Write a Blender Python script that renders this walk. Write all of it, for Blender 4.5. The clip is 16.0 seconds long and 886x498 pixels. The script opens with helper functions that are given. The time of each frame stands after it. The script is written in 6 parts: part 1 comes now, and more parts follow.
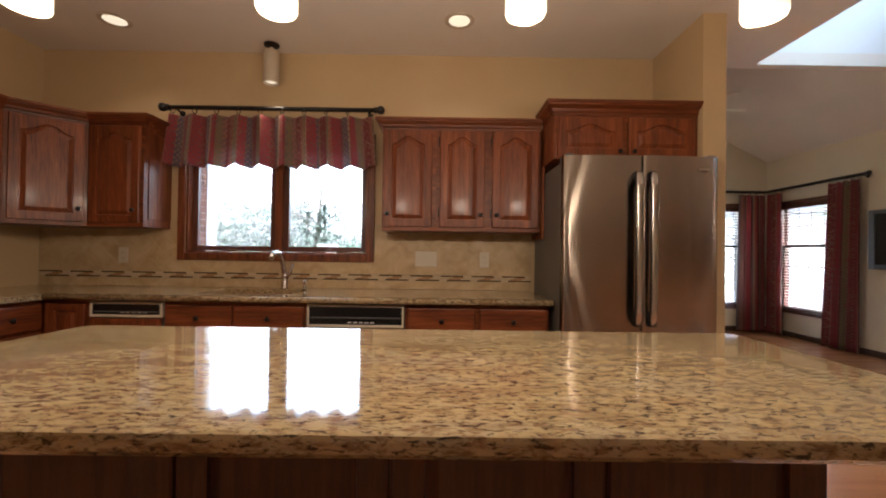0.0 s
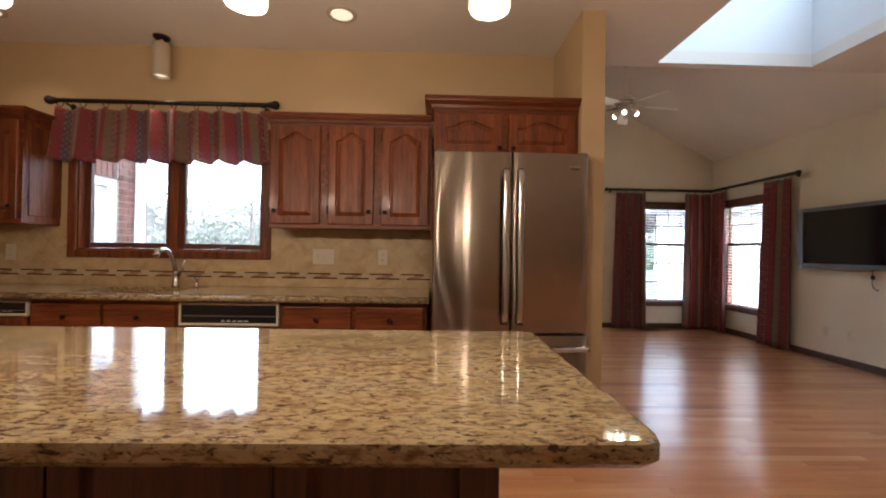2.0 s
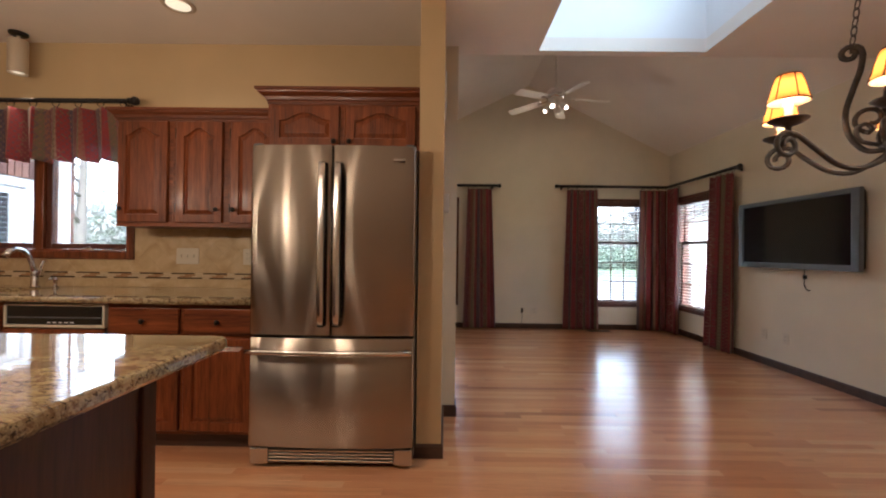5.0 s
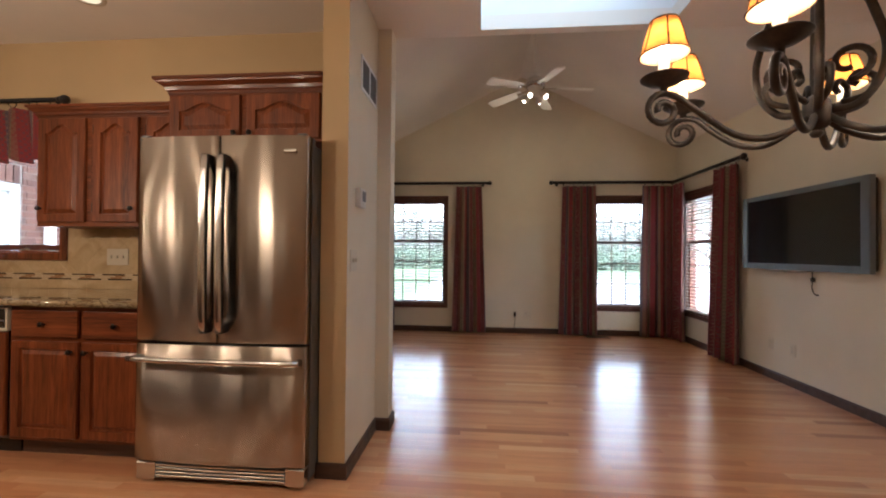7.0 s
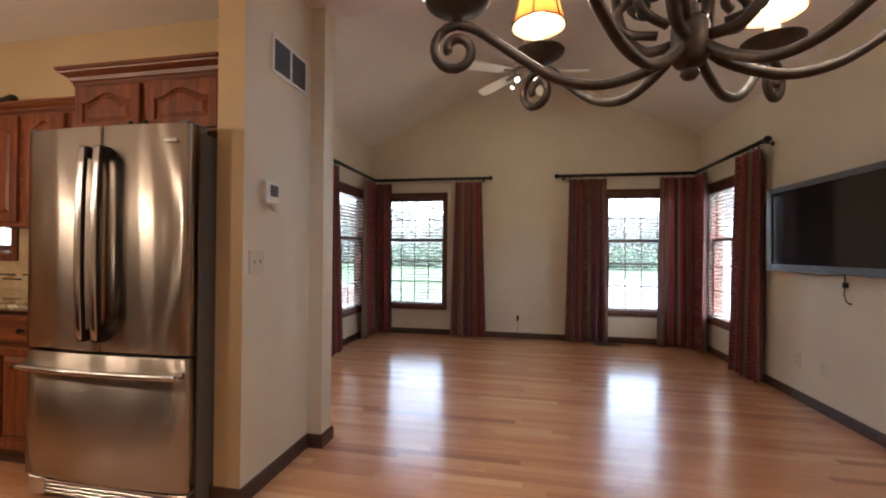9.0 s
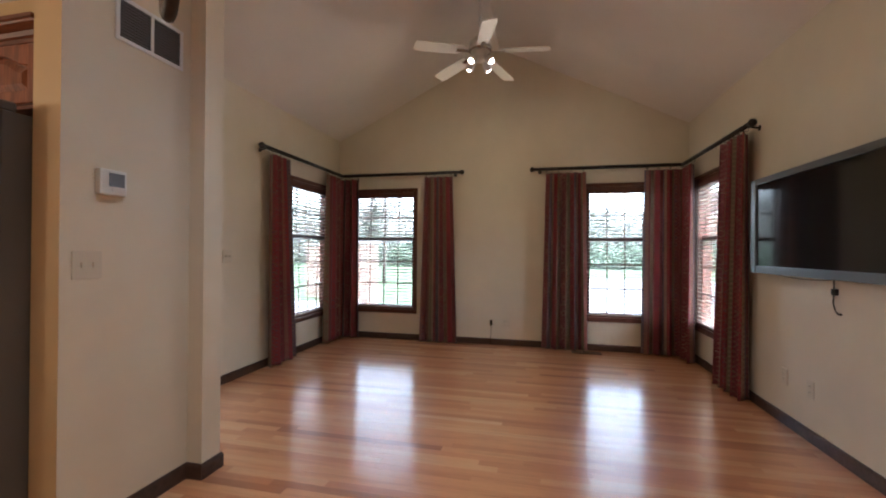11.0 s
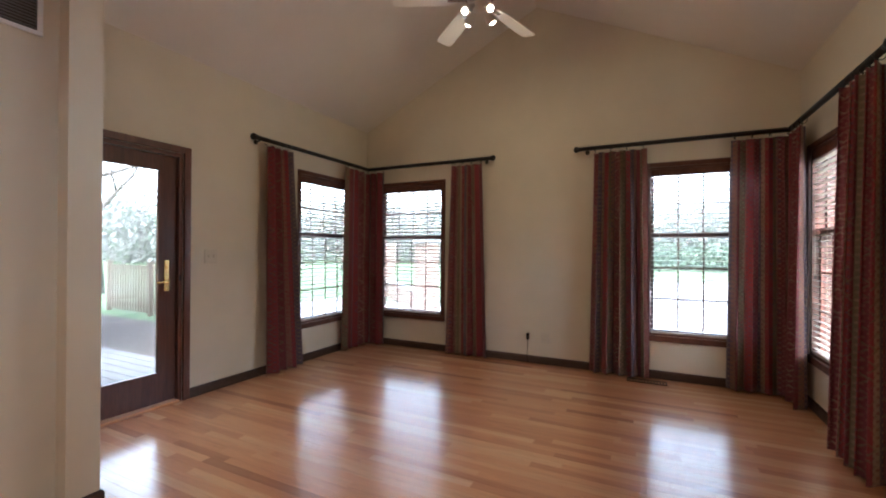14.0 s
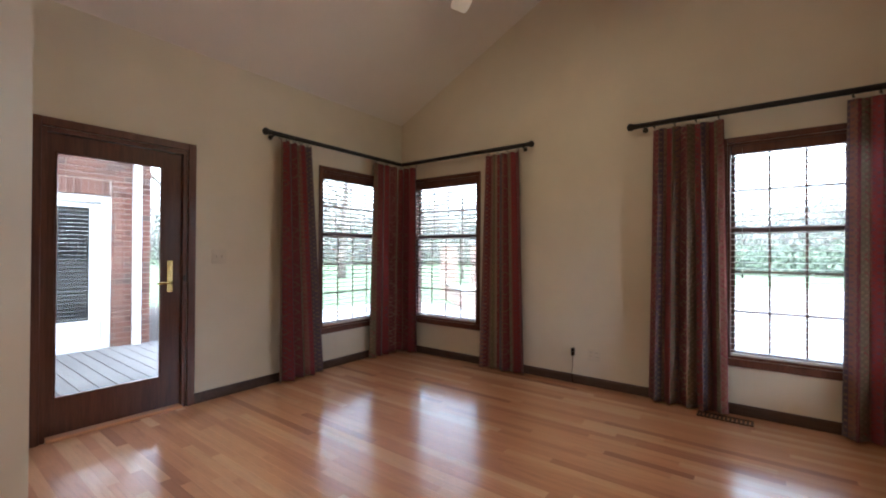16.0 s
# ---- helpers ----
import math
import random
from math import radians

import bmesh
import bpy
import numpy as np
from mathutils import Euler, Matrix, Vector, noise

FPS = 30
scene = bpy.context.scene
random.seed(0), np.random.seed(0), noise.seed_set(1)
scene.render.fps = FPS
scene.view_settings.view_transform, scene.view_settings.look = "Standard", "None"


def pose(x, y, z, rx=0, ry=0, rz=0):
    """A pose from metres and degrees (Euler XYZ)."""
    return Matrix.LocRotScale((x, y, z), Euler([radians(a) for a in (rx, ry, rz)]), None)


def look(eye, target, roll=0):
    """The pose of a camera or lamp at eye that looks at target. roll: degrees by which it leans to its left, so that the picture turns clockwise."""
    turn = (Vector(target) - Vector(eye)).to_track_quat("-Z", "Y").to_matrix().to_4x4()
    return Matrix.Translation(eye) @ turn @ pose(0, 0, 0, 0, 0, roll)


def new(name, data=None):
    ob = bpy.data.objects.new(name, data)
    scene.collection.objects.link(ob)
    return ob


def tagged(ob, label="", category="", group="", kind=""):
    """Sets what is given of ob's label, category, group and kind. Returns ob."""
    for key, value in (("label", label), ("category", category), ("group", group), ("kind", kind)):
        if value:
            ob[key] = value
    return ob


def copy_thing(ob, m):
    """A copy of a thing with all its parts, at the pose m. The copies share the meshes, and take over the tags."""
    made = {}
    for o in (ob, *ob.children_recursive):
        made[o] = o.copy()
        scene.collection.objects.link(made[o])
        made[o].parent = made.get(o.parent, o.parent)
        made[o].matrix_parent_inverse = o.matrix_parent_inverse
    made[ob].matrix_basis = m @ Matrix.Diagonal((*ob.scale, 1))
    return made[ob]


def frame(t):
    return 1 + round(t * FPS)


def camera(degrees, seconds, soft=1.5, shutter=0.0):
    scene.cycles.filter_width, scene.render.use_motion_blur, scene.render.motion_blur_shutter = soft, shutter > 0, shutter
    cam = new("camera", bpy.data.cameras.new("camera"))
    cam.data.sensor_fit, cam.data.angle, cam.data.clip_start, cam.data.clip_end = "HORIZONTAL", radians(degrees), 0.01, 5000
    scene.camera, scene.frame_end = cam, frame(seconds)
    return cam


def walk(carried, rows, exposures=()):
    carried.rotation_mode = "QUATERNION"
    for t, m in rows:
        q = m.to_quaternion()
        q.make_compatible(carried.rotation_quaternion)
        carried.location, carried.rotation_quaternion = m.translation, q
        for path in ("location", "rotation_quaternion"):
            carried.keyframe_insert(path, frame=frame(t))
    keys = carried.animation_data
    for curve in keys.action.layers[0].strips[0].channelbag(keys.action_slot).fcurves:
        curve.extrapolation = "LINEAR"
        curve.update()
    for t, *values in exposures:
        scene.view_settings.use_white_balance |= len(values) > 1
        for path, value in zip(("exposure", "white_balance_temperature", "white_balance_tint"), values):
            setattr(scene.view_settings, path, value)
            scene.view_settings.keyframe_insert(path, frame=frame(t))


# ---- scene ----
cam = camera(93.7, 16.0, 2.0)
PATH = [
    (0, (0.555, 0.512, 1.188), (0.565, 2.511, 1.211), 0.8),
    (0.5, (0.733, 0.515, 1.186), (0.739, 2.515, 1.209), 0.7),
    (1, (0.916, 0.514, 1.193), (0.931, 2.514, 1.21), 0.8),
    (1.5, (1.09, 0.52, 1.205), (1.123, 2.52, 1.215), 1.0),
    (2, (1.265, 0.53, 1.195), (1.314, 2.529, 1.209), 0.9),
    (2.5, (1.445, 0.542, 1.191), (1.488, 2.541, 1.208), 0.9),
    (3, (1.627, 0.553, 1.192), (1.642, 2.553, 1.21), 0.8),
    (3.5, (1.796, 0.57, 1.193), (1.785, 2.569, 1.211), 0.8),
    (4, (1.976, 0.591, 1.197), (1.95, 2.591, 1.212), 0.8),
    (4.5, (2.154, 0.614, 1.2), (2.132, 2.614, 1.213), 0.8),
    (5, (2.338, 0.652, 1.199), (2.323, 2.652, 1.213), 0.7),
    (7.5, (3.166, 1.029, 1.193), (2.929, 3.015, 1.216), 0.4),
    (8, (3.305, 1.133, 1.192), (3.013, 3.111, 1.218), 0.3),
    (8.5, (3.456, 1.238, 1.196), (3.118, 3.209, 1.221), 0.5),
    (9, (3.625, 1.329, 1.209), (3.245, 3.292, 1.222), 0.5),
    (9.5, (3.76, 1.445, 1.203), (3.368, 3.407, 1.224), 0.6),
    (12, (4.387, 2.127, 1.232), (3.851, 4.054, 1.23), 0.4),
    (12.5, (4.487, 2.284, 1.222), (3.889, 4.192, 1.224), 0.4),
    (13, (4.561, 2.434, 1.214), (3.886, 4.316, 1.217), 0.2),
    (13.5, (4.64, 2.616, 1.227), (3.86, 4.458, 1.23), 0.6),
    (14, (4.723, 2.785, 1.222), (3.838, 4.579, 1.226), 0.4),
    (14.5, (4.791, 2.963, 1.219), (3.8, 4.701, 1.225), 0.4),
    (15, (4.841, 3.125, 1.219), (3.758, 4.806, 1.225), 0.4),
    (15.5, (4.866, 3.298, 1.208), (3.714, 4.932, 1.218), 0.3),
    (16, (4.899, 3.468, 1.202), (3.697, 5.066, 1.216), 0.3),
]
EXPOSURES = [(0, 5.0), (5, 5.0), (8, 5.14), (16, 5.14)]
walk(cam, [(t, look(eye, target, roll)) for t, eye, target, roll in PATH], EXPOSURES)

# ---- world, sun and exposure ----
scene.view_settings.use_white_balance = True
scene.view_settings.white_balance_temperature = 5500
world = bpy.data.worlds.new("overcast_sky")
world.use_nodes = True
scene.world = world
_nt = world.node_tree
_sky = _nt.nodes.new("ShaderNodeTexSky")
_sky.sky_type = "NISHITA"
_sky.sun_disc = False
_sky.sun_elevation, _sky.sun_rotation = radians(48), radians(150)
_sky.air_density, _sky.dust_density = 1.2, 3.0
_hs = _nt.nodes.new("ShaderNodeHueSaturation")
_hs.inputs["Saturation"].default_value = 0.30
_nt.links.new(_sky.outputs["Color"], _hs.inputs["Color"])
_nt.links.new(_hs.outputs["Color"], _nt.nodes["Background"].inputs["Color"])
_nt.nodes["Background"].inputs["Strength"].default_value = 0.15

_sun = bpy.data.lights.new("sun", "SUN")
_sun.energy, _sun.angle, _sun.color = 0.6, radians(50), (1.0, 0.97, 0.94)
sun = new("sun", _sun)
sun.matrix_world = look((0, 0, 30), (-8, 13, 0))


def lamp(name, kind, m, energy, color, size=0.1, size_y=None, spot=None, blend=0.6):
    d = bpy.data.lights.new(name, kind)
    d.energy, d.color = energy, color
    if kind == "AREA":
        d.size = size
        if size_y:
            d.shape, d.size_y = "RECTANGLE", size_y
    else:
        d.shadow_soft_size = size
    if kind == "SPOT":
        d.spot_size, d.spot_blend = radians(spot), blend
    o = new(name, d)
    o.matrix_world = m
    return o


WARM = (1.0, 0.73, 0.47)

# ---- plan ----
W, F, L, R = 3.70, 7.28, 1.375, 5.88      # kitchen back wall, far wall, left and right walls of the vaulted room
KL, BACK = -2.51, -1.9                      # kitchen left wall, wall behind
CEIL, EAVE, RIDGE, RX = 2.715, 2.765, 3.87, 3.625
STUB0, STUB1, STUBY = 2.175, 2.32, 3.08     # short wall beside the refrigerator
JAMB, JY = 2.413, 3.83

# ---- materials ----
MATS = {}


def _mix(nt, fac, a, b, blend="MIX"):
    n = nt.nodes.new("ShaderNodeMix")
    n.data_type, n.blend_type = "RGBA", blend
    for sock, v in (("Factor", fac), ("A", a), ("B", b)):
        s = [i for i in n.inputs if i.name == sock and i.type == ("VALUE" if sock == "Factor" else "RGBA")][0]
        if isinstance(v, (int, float)):
            s.default_value = v
        elif isinstance(v, tuple):
            s.default_value = (*v, 1.0)
        else:
            nt.links.new(v, s)
    return [o for o in n.outputs if o.type == "RGBA"][0]


def _coords(nt, scale=(1, 1, 1), kind="Object", rot=(0, 0, 0)):
    tc = nt.nodes.new("ShaderNodeTexCoord")
    mp = nt.nodes.new("ShaderNodeMapping")
    mp.inputs["Scale"].default_value = scale
    mp.inputs["Rotation"].default_value = rot
    nt.links.new(tc.outputs[kind], mp.inputs["Vector"])
    return mp.outputs["Vector"]


def _world_coords(nt, scale=(1, 1, 1)):
    g = nt.nodes.new("ShaderNodeNewGeometry")
    mp = nt.nodes.new("ShaderNodeMapping")
    mp.inputs["Scale"].default_value = scale
    nt.links.new(g.outputs["Position"], mp.inputs["Vector"])
    return mp.outputs["Vector"]


def _noise(nt, vec, scale, detail=3.0, rough=0.55, dist=0.0):
    n = nt.nodes.new("ShaderNodeTexNoise")
    for k, v in (("Scale", scale), ("Detail", detail), ("Roughness", rough), ("Distortion", dist)):
        n.inputs[k].default_value = v
    nt.links.new(vec, n.inputs["Vector"])
    return n.outputs["Fac"]


def _ramp(nt, fac, stops, mode="LINEAR"):
    r = nt.nodes.new("ShaderNodeValToRGB")
    r.color_ramp.interpolation = mode
    el = r.color_ramp.elements
    while len(el) < len(stops):
        el.new(0.5)
    for e, (p, c) in zip(el, stops):
        e.position = p
        e.color = (*c, 1.0) if isinstance(c, tuple) else (c, c, c, 1.0)
    nt.links.new(fac, r.inputs["Fac"])
    return r.outputs["Color"]


def _bump(nt, height, strength, distance=0.002):
    b = nt.nodes.new("ShaderNodeBump")
    b.inputs["Strength"].default_value = strength
    b.inputs["Distance"].default_value = distance
    nt.links.new(height, b.inputs["Height"])
    return b.outputs["Normal"]


def shader(name, rough=0.5, metal=0.0, color=(0.5, 0.5, 0.5), **more):
    m = bpy.data.materials.new(name)
    m.use_nodes = True
    nt = m.node_tree
    p = nt.nodes["Principled BSDF"]
    p.inputs["Roughness"].default_value = rough
    p.inputs["Metallic"].default_value = metal
    p.inputs["Base Color"].default_value = (*color, 1)
    for k, v in more.items():
        p.inputs[k.replace("_", " ")].default_value = v
    MATS[name] = m
    return m, nt, p


def painted(name, color, rough=0.6, spread=0.06, grain=220, bump=0.15, scale=1.3):
    """Plain paint: slight blotches and a fine roller texture."""
    m, nt, p = shader(name, rough)
    v = _world_coords(nt)
    big = _noise(nt, v, scale, 4)
    dark = tuple(c * (1 - spread) for c in color)
    lite = tuple(min(1, c * (1 + spread)) for c in color)
    nt.links.new(_ramp(nt, big, [(0.3, dark), (0.7, lite)]), p.inputs["Base Color"])
    nt.links.new(_bump(nt, _noise(nt, v, grain, 2), bump, 0.001), p.inputs["Normal"])
    return m


def wooden(name, dark, mid, lite, axis="z", rough=0.35, fine=1.0, coat=0.0, vary="island", spread=0.25):
    """Stained wood with a long grain along one axis."""
    m, nt, p = shader(name, rough)
    s = [14 * fine, 14 * fine, 14 * fine]
    s["xyz".index(axis)] = 0.9 * fine
    v = _coords(nt, tuple(s))
    info = nt.nodes.new("ShaderNodeObjectInfo")
    g = nt.nodes.new("ShaderNodeNewGeometry")
    rnd = g.outputs["Random Per Island"] if vary == "island" else info.outputs["Random"]
    off = nt.nodes.new("ShaderNodeVectorMath")
    off.operation = "ADD"
    comb = nt.nodes.new("ShaderNodeMath")
    comb.operation = "MULTIPLY"
    comb.inputs[1].default_value = 37.0
    nt.links.new(rnd, comb.inputs[0])
    nt.links.new(v, off.inputs[0])
    nt.links.new(comb.outputs[0], off.inputs[1])
    grain = _noise(nt, off.outputs[0], 1.6, 6, 0.62, 0.7)
    fibre = _noise(nt, off.outputs[0], 9.0, 3, 0.6)
    c = _ramp(nt, grain, [(0.30, dark), (0.5, mid), (0.72, lite)])
    c = _mix(nt, 0.35, c, _ramp(nt, fibre, [(0.35, tuple(x * 0.55 for x in mid)), (0.62, lite)]), "MIX")
    tone = _ramp(nt, rnd, [(0.0, 1 - spread), (1.0, 1.0)])
    c = _mix(nt, 1.0, c, tone, "MULTIPLY")
    nt.links.new(c, p.inputs["Base Color"])
    nt.links.new(_bump(nt, fibre, 0.12, 0.0008), p.inputs["Normal"])
    r = _ramp(nt, grain, [(0.3, rough * 1.25), (0.75, rough * 0.85)])
    nt.links.new(r, p.inputs["Roughness"])
    p.inputs["Coat Weight"].default_value = coat
    p.inputs["Coat Roughness"].default_value = 0.12
    return m


wall_kitchen = painted("wall_paint_tan", (0.565, 0.42, 0.235), 0.6)
wall_cream = painted("wall_paint_cream", (0.68, 0.61, 0.485), 0.6)
ceiling_paint = painted("ceiling_paint", (0.77, 0.715, 0.65), 0.8, 0.04)
white_paint = painted("white_paint", (0.78, 0.79, 0.80), 0.45, 0.03)
trim_dark = wooden("trim_dark_wood", (0.035, 0.018, 0.012), (0.07, 0.034, 0.022), (0.11, 0.055, 0.036), "x", 0.4)
window_wood = wooden("window_wood", (0.052, 0.015, 0.009), (0.108, 0.031, 0.0175), (0.155, 0.052, 0.029), "z", 0.35, 1.0, 0.2)
cabinet_wood = wooden("cabinet_wood", (0.036, 0.008, 0.0028), (0.150, 0.035, 0.0095), (0.32, 0.096, 0.029), "z", 0.36, 1.0, 0.10)
cabinet_wood_x = wooden("cabinet_wood_lengthwise", (0.036, 0.008, 0.0028), (0.150, 0.035, 0.0095), (0.32, 0.096, 0.029), "x", 0.36, 1.0, 0.10)
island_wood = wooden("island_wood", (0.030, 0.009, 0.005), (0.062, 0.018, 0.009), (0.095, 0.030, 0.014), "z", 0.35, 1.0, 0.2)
def oak_floor(name, vary):
    """Finished oak strips, each with its own tone and a soft long grain."""
    m, nt, p = shader(name, 0.27)
    v = _coords(nt, (1.1, 16, 16))
    info = nt.nodes.new("ShaderNodeObjectInfo")
    g = nt.nodes.new("ShaderNodeNewGeometry")
    rnd = g.outputs["Random Per Island"] if vary == "island" else info.outputs["Random"]
    off = nt.nodes.new("ShaderNodeVectorMath")
    off.operation = "MULTIPLY_ADD"
    off.inputs[1].default_value = (41, 17, 29)
    nt.links.new(rnd, off.inputs[0])
    nt.links.new(v, off.inputs[2])
    tone = _ramp(nt, rnd, [(0.0, (0.40, 0.16, 0.070)), (0.06, (0.56, 0.245, 0.112)), (0.35, (0.68, 0.325, 0.155)), (0.7, (0.71, 0.36, 0.175)), (0.94, (0.76, 0.43, 0.225)), (1.0, (0.80, 0.49, 0.28))])
    grain = _noise(nt, off.outputs[0], 1.3, 5, 0.6, 0.9)
    fibre = _noise(nt, off.outputs[0], 10.0, 3, 0.6)
    c = _mix(nt, 1.0, tone, _ramp(nt, grain, [(0.28, (0.82, 0.75, 0.70)), (0.46, (1.0, 0.99, 0.98)), (0.75, (1.08, 1.08, 1.07))]), "MULTIPLY")
    c = _mix(nt, 1.0, c, _ramp(nt, fibre, [(0.3, 0.93), (0.65, 1.04)]), "MULTIPLY")
    wear = _noise(nt, _world_coords(nt), 0.9, 4)
    c = _mix(nt, 1.0, c, _ramp(nt, wear, [(0.3, (0.93, 0.90, 0.88)), (0.7, (1.03, 1.03, 1.03))]), "MULTIPLY")
    nt.links.new(c, p.inputs["Base Color"])
    nt.links.new(_bump(nt, fibre, 0.06, 0.0006), p.inputs["Normal"])
    nt.links.new(_ramp(nt, wear, [(0.3, 0.30), (0.7, 0.40)]), p.inputs["Roughness"])
    p.inputs["Coat Weight"].default_value = 1.0
    p.inputs["Coat Roughness"].default_value = 0.17
    p.inputs["Coat IOR"].default_value = 1.75
    return m


floor_oak = oak_floor("floor_oak", "object")
floor_oak_rest = oak_floor("floor_oak_rest", "island")


for _w in (cabinet_wood, cabinet_wood_x):
    _w.node_tree.nodes["Principled BSDF"].inputs["Specular IOR Level"].default_value = 0.38


def granite():
    m, nt, p = shader("granite", 0.07)
    v = _coords(nt, (0.72, 1.75, 1.75))
    a = _noise(nt, v, 44, 5, 0.65, 0.6)
    b = _noise(nt, v, 85, 4, 0.65, 0.4)
    c3 = _noise(nt, v, 7, 3, 0.5, 0.5)
    base = _ramp(nt, c3, [(0.3, (0.28, 0.195, 0.10)), (0.48, (0.42, 0.33, 0.175)), (0.6, (0.41, 0.335, 0.20)), (0.75, (0.27, 0.22, 0.15))])
    c = _mix(nt, _ramp(nt, a, [(0.46, 0.0), (0.62, 1.0)]), base, (0.19, 0.115, 0.058))
    c = _mix(nt, _ramp(nt, b, [(0.34, 0.8), (0.42, 0.0)]), c, (0.36, 0.30, 0.23))
    c = _mix(nt, _ramp(nt, _noise(nt, v, 66, 4, 0.6, 0.5), [(0.55, 0.0), (0.63, 1.0)]), c, (0.050, 0.032, 0.022))
    nt.links.new(c, p.inputs["Base Color"])
    nt.links.new(_bump(nt, b, 0.02, 0.0005), p.inputs["Normal"])
    p.inputs["Coat Weight"].default_value = 0.5
    p.inputs["Coat Roughness"].default_value = 0.03
    return m


granite_mat = granite()


def steel(name, color=(0.37, 0.32, 0.27), rough=0.27, axis=(3, 3, 700), bump=0.0014):
    m, nt, p = shader(name, rough, 1.0, color)
    v = _coords(nt, axis)
    fine = _noise(nt, v, 1.0, 2)
    nt.links.new(_ramp(nt, fine, [(0.3, tuple(x * 0.97 for x in color)), (0.7, tuple(x * 1.03 for x in color))]), p.inputs["Base Color"])
    wave = _noise(nt, _coords(nt, (15, 15, 0.10)), 1.0, 0)
    nt.links.new(_bump(nt, wave, 1.0, bump), p.inputs["Normal"])
    p.inputs["Anisotropic"].default_value = 1.0
    p.inputs["Anisotropic Rotation"].default_value = 0.25
    tan = nt.nodes.new("ShaderNodeTangent")
    tan.direction_type, tan.axis = "RADIAL", "Z"
    nt.links.new(tan.outputs[0], p.inputs["Tangent"])
    return m


steel_mat = steel("brushed_steel")
chrome = shader("brushed_nickel", 0.22, 1.0, (0.62, 0.6, 0.57))[0]
dark_metal = shader("dark_metal_knob", 0.4, 0.8, (0.03, 0.025, 0.022))[0]
brass = shader("brass", 0.25, 1.0, (0.72, 0.52, 0.22))[0]
black_plastic = shader("black_plastic", 0.25, 0.0, (0.012, 0.012, 0.013))[0]
grey_plastic = shader("grey_plastic", 0.45, 0.0, (0.10, 0.10, 0.105))[0]
fridge_side = painted("refrigerator_side_grey", (0.10, 0.09, 0.08), 0.45, 0.04, 400, 0.2)
white_plastic = shader("white_plastic", 0.4, 0.0, (0.72, 0.71, 0.68))[0]
ivory_plastic = shader("ivory_plastic", 0.4, 0.0, (0.62, 0.56, 0.45))[0]
bezel = shader("silver_bezel", 0.38, 0.5, (0.15, 0.16, 0.18))[0]
screen_glass = shader("screen_glass", 0.09, 0.0, (0.008, 0.008, 0.010))[0]


def iron():
    m, nt, p = shader("bronzed_iron", 0.55, 0.4)
    n = _noise(nt, _coords(nt), 30, 4)
    nt.links.new(_ramp(nt, n, [(0.35, (0.020, 0.015, 0.012)), (0.7, (0.065, 0.044, 0.030))]), p.inputs["Base Color"])
    nt.links.new(_bump(nt, n, 0.3, 0.002), p.inputs["Normal"])
    return m


iron_mat = iron()


def glow(name, color, strength, base=(0.8, 0.7, 0.5)):
    m, nt, p = shader(name, 0.4, 0.0, base)
    p.inputs["Emission Color"].default_value = (*color, 1)
    p.inputs["Emission Strength"].default_value = strength
    return m


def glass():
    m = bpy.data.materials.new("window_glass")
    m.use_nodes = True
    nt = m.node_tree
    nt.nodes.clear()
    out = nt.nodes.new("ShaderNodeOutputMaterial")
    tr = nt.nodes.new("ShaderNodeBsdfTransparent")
    # Grey tint dims the view out; shadowless window panes keep the room's light.
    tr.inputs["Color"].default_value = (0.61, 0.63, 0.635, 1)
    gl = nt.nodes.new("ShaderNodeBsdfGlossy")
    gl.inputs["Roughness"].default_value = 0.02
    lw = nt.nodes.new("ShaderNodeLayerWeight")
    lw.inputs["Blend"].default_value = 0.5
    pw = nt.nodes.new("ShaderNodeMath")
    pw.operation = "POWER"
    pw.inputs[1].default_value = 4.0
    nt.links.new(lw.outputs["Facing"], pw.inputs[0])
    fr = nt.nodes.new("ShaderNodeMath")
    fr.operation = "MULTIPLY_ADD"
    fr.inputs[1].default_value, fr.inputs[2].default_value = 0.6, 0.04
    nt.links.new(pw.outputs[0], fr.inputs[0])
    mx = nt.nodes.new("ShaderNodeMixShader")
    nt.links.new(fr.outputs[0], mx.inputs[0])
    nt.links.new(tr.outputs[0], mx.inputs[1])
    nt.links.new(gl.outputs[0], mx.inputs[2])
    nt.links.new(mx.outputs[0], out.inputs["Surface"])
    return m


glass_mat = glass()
skylight_glass = glass()
skylight_glass.name = "tinted_skylight_glass"
# Dark tint added to hold down the skylight's brightness.
skylight_glass.node_tree.nodes["Transparent BSDF"].inputs["Color"].default_value = (0.24, 0.262, 0.272, 1)

# ---- mesh helpers ----


def box(bm, x0, x1, y0, y1, z0, z1, bevel=0.0, seg=1):
    r = bmesh.ops.create_cube(bm, size=1.0)
    vs = r["verts"]
    for v in vs:
        v.co = Vector((x0 + (v.co.x + 0.5) * (x1 - x0), y0 + (v.co.y + 0.5) * (y1 - y0), z0 + (v.co.z + 0.5) * (z1 - z0)))
    if bevel > 0:
        es = list({e for v in vs for e in v.link_edges})
        bmesh.ops.bevel(bm, geom=es, offset=bevel, segments=seg, affect="EDGES", profile=0.6)
    return bm


def boxes(*args, bevel=0.0):
    bm = bmesh.new()
    for a in args:
        box(bm, *a, bevel=bevel)
    return bm


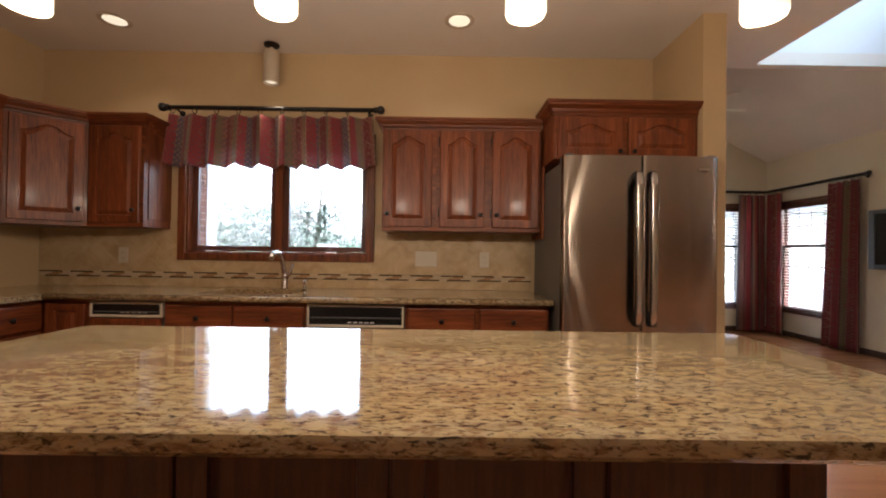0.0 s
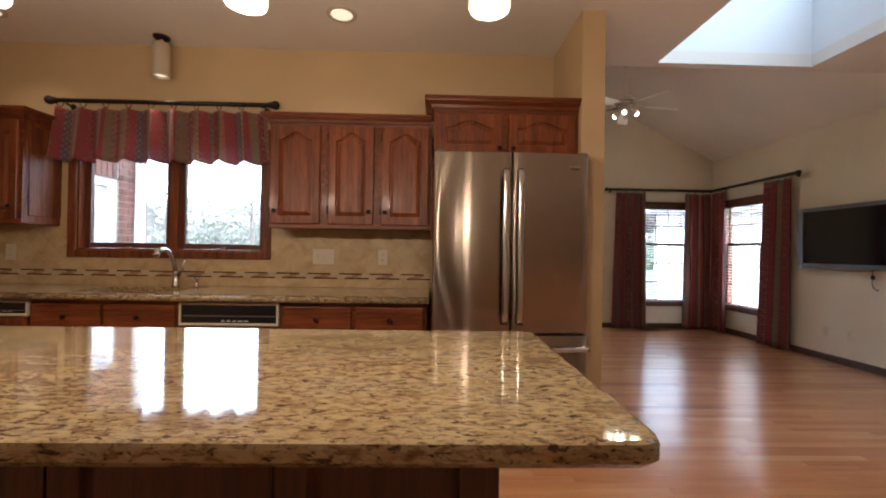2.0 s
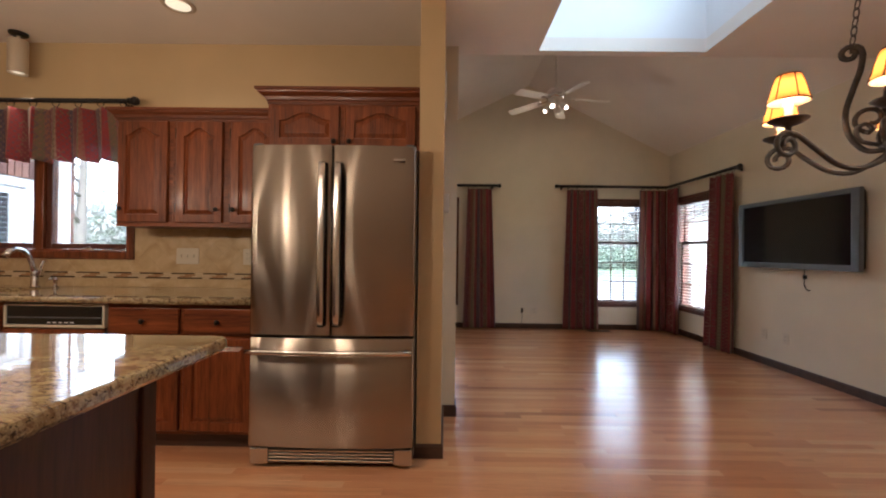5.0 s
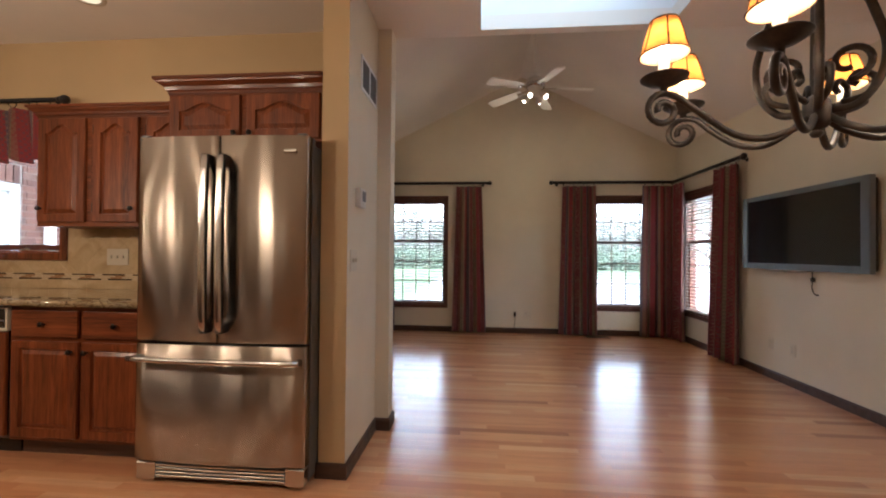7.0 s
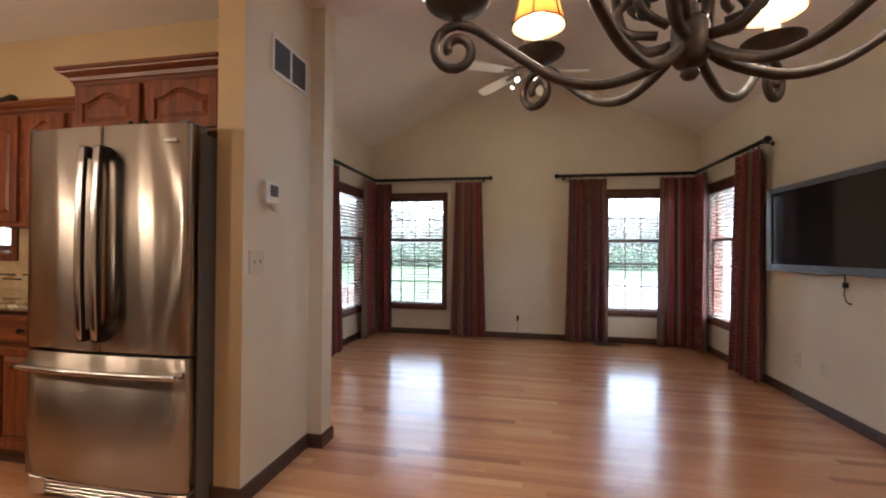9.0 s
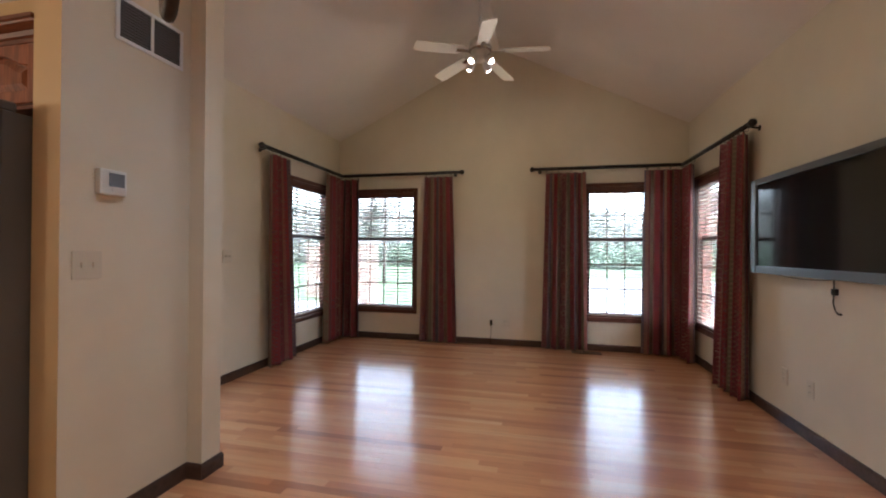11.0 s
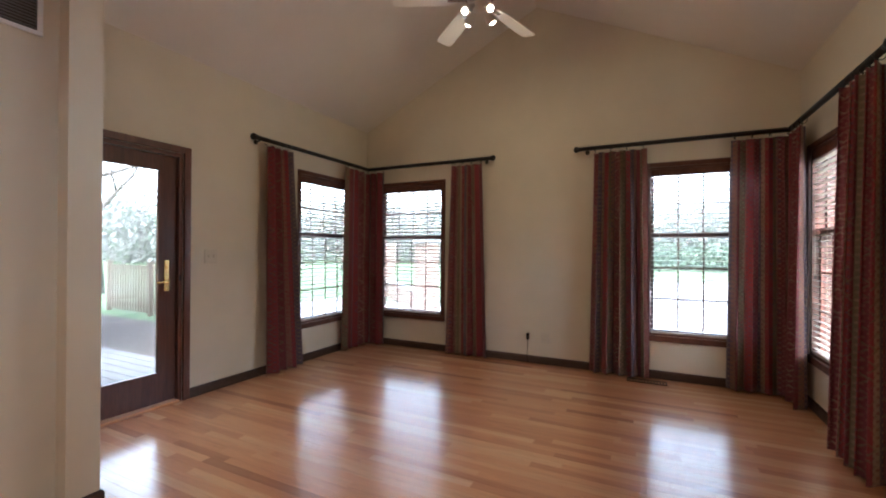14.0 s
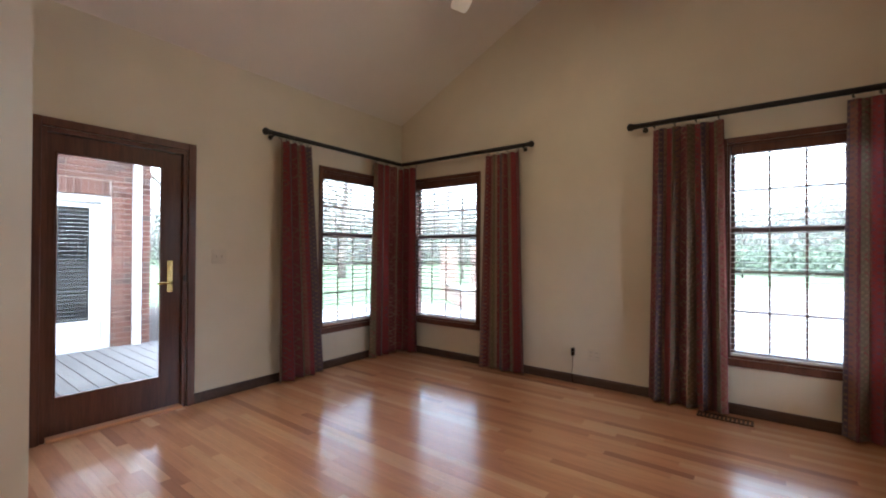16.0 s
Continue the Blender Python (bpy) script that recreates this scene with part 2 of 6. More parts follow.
def tube(bm, pts, r, n=8, closed=False, squash=1.0):
    """A round bar along points; r is a number or one radius for each point."""
    pts = [Vector(p) for p in pts]
    rings = []
    up = Vector((0.13, 0.37, 0.92)).normalized()
    for i, p in enumerate(pts):
        if closed:
            d = pts[(i + 1) % len(pts)] - pts[i - 1]
        else:
            d = pts[min(i + 1, len(pts) - 1)] - pts[max(i - 1, 0)]
        d.normalize()
        a = d.cross(up)
        if a.length < 1e-4:
            a = d.cross(Vector((1, 0, 0)))
        a.normalize()
        b = a.cross(d).normalized()
        up = b
        rr = r[i] if isinstance(r, (list, tuple)) else r
        rings.append([bm.verts.new(p + (a * math.cos(2 * math.pi * k / n) + b * math.sin(2 * math.pi * k / n) * squash) * rr) for k in range(n)])
    m = len(rings)
    for i in range(m if closed else m - 1):
        q, s = rings[i], rings[(i + 1) % m]
        for k in range(n):
            bm.faces.new((q[k], q[(k + 1) % n], s[(k + 1) % n], s[k]))
    if not closed:
        bm.faces.new(rings[0][::-1])
        bm.faces.new(rings[-1])
    return bm


def lathe(bm, prof, n=24, at=(0, 0, 0), axis="z", cap=True):
    rings = []
    for r, h in prof:
        ring = []
        for k in range(n):
            a = 2 * math.pi * k / n
            c, s = r * math.cos(a), r * math.sin(a)
            p = {"z": (c, s, h), "y": (c, h, s), "x": (h, c, s)}[axis]
            ring.append(bm.verts.new(Vector(p) + Vector(at)))
        rings.append(ring)
    for q, s in zip(rings, rings[1:]):
        for k in range(n):
            bm.faces.new((q[k], q[(k + 1) % n], s[(k + 1) % n], s[k]))
    if cap:
        bm.faces.new(rings[0][::-1])
        bm.faces.new(rings[-1])
    return bm


def sweep(bm, path, prof):
    """A moulding: the profile (out, z) carried along the level path (x, y), mitred; out is to the right of the way."""
    P = [Vector(p) for p in path]
    rings = []
    for i, p in enumerate(P):
        ns = []
        for a, b in ((i - 1, i), (i, i + 1)):
            if 0 <= a and b < len(P):
                d = (P[b] - P[a]).normalized()
                ns.append(Vector((d.y, -d.x)))
        n = sum(ns, Vector((0, 0)))
        n = n / n.dot(ns[0]) if len(ns) == 2 else n
        rings.append([bm.verts.new((p.x + n.x * o, p.y + n.y * o, z)) for o, z in prof])
    k = len(prof)
    for q, s in zip(rings, rings[1:]):
        for j in range(k):
            bm.faces.new((q[j], s[j], s[(j + 1) % k], q[(j + 1) % k]))
    bm.faces.new(rings[0])
    bm.faces.new(rings[-1][::-1])
    return bm


def mesh_of(name, bm, mat, smooth=False):
    bmesh.ops.recalc_face_normals(bm, faces=bm.faces[:])
    me = bpy.data.meshes.new(name)
    bm.to_mesh(me)
    bm.free()
    if mat:
        me.materials.append(mat)
    if smooth:
        for p in me.polygons:
            p.use_smooth = True
    return me


def part(name, bm, mat, parent=None, label="", smooth=False, m=None):
    o = new(name, mesh_of(name, bm, mat, smooth))
    if parent:
        o.parent = parent
    if m is not None:
        o.matrix_basis = m
    if label:
        o["label"] = label
    return o


def again(src, parent, m, name=""):
    """Another object on the same mesh."""
    o = new(name or src.name.split(".")[0], src.data)
    o.parent = parent
    o.matrix_basis = m
    return o


def thing(name, label, category, m=None, group="", kind=""):
    e = new(name)
    e.empty_display_size = 0.1
    if m is not None:
        e.matrix_basis = m
    return tagged(e, label, category, group, kind)


def structure(name, bm, mat, label="", category="", smooth=False):
    return tagged(part(name, bm, mat, None, "", smooth), label, category, "", "structure")


def wall(bm, axis, d0, d1, a0, a1, z0, z1, holes=()):
    """A wall slab between d0 and d1, running from a0 to a1 along the other axis, with openings (a, a, z, z) right through it."""
    A = sorted({a0, a1, *[h[0] for h in holes], *[h[1] for h in holes]})
    Z = sorted({z0, z1, *[h[2] for h in holes], *[h[3] for h in holes]})

    def solid(i, j):
        if not (0 <= i < len(A) - 1 and 0 <= j < len(Z) - 1):
            return False
        a, z = (A[i] + A[i + 1]) / 2, (Z[j] + Z[j + 1]) / 2
        return not any(h[0] < a < h[1] and h[2] < z < h[3] for h in holes)

    def co(d, a, z):
        return (d, a, z) if axis == "x" else (a, d, z)

    def quad(*ps):
        bm.faces.new([bm.verts.new(co(*p)) for p in ps])

    for i in range(len(A) - 1):
        for j in range(len(Z) - 1):
            if not solid(i, j):
                continue
            a, b, z, y = A[i], A[i + 1], Z[j], Z[j + 1]
            for d in (d0, d1):
                quad((d, a, z), (d, b, z), (d, b, y), (d, a, y))
            if not solid(i - 1, j):
                quad((d0, a, z), (d1, a, z), (d1, a, y), (d0, a, y))
            if not solid(i + 1, j):
                quad((d0, b, z), (d1, b, z), (d1, b, y), (d0, b, y))
            if not solid(i, j - 1):
                quad((d0, a, z), (d1, a, z), (d1, b, z), (d0, b, z))
            if not solid(i, j + 1):
                quad((d0, a, y), (d1, a, y), (d1, b, y), (d0, b, y))
    bmesh.ops.remove_doubles(bm, verts=bm.verts[:], dist=1e-5)
    return bm

# ---- large structure ----
WIN_W, WIN_Z0, WIN_Z1 = 0.92, 0.415, 2.03
FAR_WINS = (2.035, 5.19)
SIDE_WIN = 6.56
KW = (-1.40, -0.01, 1.17, 2.04)             # kitchen window opening
DOOR = (4.02, 4.85, 0.0, 1.975)
SKY = (3.015, 4.26, 2.45, 3.755)


def gable(bm, y0, y1, z0):
    """The wall's triangle under the roof."""
    for pts in (((L - 0.15, z0), (R + 0.15, z0), (R + 0.15, EAVE + 0.02), (RX, RIDGE + 0.09), (L - 0.15, EAVE + 0.02)),):
        a = [bm.verts.new((x, y0, z)) for x, z in pts]
        b = [bm.verts.new((x, y1, z)) for x, z in pts]
        bm.faces.new(a)
        bm.faces.new(b[::-1])
        for i in range(len(pts)):
            bm.faces.new((a[i], a[i - 1], b[i - 1], b[i]))


bm = wall(bmesh.new(), "y", F, F + 0.15, L - 0.15, R + 0.15, -0.2, EAVE, [(c - WIN_W / 2, c + WIN_W / 2, WIN_Z0, WIN_Z1) for c in FAR_WINS])
gable(bm, F, F + 0.15, EAVE)
structure("wall_north", bm, wall_cream, "cream painted gable wall with two windows", "wall")
sw = (SIDE_WIN - WIN_W / 2, SIDE_WIN + WIN_W / 2, WIN_Z0, WIN_Z1)
structure("wall_west", wall(bmesh.new(), "x", L - 0.15, L, JY, F, -0.2, EAVE + 0.05, [sw, DOOR]), wall_cream, "cream painted wall with patio door and window", "wall")
structure("wall_east", wall(bmesh.new(), "x", R, R + 0.15, BACK, F, -0.2, EAVE + 0.05, [sw]), wall_cream, "long cream painted wall behind the television", "wall")
structure("wall_kitchen", wall(bmesh.new(), "y", W, JY, KL - 0.15, 2.25, -0.2, CEIL, [KW]), wall_kitchen, "tan painted kitchen wall with window", "wall")
structure("wall_jamb", wall(bmesh.new(), "y", W, JY, 2.25, JAMB, -0.2, CEIL), wall_cream, "cream wall end at the wide opening", "wall")
structure("wall_stub", wall(bmesh.new(), "x", STUB0, STUB1, STUBY, W, 0, CEIL), wall_kitchen, "short wall beside the refrigerator, tan and cream", "wall")
stub = bpy.data.objects["wall_stub"]
stub.data.materials.append(wall_cream)
for poly in stub.data.polygons:
    poly.material_index = 1 if poly.normal.x > 0.5 else 0
structure("wall_kitchen_left", wall(bmesh.new(), "x", KL - 0.15, KL, BACK, W, -0.2, CEIL), wall_kitchen, "tan painted kitchen side wall", "wall")
structure("wall_south", wall(bmesh.new(), "y", BACK - 0.15, BACK, KL - 0.15, R + 0.15, -0.2, CEIL), wall_cream, "cream wall closing the room", "wall")
bm = bmesh.new()
wall(bm, "y", 3.765, JY - 0.002, L - 0.15, R + 0.15, CEIL + 0.10, EAVE)
gable(bm, 3.765, JY - 0.002, EAVE)
structure("wall_gable_inner", bm, wall_cream, "upper wall over the flat ceiling's edge", "wall")

# flat ceiling with the skylight's opening
bm = bmesh.new()
for x0, x1, y0, y1 in ((KL - 0.15, SKY[0], BACK - 0.15, JY), (SKY[1], R + 0.15, BACK - 0.15, JY), (SKY[0], SKY[1], BACK - 0.15, SKY[2]), (SKY[0], SKY[1], SKY[3], JY)):
    box(bm, x0, x1, y0, y1, CEIL, CEIL + 0.10)
bmesh.ops.remove_doubles(bm, verts=bm.verts[:], dist=1e-4)
structure("ceiling", bm, ceiling_paint, "flat beige ceiling with a skylight opening", "ceiling")
bm = bmesh.new()
for side in (L - 0.15, R + 0.15):
    ex = L if side < RX else R
    slope = (RIDGE - EAVE) / (RX - ex)
    zs = EAVE + slope * (side - ex)
    q = [(side, JY - 0.06, zs), (RX, JY - 0.06, RIDGE), (RX, F + 0.16, RIDGE), (side, F + 0.16, zs)]
    lo = [bm.verts.new(p) for p in q]
    hi = [bm.verts.new((p[0], p[1], p[2] + 0.12)) for p in q]
    bm.faces.new(lo)
    bm.faces.new(hi[::-1])
    for i in range(4):
        bm.faces.new((lo[i], lo[i - 1], hi[i - 1], hi[i]))
structure("ceiling_vaulted", bm, ceiling_paint, "vaulted beige ceiling with a ridge", "ceiling")

# skylight shaft and its glass
bm = bmesh.new()
T = 0.03
wall(bm, "x", SKY[0] - T, SKY[0], SKY[2] - T, SKY[3] + T, CEIL + 0.10, CEIL + 0.75)
wall(bm, "x", SKY[1], SKY[1] + T, SKY[2] - T, SKY[3] + T, CEIL + 0.10, CEIL + 0.75)
wall(bm, "y", SKY[2] - T, SKY[2], SKY[0], SKY[1], CEIL + 0.10, CEIL + 0.75)
wall(bm, "y", SKY[3], SKY[3] + 0.009, SKY[0], SKY[1], CEIL + 0.10, CEIL + 0.75)
sk = tagged(part("skylight", bm, white_paint), "white skylight shaft with a pane darkened to dim its light", "skylight", "", "structure")
o = part("pane", boxes((SKY[0] - T, SKY[1] + T, SKY[2] - T, SKY[3] + 0.009, CEIL + 0.752, CEIL + 0.762)), skylight_glass, sk)

structure("floor", boxes((KL - 0.15, R + 0.15, BACK - 0.15, JY, -0.2, -0.014), (L - 0.15, R + 0.15, JY, F + 0.15, -0.2, -0.014)), trim_dark, "hardwood strip floor in reddish oak", "floor")

BASE = [(0.0, 0.0), (0.014, 0.0), (0.014, 0.066), (0.008, 0.08), (0.0, 0.08)]


def baseboard(path):
    o = structure("baseboard", sweep(bmesh.new(), path, BASE), trim_dark, "dark-stained wooden baseboard", "baseboard")
    return o


baseboard([(STUB0, STUBY + 0.3), (STUB0, STUBY), (STUB1, STUBY), (STUB1, W), (JAMB, W), (JAMB, JY), (L, JY), (L, 3.96)])
baseboard([(L, 4.905), (L, F), (R, F), (R, BACK)])


def strips(rows, x0, x1, length, seed):
    """Floor strips as (x, x, y) runs with staggered ends."""
    rnd = random.Random(seed)
    out = []
    for y in rows:
        x = x0 - rnd.uniform(0, length)
        while x < x1:
            n = x + rnd.uniform(0.45, 1.35) * length
            a, b = max(x, x0), min(n, x1)
            if b - a > 0.03:
                out.append((a, b, y))
            x = n
    return out


PW = 0.0575

# ---- kitchen ----
def arch_z(x, half, zs, h):
    u = abs(x) / half
    if u > 0.86:
        return zs
    return zs + h * (0.5 + 0.5 * math.cos(math.pi * u / 0.86)) ** 0.8


def arched_loop(w, z0, z1, h, inset, k=15):
    """Points of an opening w wide from z0 up to z1 at the crown, drawn in by inset."""
    half = w / 2 - inset
    pts = [(-half, z0 + inset), (half, z0 + inset)]
    for i in range(k):
        x = half - 2 * half * i / (k - 1)
        pts.append((x, arch_z(x * (w / 2) / half, w / 2, z1 - h, h) - inset))
    return pts


def cabinet_door(parent, x0, x1, z0, z1, y=0.0, arch=0.05, knob_at=None, wood=None, rail=0.052, face="door", t=0.02):
    """A framed door with a raised panel whose top is arched (or square), and its knob."""
    wood = wood or cabinet_wood
    cx, w, k = (x0 + x1) / 2, x1 - x0, 15
    bm = bmesh.new()
    top = [(w / 2 - w * i / (k - 1), z1) for i in range(k)]
    outer = [(-w / 2, z0), (w / 2, z0)] + top
    ow, oz0, oz1 = w - 2 * rail, z0 + rail, z1 - rail * 0.8
    inner = arched_loop(ow, oz0, oz1, arch, 0.0)

    def ring(pts, yy):
        return [bm.verts.new((cx + x, y + yy, z)) for x, z in pts]

    e = 0.004
    shrunk = [(x - math.copysign(e, x), z + (e if i < 2 else -e)) for i, (x, z) in enumerate(outer)]
    loops = [ring(outer, 0.0), ring(outer, -t + e), ring(shrunk, -t), ring(inner, -t), ring(arched_loop(ow, oz0, oz1, arch, 0.004), -t + 0.012), ]
    for a, b in zip(loops, loops[1:]):
        n = len(a)
        for i in range(n):
            bm.faces.new((a[i], a[(i + 1) % n], b[(i + 1) % n], b[i]))
    door = part(face, bm, wood, parent)
    bm = bmesh.new()
    loops = [ring(arched_loop(ow, oz0, oz1, arch, 0.0005), -t + 0.0118), ring(arched_loop(ow, oz0, oz1, arch, 0.008), -t + 0.0118),
             ring(arched_loop(ow, oz0, oz1, arch, 0.03), -t + 0.001), ring(arched_loop(ow, oz0, oz1, arch, 0.033), -t + 0.0005)]
    for a, b in zip(loops, loops[1:]):
        n = len(a)
        for i in range(n):
            bm.faces.new((a[i], a[(i + 1) % n], b[(i + 1) % n], b[i]))
    bm.faces.new(loops[-1])
    part("panel", bm, wood, door)
    if knob_at:
        knob(door, knob_at[0], y - t, knob_at[1])
    return door


def knob(parent, x, y, z):
    bm = lathe(bmesh.new(), [(0.006, 0.0), (0.006, -0.012), (0.013, -0.016), (0.0155, -0.022), (0.012, -0.028), (0.004, -0.030)], 14, (x, y, z), "y")
    return part("knob", bm, dark_metal, parent, "dark bronze knob", True)


def drawer_front(parent, x0, x1, z0, z1, y=0.0, with_knob=True):
    bm = box(bmesh.new(), x0, x1, y - 0.02, y, z0, z1, bevel=0.006, seg=2)
    d = part("drawer_front", bm, cabinet_wood_x, parent)
    if with_knob:
        knob(d, (x0 + x1) / 2, y - 0.02, (z0 + z1) / 2)
    return d


def carcass(parent, w, d, z0, z1, name="body", stiles=()):
    """Cabinet body behind its face frame; the face is at y = 0."""
    part(name, boxes((0, w, 0.02, d, z0, z1)), cabinet_wood, parent)
    bm = bmesh.new()
    box(bm, 0, w, 0.0, 0.0198, z1 - 0.035, z1, 0.001)
    box(bm, 0, w, 0.0, 0.0198, z0, z0 + 0.035, 0.001)
    for x in (0.0, w - 0.03, *stiles):
        box(bm, x, x + 0.03, 0.001, 0.0196, z0 + 0.034, z1 - 0.034)
    part("face_frame", bm, cabinet_wood_x, parent)


def crown(parent, path, z, out=0.050, h=0.078):
    prof = [(-0.02, z), (0.004, z), (0.006, z + h * 0.19), (0.014, z + h * 0.26), (0.020, z + h * 0.47), (out - 0.012, z + h * 0.68), (out - 0.009, z + h * 0.78), (out, z + h * 0.82), (out, z + h), (-0.02, z + h)]
    part("crown_moulding", sweep(bmesh.new(), path, prof), cabinet_wood_x, parent)


# wall cabinets between the window and the refrigerator
UY, UD = 3.40, 0.30
c = thing("wall_cabinet", "reddish-brown oak wall cabinet with three arched doors", "cabinet", pose(0.14, UY, 0))
UWID = 1.105
carcass(c, UWID, UD, 1.345, 2.075, stiles=(0.344, 0.375, 0.710, 0.737))
for i, (a, b) in enumerate(((0.015, 0.345), (0.403, 0.711), (0.766, 1.088))):
    cabinet_door(c, a, b, 1.372, 2.043, 0.0, 0.052, ((a + 0.028) if i != 1 else b - 0.028, 1.46))
crown(c, [(-0.0, UD), (0.0, 0.0), (UWID, 0.0)], 2.047)
for x in (0.394, 0.757):
    for z in (1.44, 1.94):
        part("hinge", lathe(bmesh.new(), [(0.005, 0), (0.005, 0.06)], 8, (x, -0.006, z)), dark_metal, c)

# cabinet above the refrigerator
c = thing("refrigerator_cabinet", "deep oak cabinet over the refrigerator with two arched doors", "cabinet", pose(1.262, 3.13, 0))
FW = STUB0 - 1.262 - 0.002
carcass(c, FW, 0.565, 1.80, 2.085, stiles=(0.43,))
cabinet_door(c, 0.022, 0.43, 1.815, 2.062, 0.0, 0.045, (0.405, 1.845))
cabinet_door(c, 0.468, 0.885, 1.815, 2.062, 0.0, 0.045, (0.495, 1.845))
crown(c, [(0.0, 0.27), (0.0, 0.0), (FW - 0.001, 0.0)], 2.075, 0.06, 0.085)
bm = box(bmesh.new(), -0.012, 0.0, 0.235, 0.565, 1.30, 1.80)
part("side_panel", bm, cabinet_wood, c)

# wall cabinet left of the window, and the diagonal corner cabinet with the run on the side wall
c = thing("wall_cabinet", "narrow oak wall cabinet with one arched door", "cabinet", pose(-1.90, UY, 0))
LW = 0.385
carcass(c, LW, UD, 1.345, 2.075)
cabinet_door(c, 0.018, LW - 0.02, 1.372, 2.043, 0.0, 0.05, (LW - 0.05, 1.46))
crown(c, [(0.0, 0.0), (LW, 0.0), (LW, UD)], 2.047)
bm = bmesh.new()
part("side_panel", box(bm, LW, LW + 0.006, 0.045, 0.26, 1.40, 2.02, 0.002), cabinet_wood, c)

dm = pose(-2.19, 3.11, 0, 0, 0, 45)
c = thing("corner_cabinet", "diagonal oak corner wall cabinet with an arched door", "cabinet", dm)
DW = 0.29 * math.sqrt(2)
bm = bmesh.new()
pts = [(-2.19, 3.11), (-1.902, 3.398), (-1.902, W - 0.002), (KL + 0.002, W - 0.002), (KL + 0.002, 3.11)]
inv = dm.inverted()
lo = [bm.verts.new(inv @ Vector((x, y, 1.345))) for x, y in pts]
hi = [bm.verts.new(inv @ Vector((x, y, 2.075))) for x, y in pts]
bm.faces.new(lo)
bm.faces.new(hi)
for i in range(5):
    bm.faces.new((lo[i], lo[i - 1], hi[i - 1], hi[i]))
part("body", bm, cabinet_wood, c)
cabinet_door(c, 0.022, DW - 0.022, 1.372, 2.043, -0.001, 0.055, (DW - 0.05, 1.46))
crown(c, [(0.0, 0.0), (DW, 0.0)], 2.047)

c = thing("wall_cabinet", "oak wall cabinet on the side wall with two arched doors", "cabinet", pose(-2.19, 2.28, 0, 0, 0, 90))
carcass(c, 0.829, 0.31, 1.345, 2.075, stiles=(0.40,))
cabinet_door(c, 0.02, 0.40, 1.372, 2.043, 0.0, 0.052, (0.37, 1.46))
cabinet_door(c, 0.43, 0.81, 1.372, 2.043, 0.0, 0.052, (0.46, 1.46))
crown(c, [(0.0, 0.0), (0.829, 0.0)], 2.047)

# base cabinets
BY, BD = 3.10, 0.59
ZT = 0.874


def base_cabinet(label, x0, x1, fronts, stiles=()):
    c = thing("base_cabinet", label, "cabinet", pose(x0, BY, 0))
    w = x1 - x0
    part("body", boxes((0, w, 0.02, BD, 0.105, ZT)), cabinet_wood, c)
    part("toe_kick", boxes((0, w, 0.075, 0.09, 0.0, 0.104)), trim_dark, c)
    bm = bmesh.new()
    for z0, z1 in ((0.105, 0.135), (0.672, 0.700), (0.845, ZT)):
        box(bm, 0, w, 0, 0.0198, z0, z1, 0.001)
    for x in (0.0, w - 0.022, *stiles):
        for z0, z1 in ((0.134, 0.673), (0.699, 0.846)):
            box(bm, x, x + 0.022, 0.001, 0.0196, z0, z1)
    part("face_frame", bm, cabinet_wood_x, c)
    for a, b, knob_right in fronts:
        drawer_front(c, a, b, 0.695, 0.848)
        cabinet_door(c, a, b, 0.128, 0.672, 0.0, 0.0, (b - 0.03 if knob_right else a + 0.03, 0.62))
    return c


base_cabinet("oak base cabinet under the counter with drawers and doors", 0.34, 1.232, ((0.02, 0.43, True), (0.462, 0.872, False)), (0.436,))
base_cabinet("oak sink cabinet with false drawer fronts and doors", -1.152, -0.275, ((0.012, 0.42, True), (0.438, 0.862, False)), (0.42,))
c = base_cabinet("narrow oak corner base cabinet with a door", -1.895, -1.612, (), ())
cabinet_door(c, 0.02, 0.262, 0.128, 0.848, 0.0, 0.0, None)

c = thing("base_cabinet", "oak base cabinet along the side wall with drawer and doors", "cabinet", pose(-1.90, 1.85, 0, 0, 0, 90))
part("body", boxes((0, 1.84, 0.02, 0.60, 0.105, ZT)), cabinet_wood, c)
part("toe_kick", boxes((0, 1.25, 0.075, 0.09, 0.0, 0.104)), trim_dark, c)
for a, b in ((0.02, 0.40), (0.43, 0.81), (0.84, 1.22)):
    drawer_front(c, a, b, 0.695, 0.848)
    cabinet_door(c, a, b, 0.128, 0.672, 0.0, 0.0, (a + 0.03, 0.62))


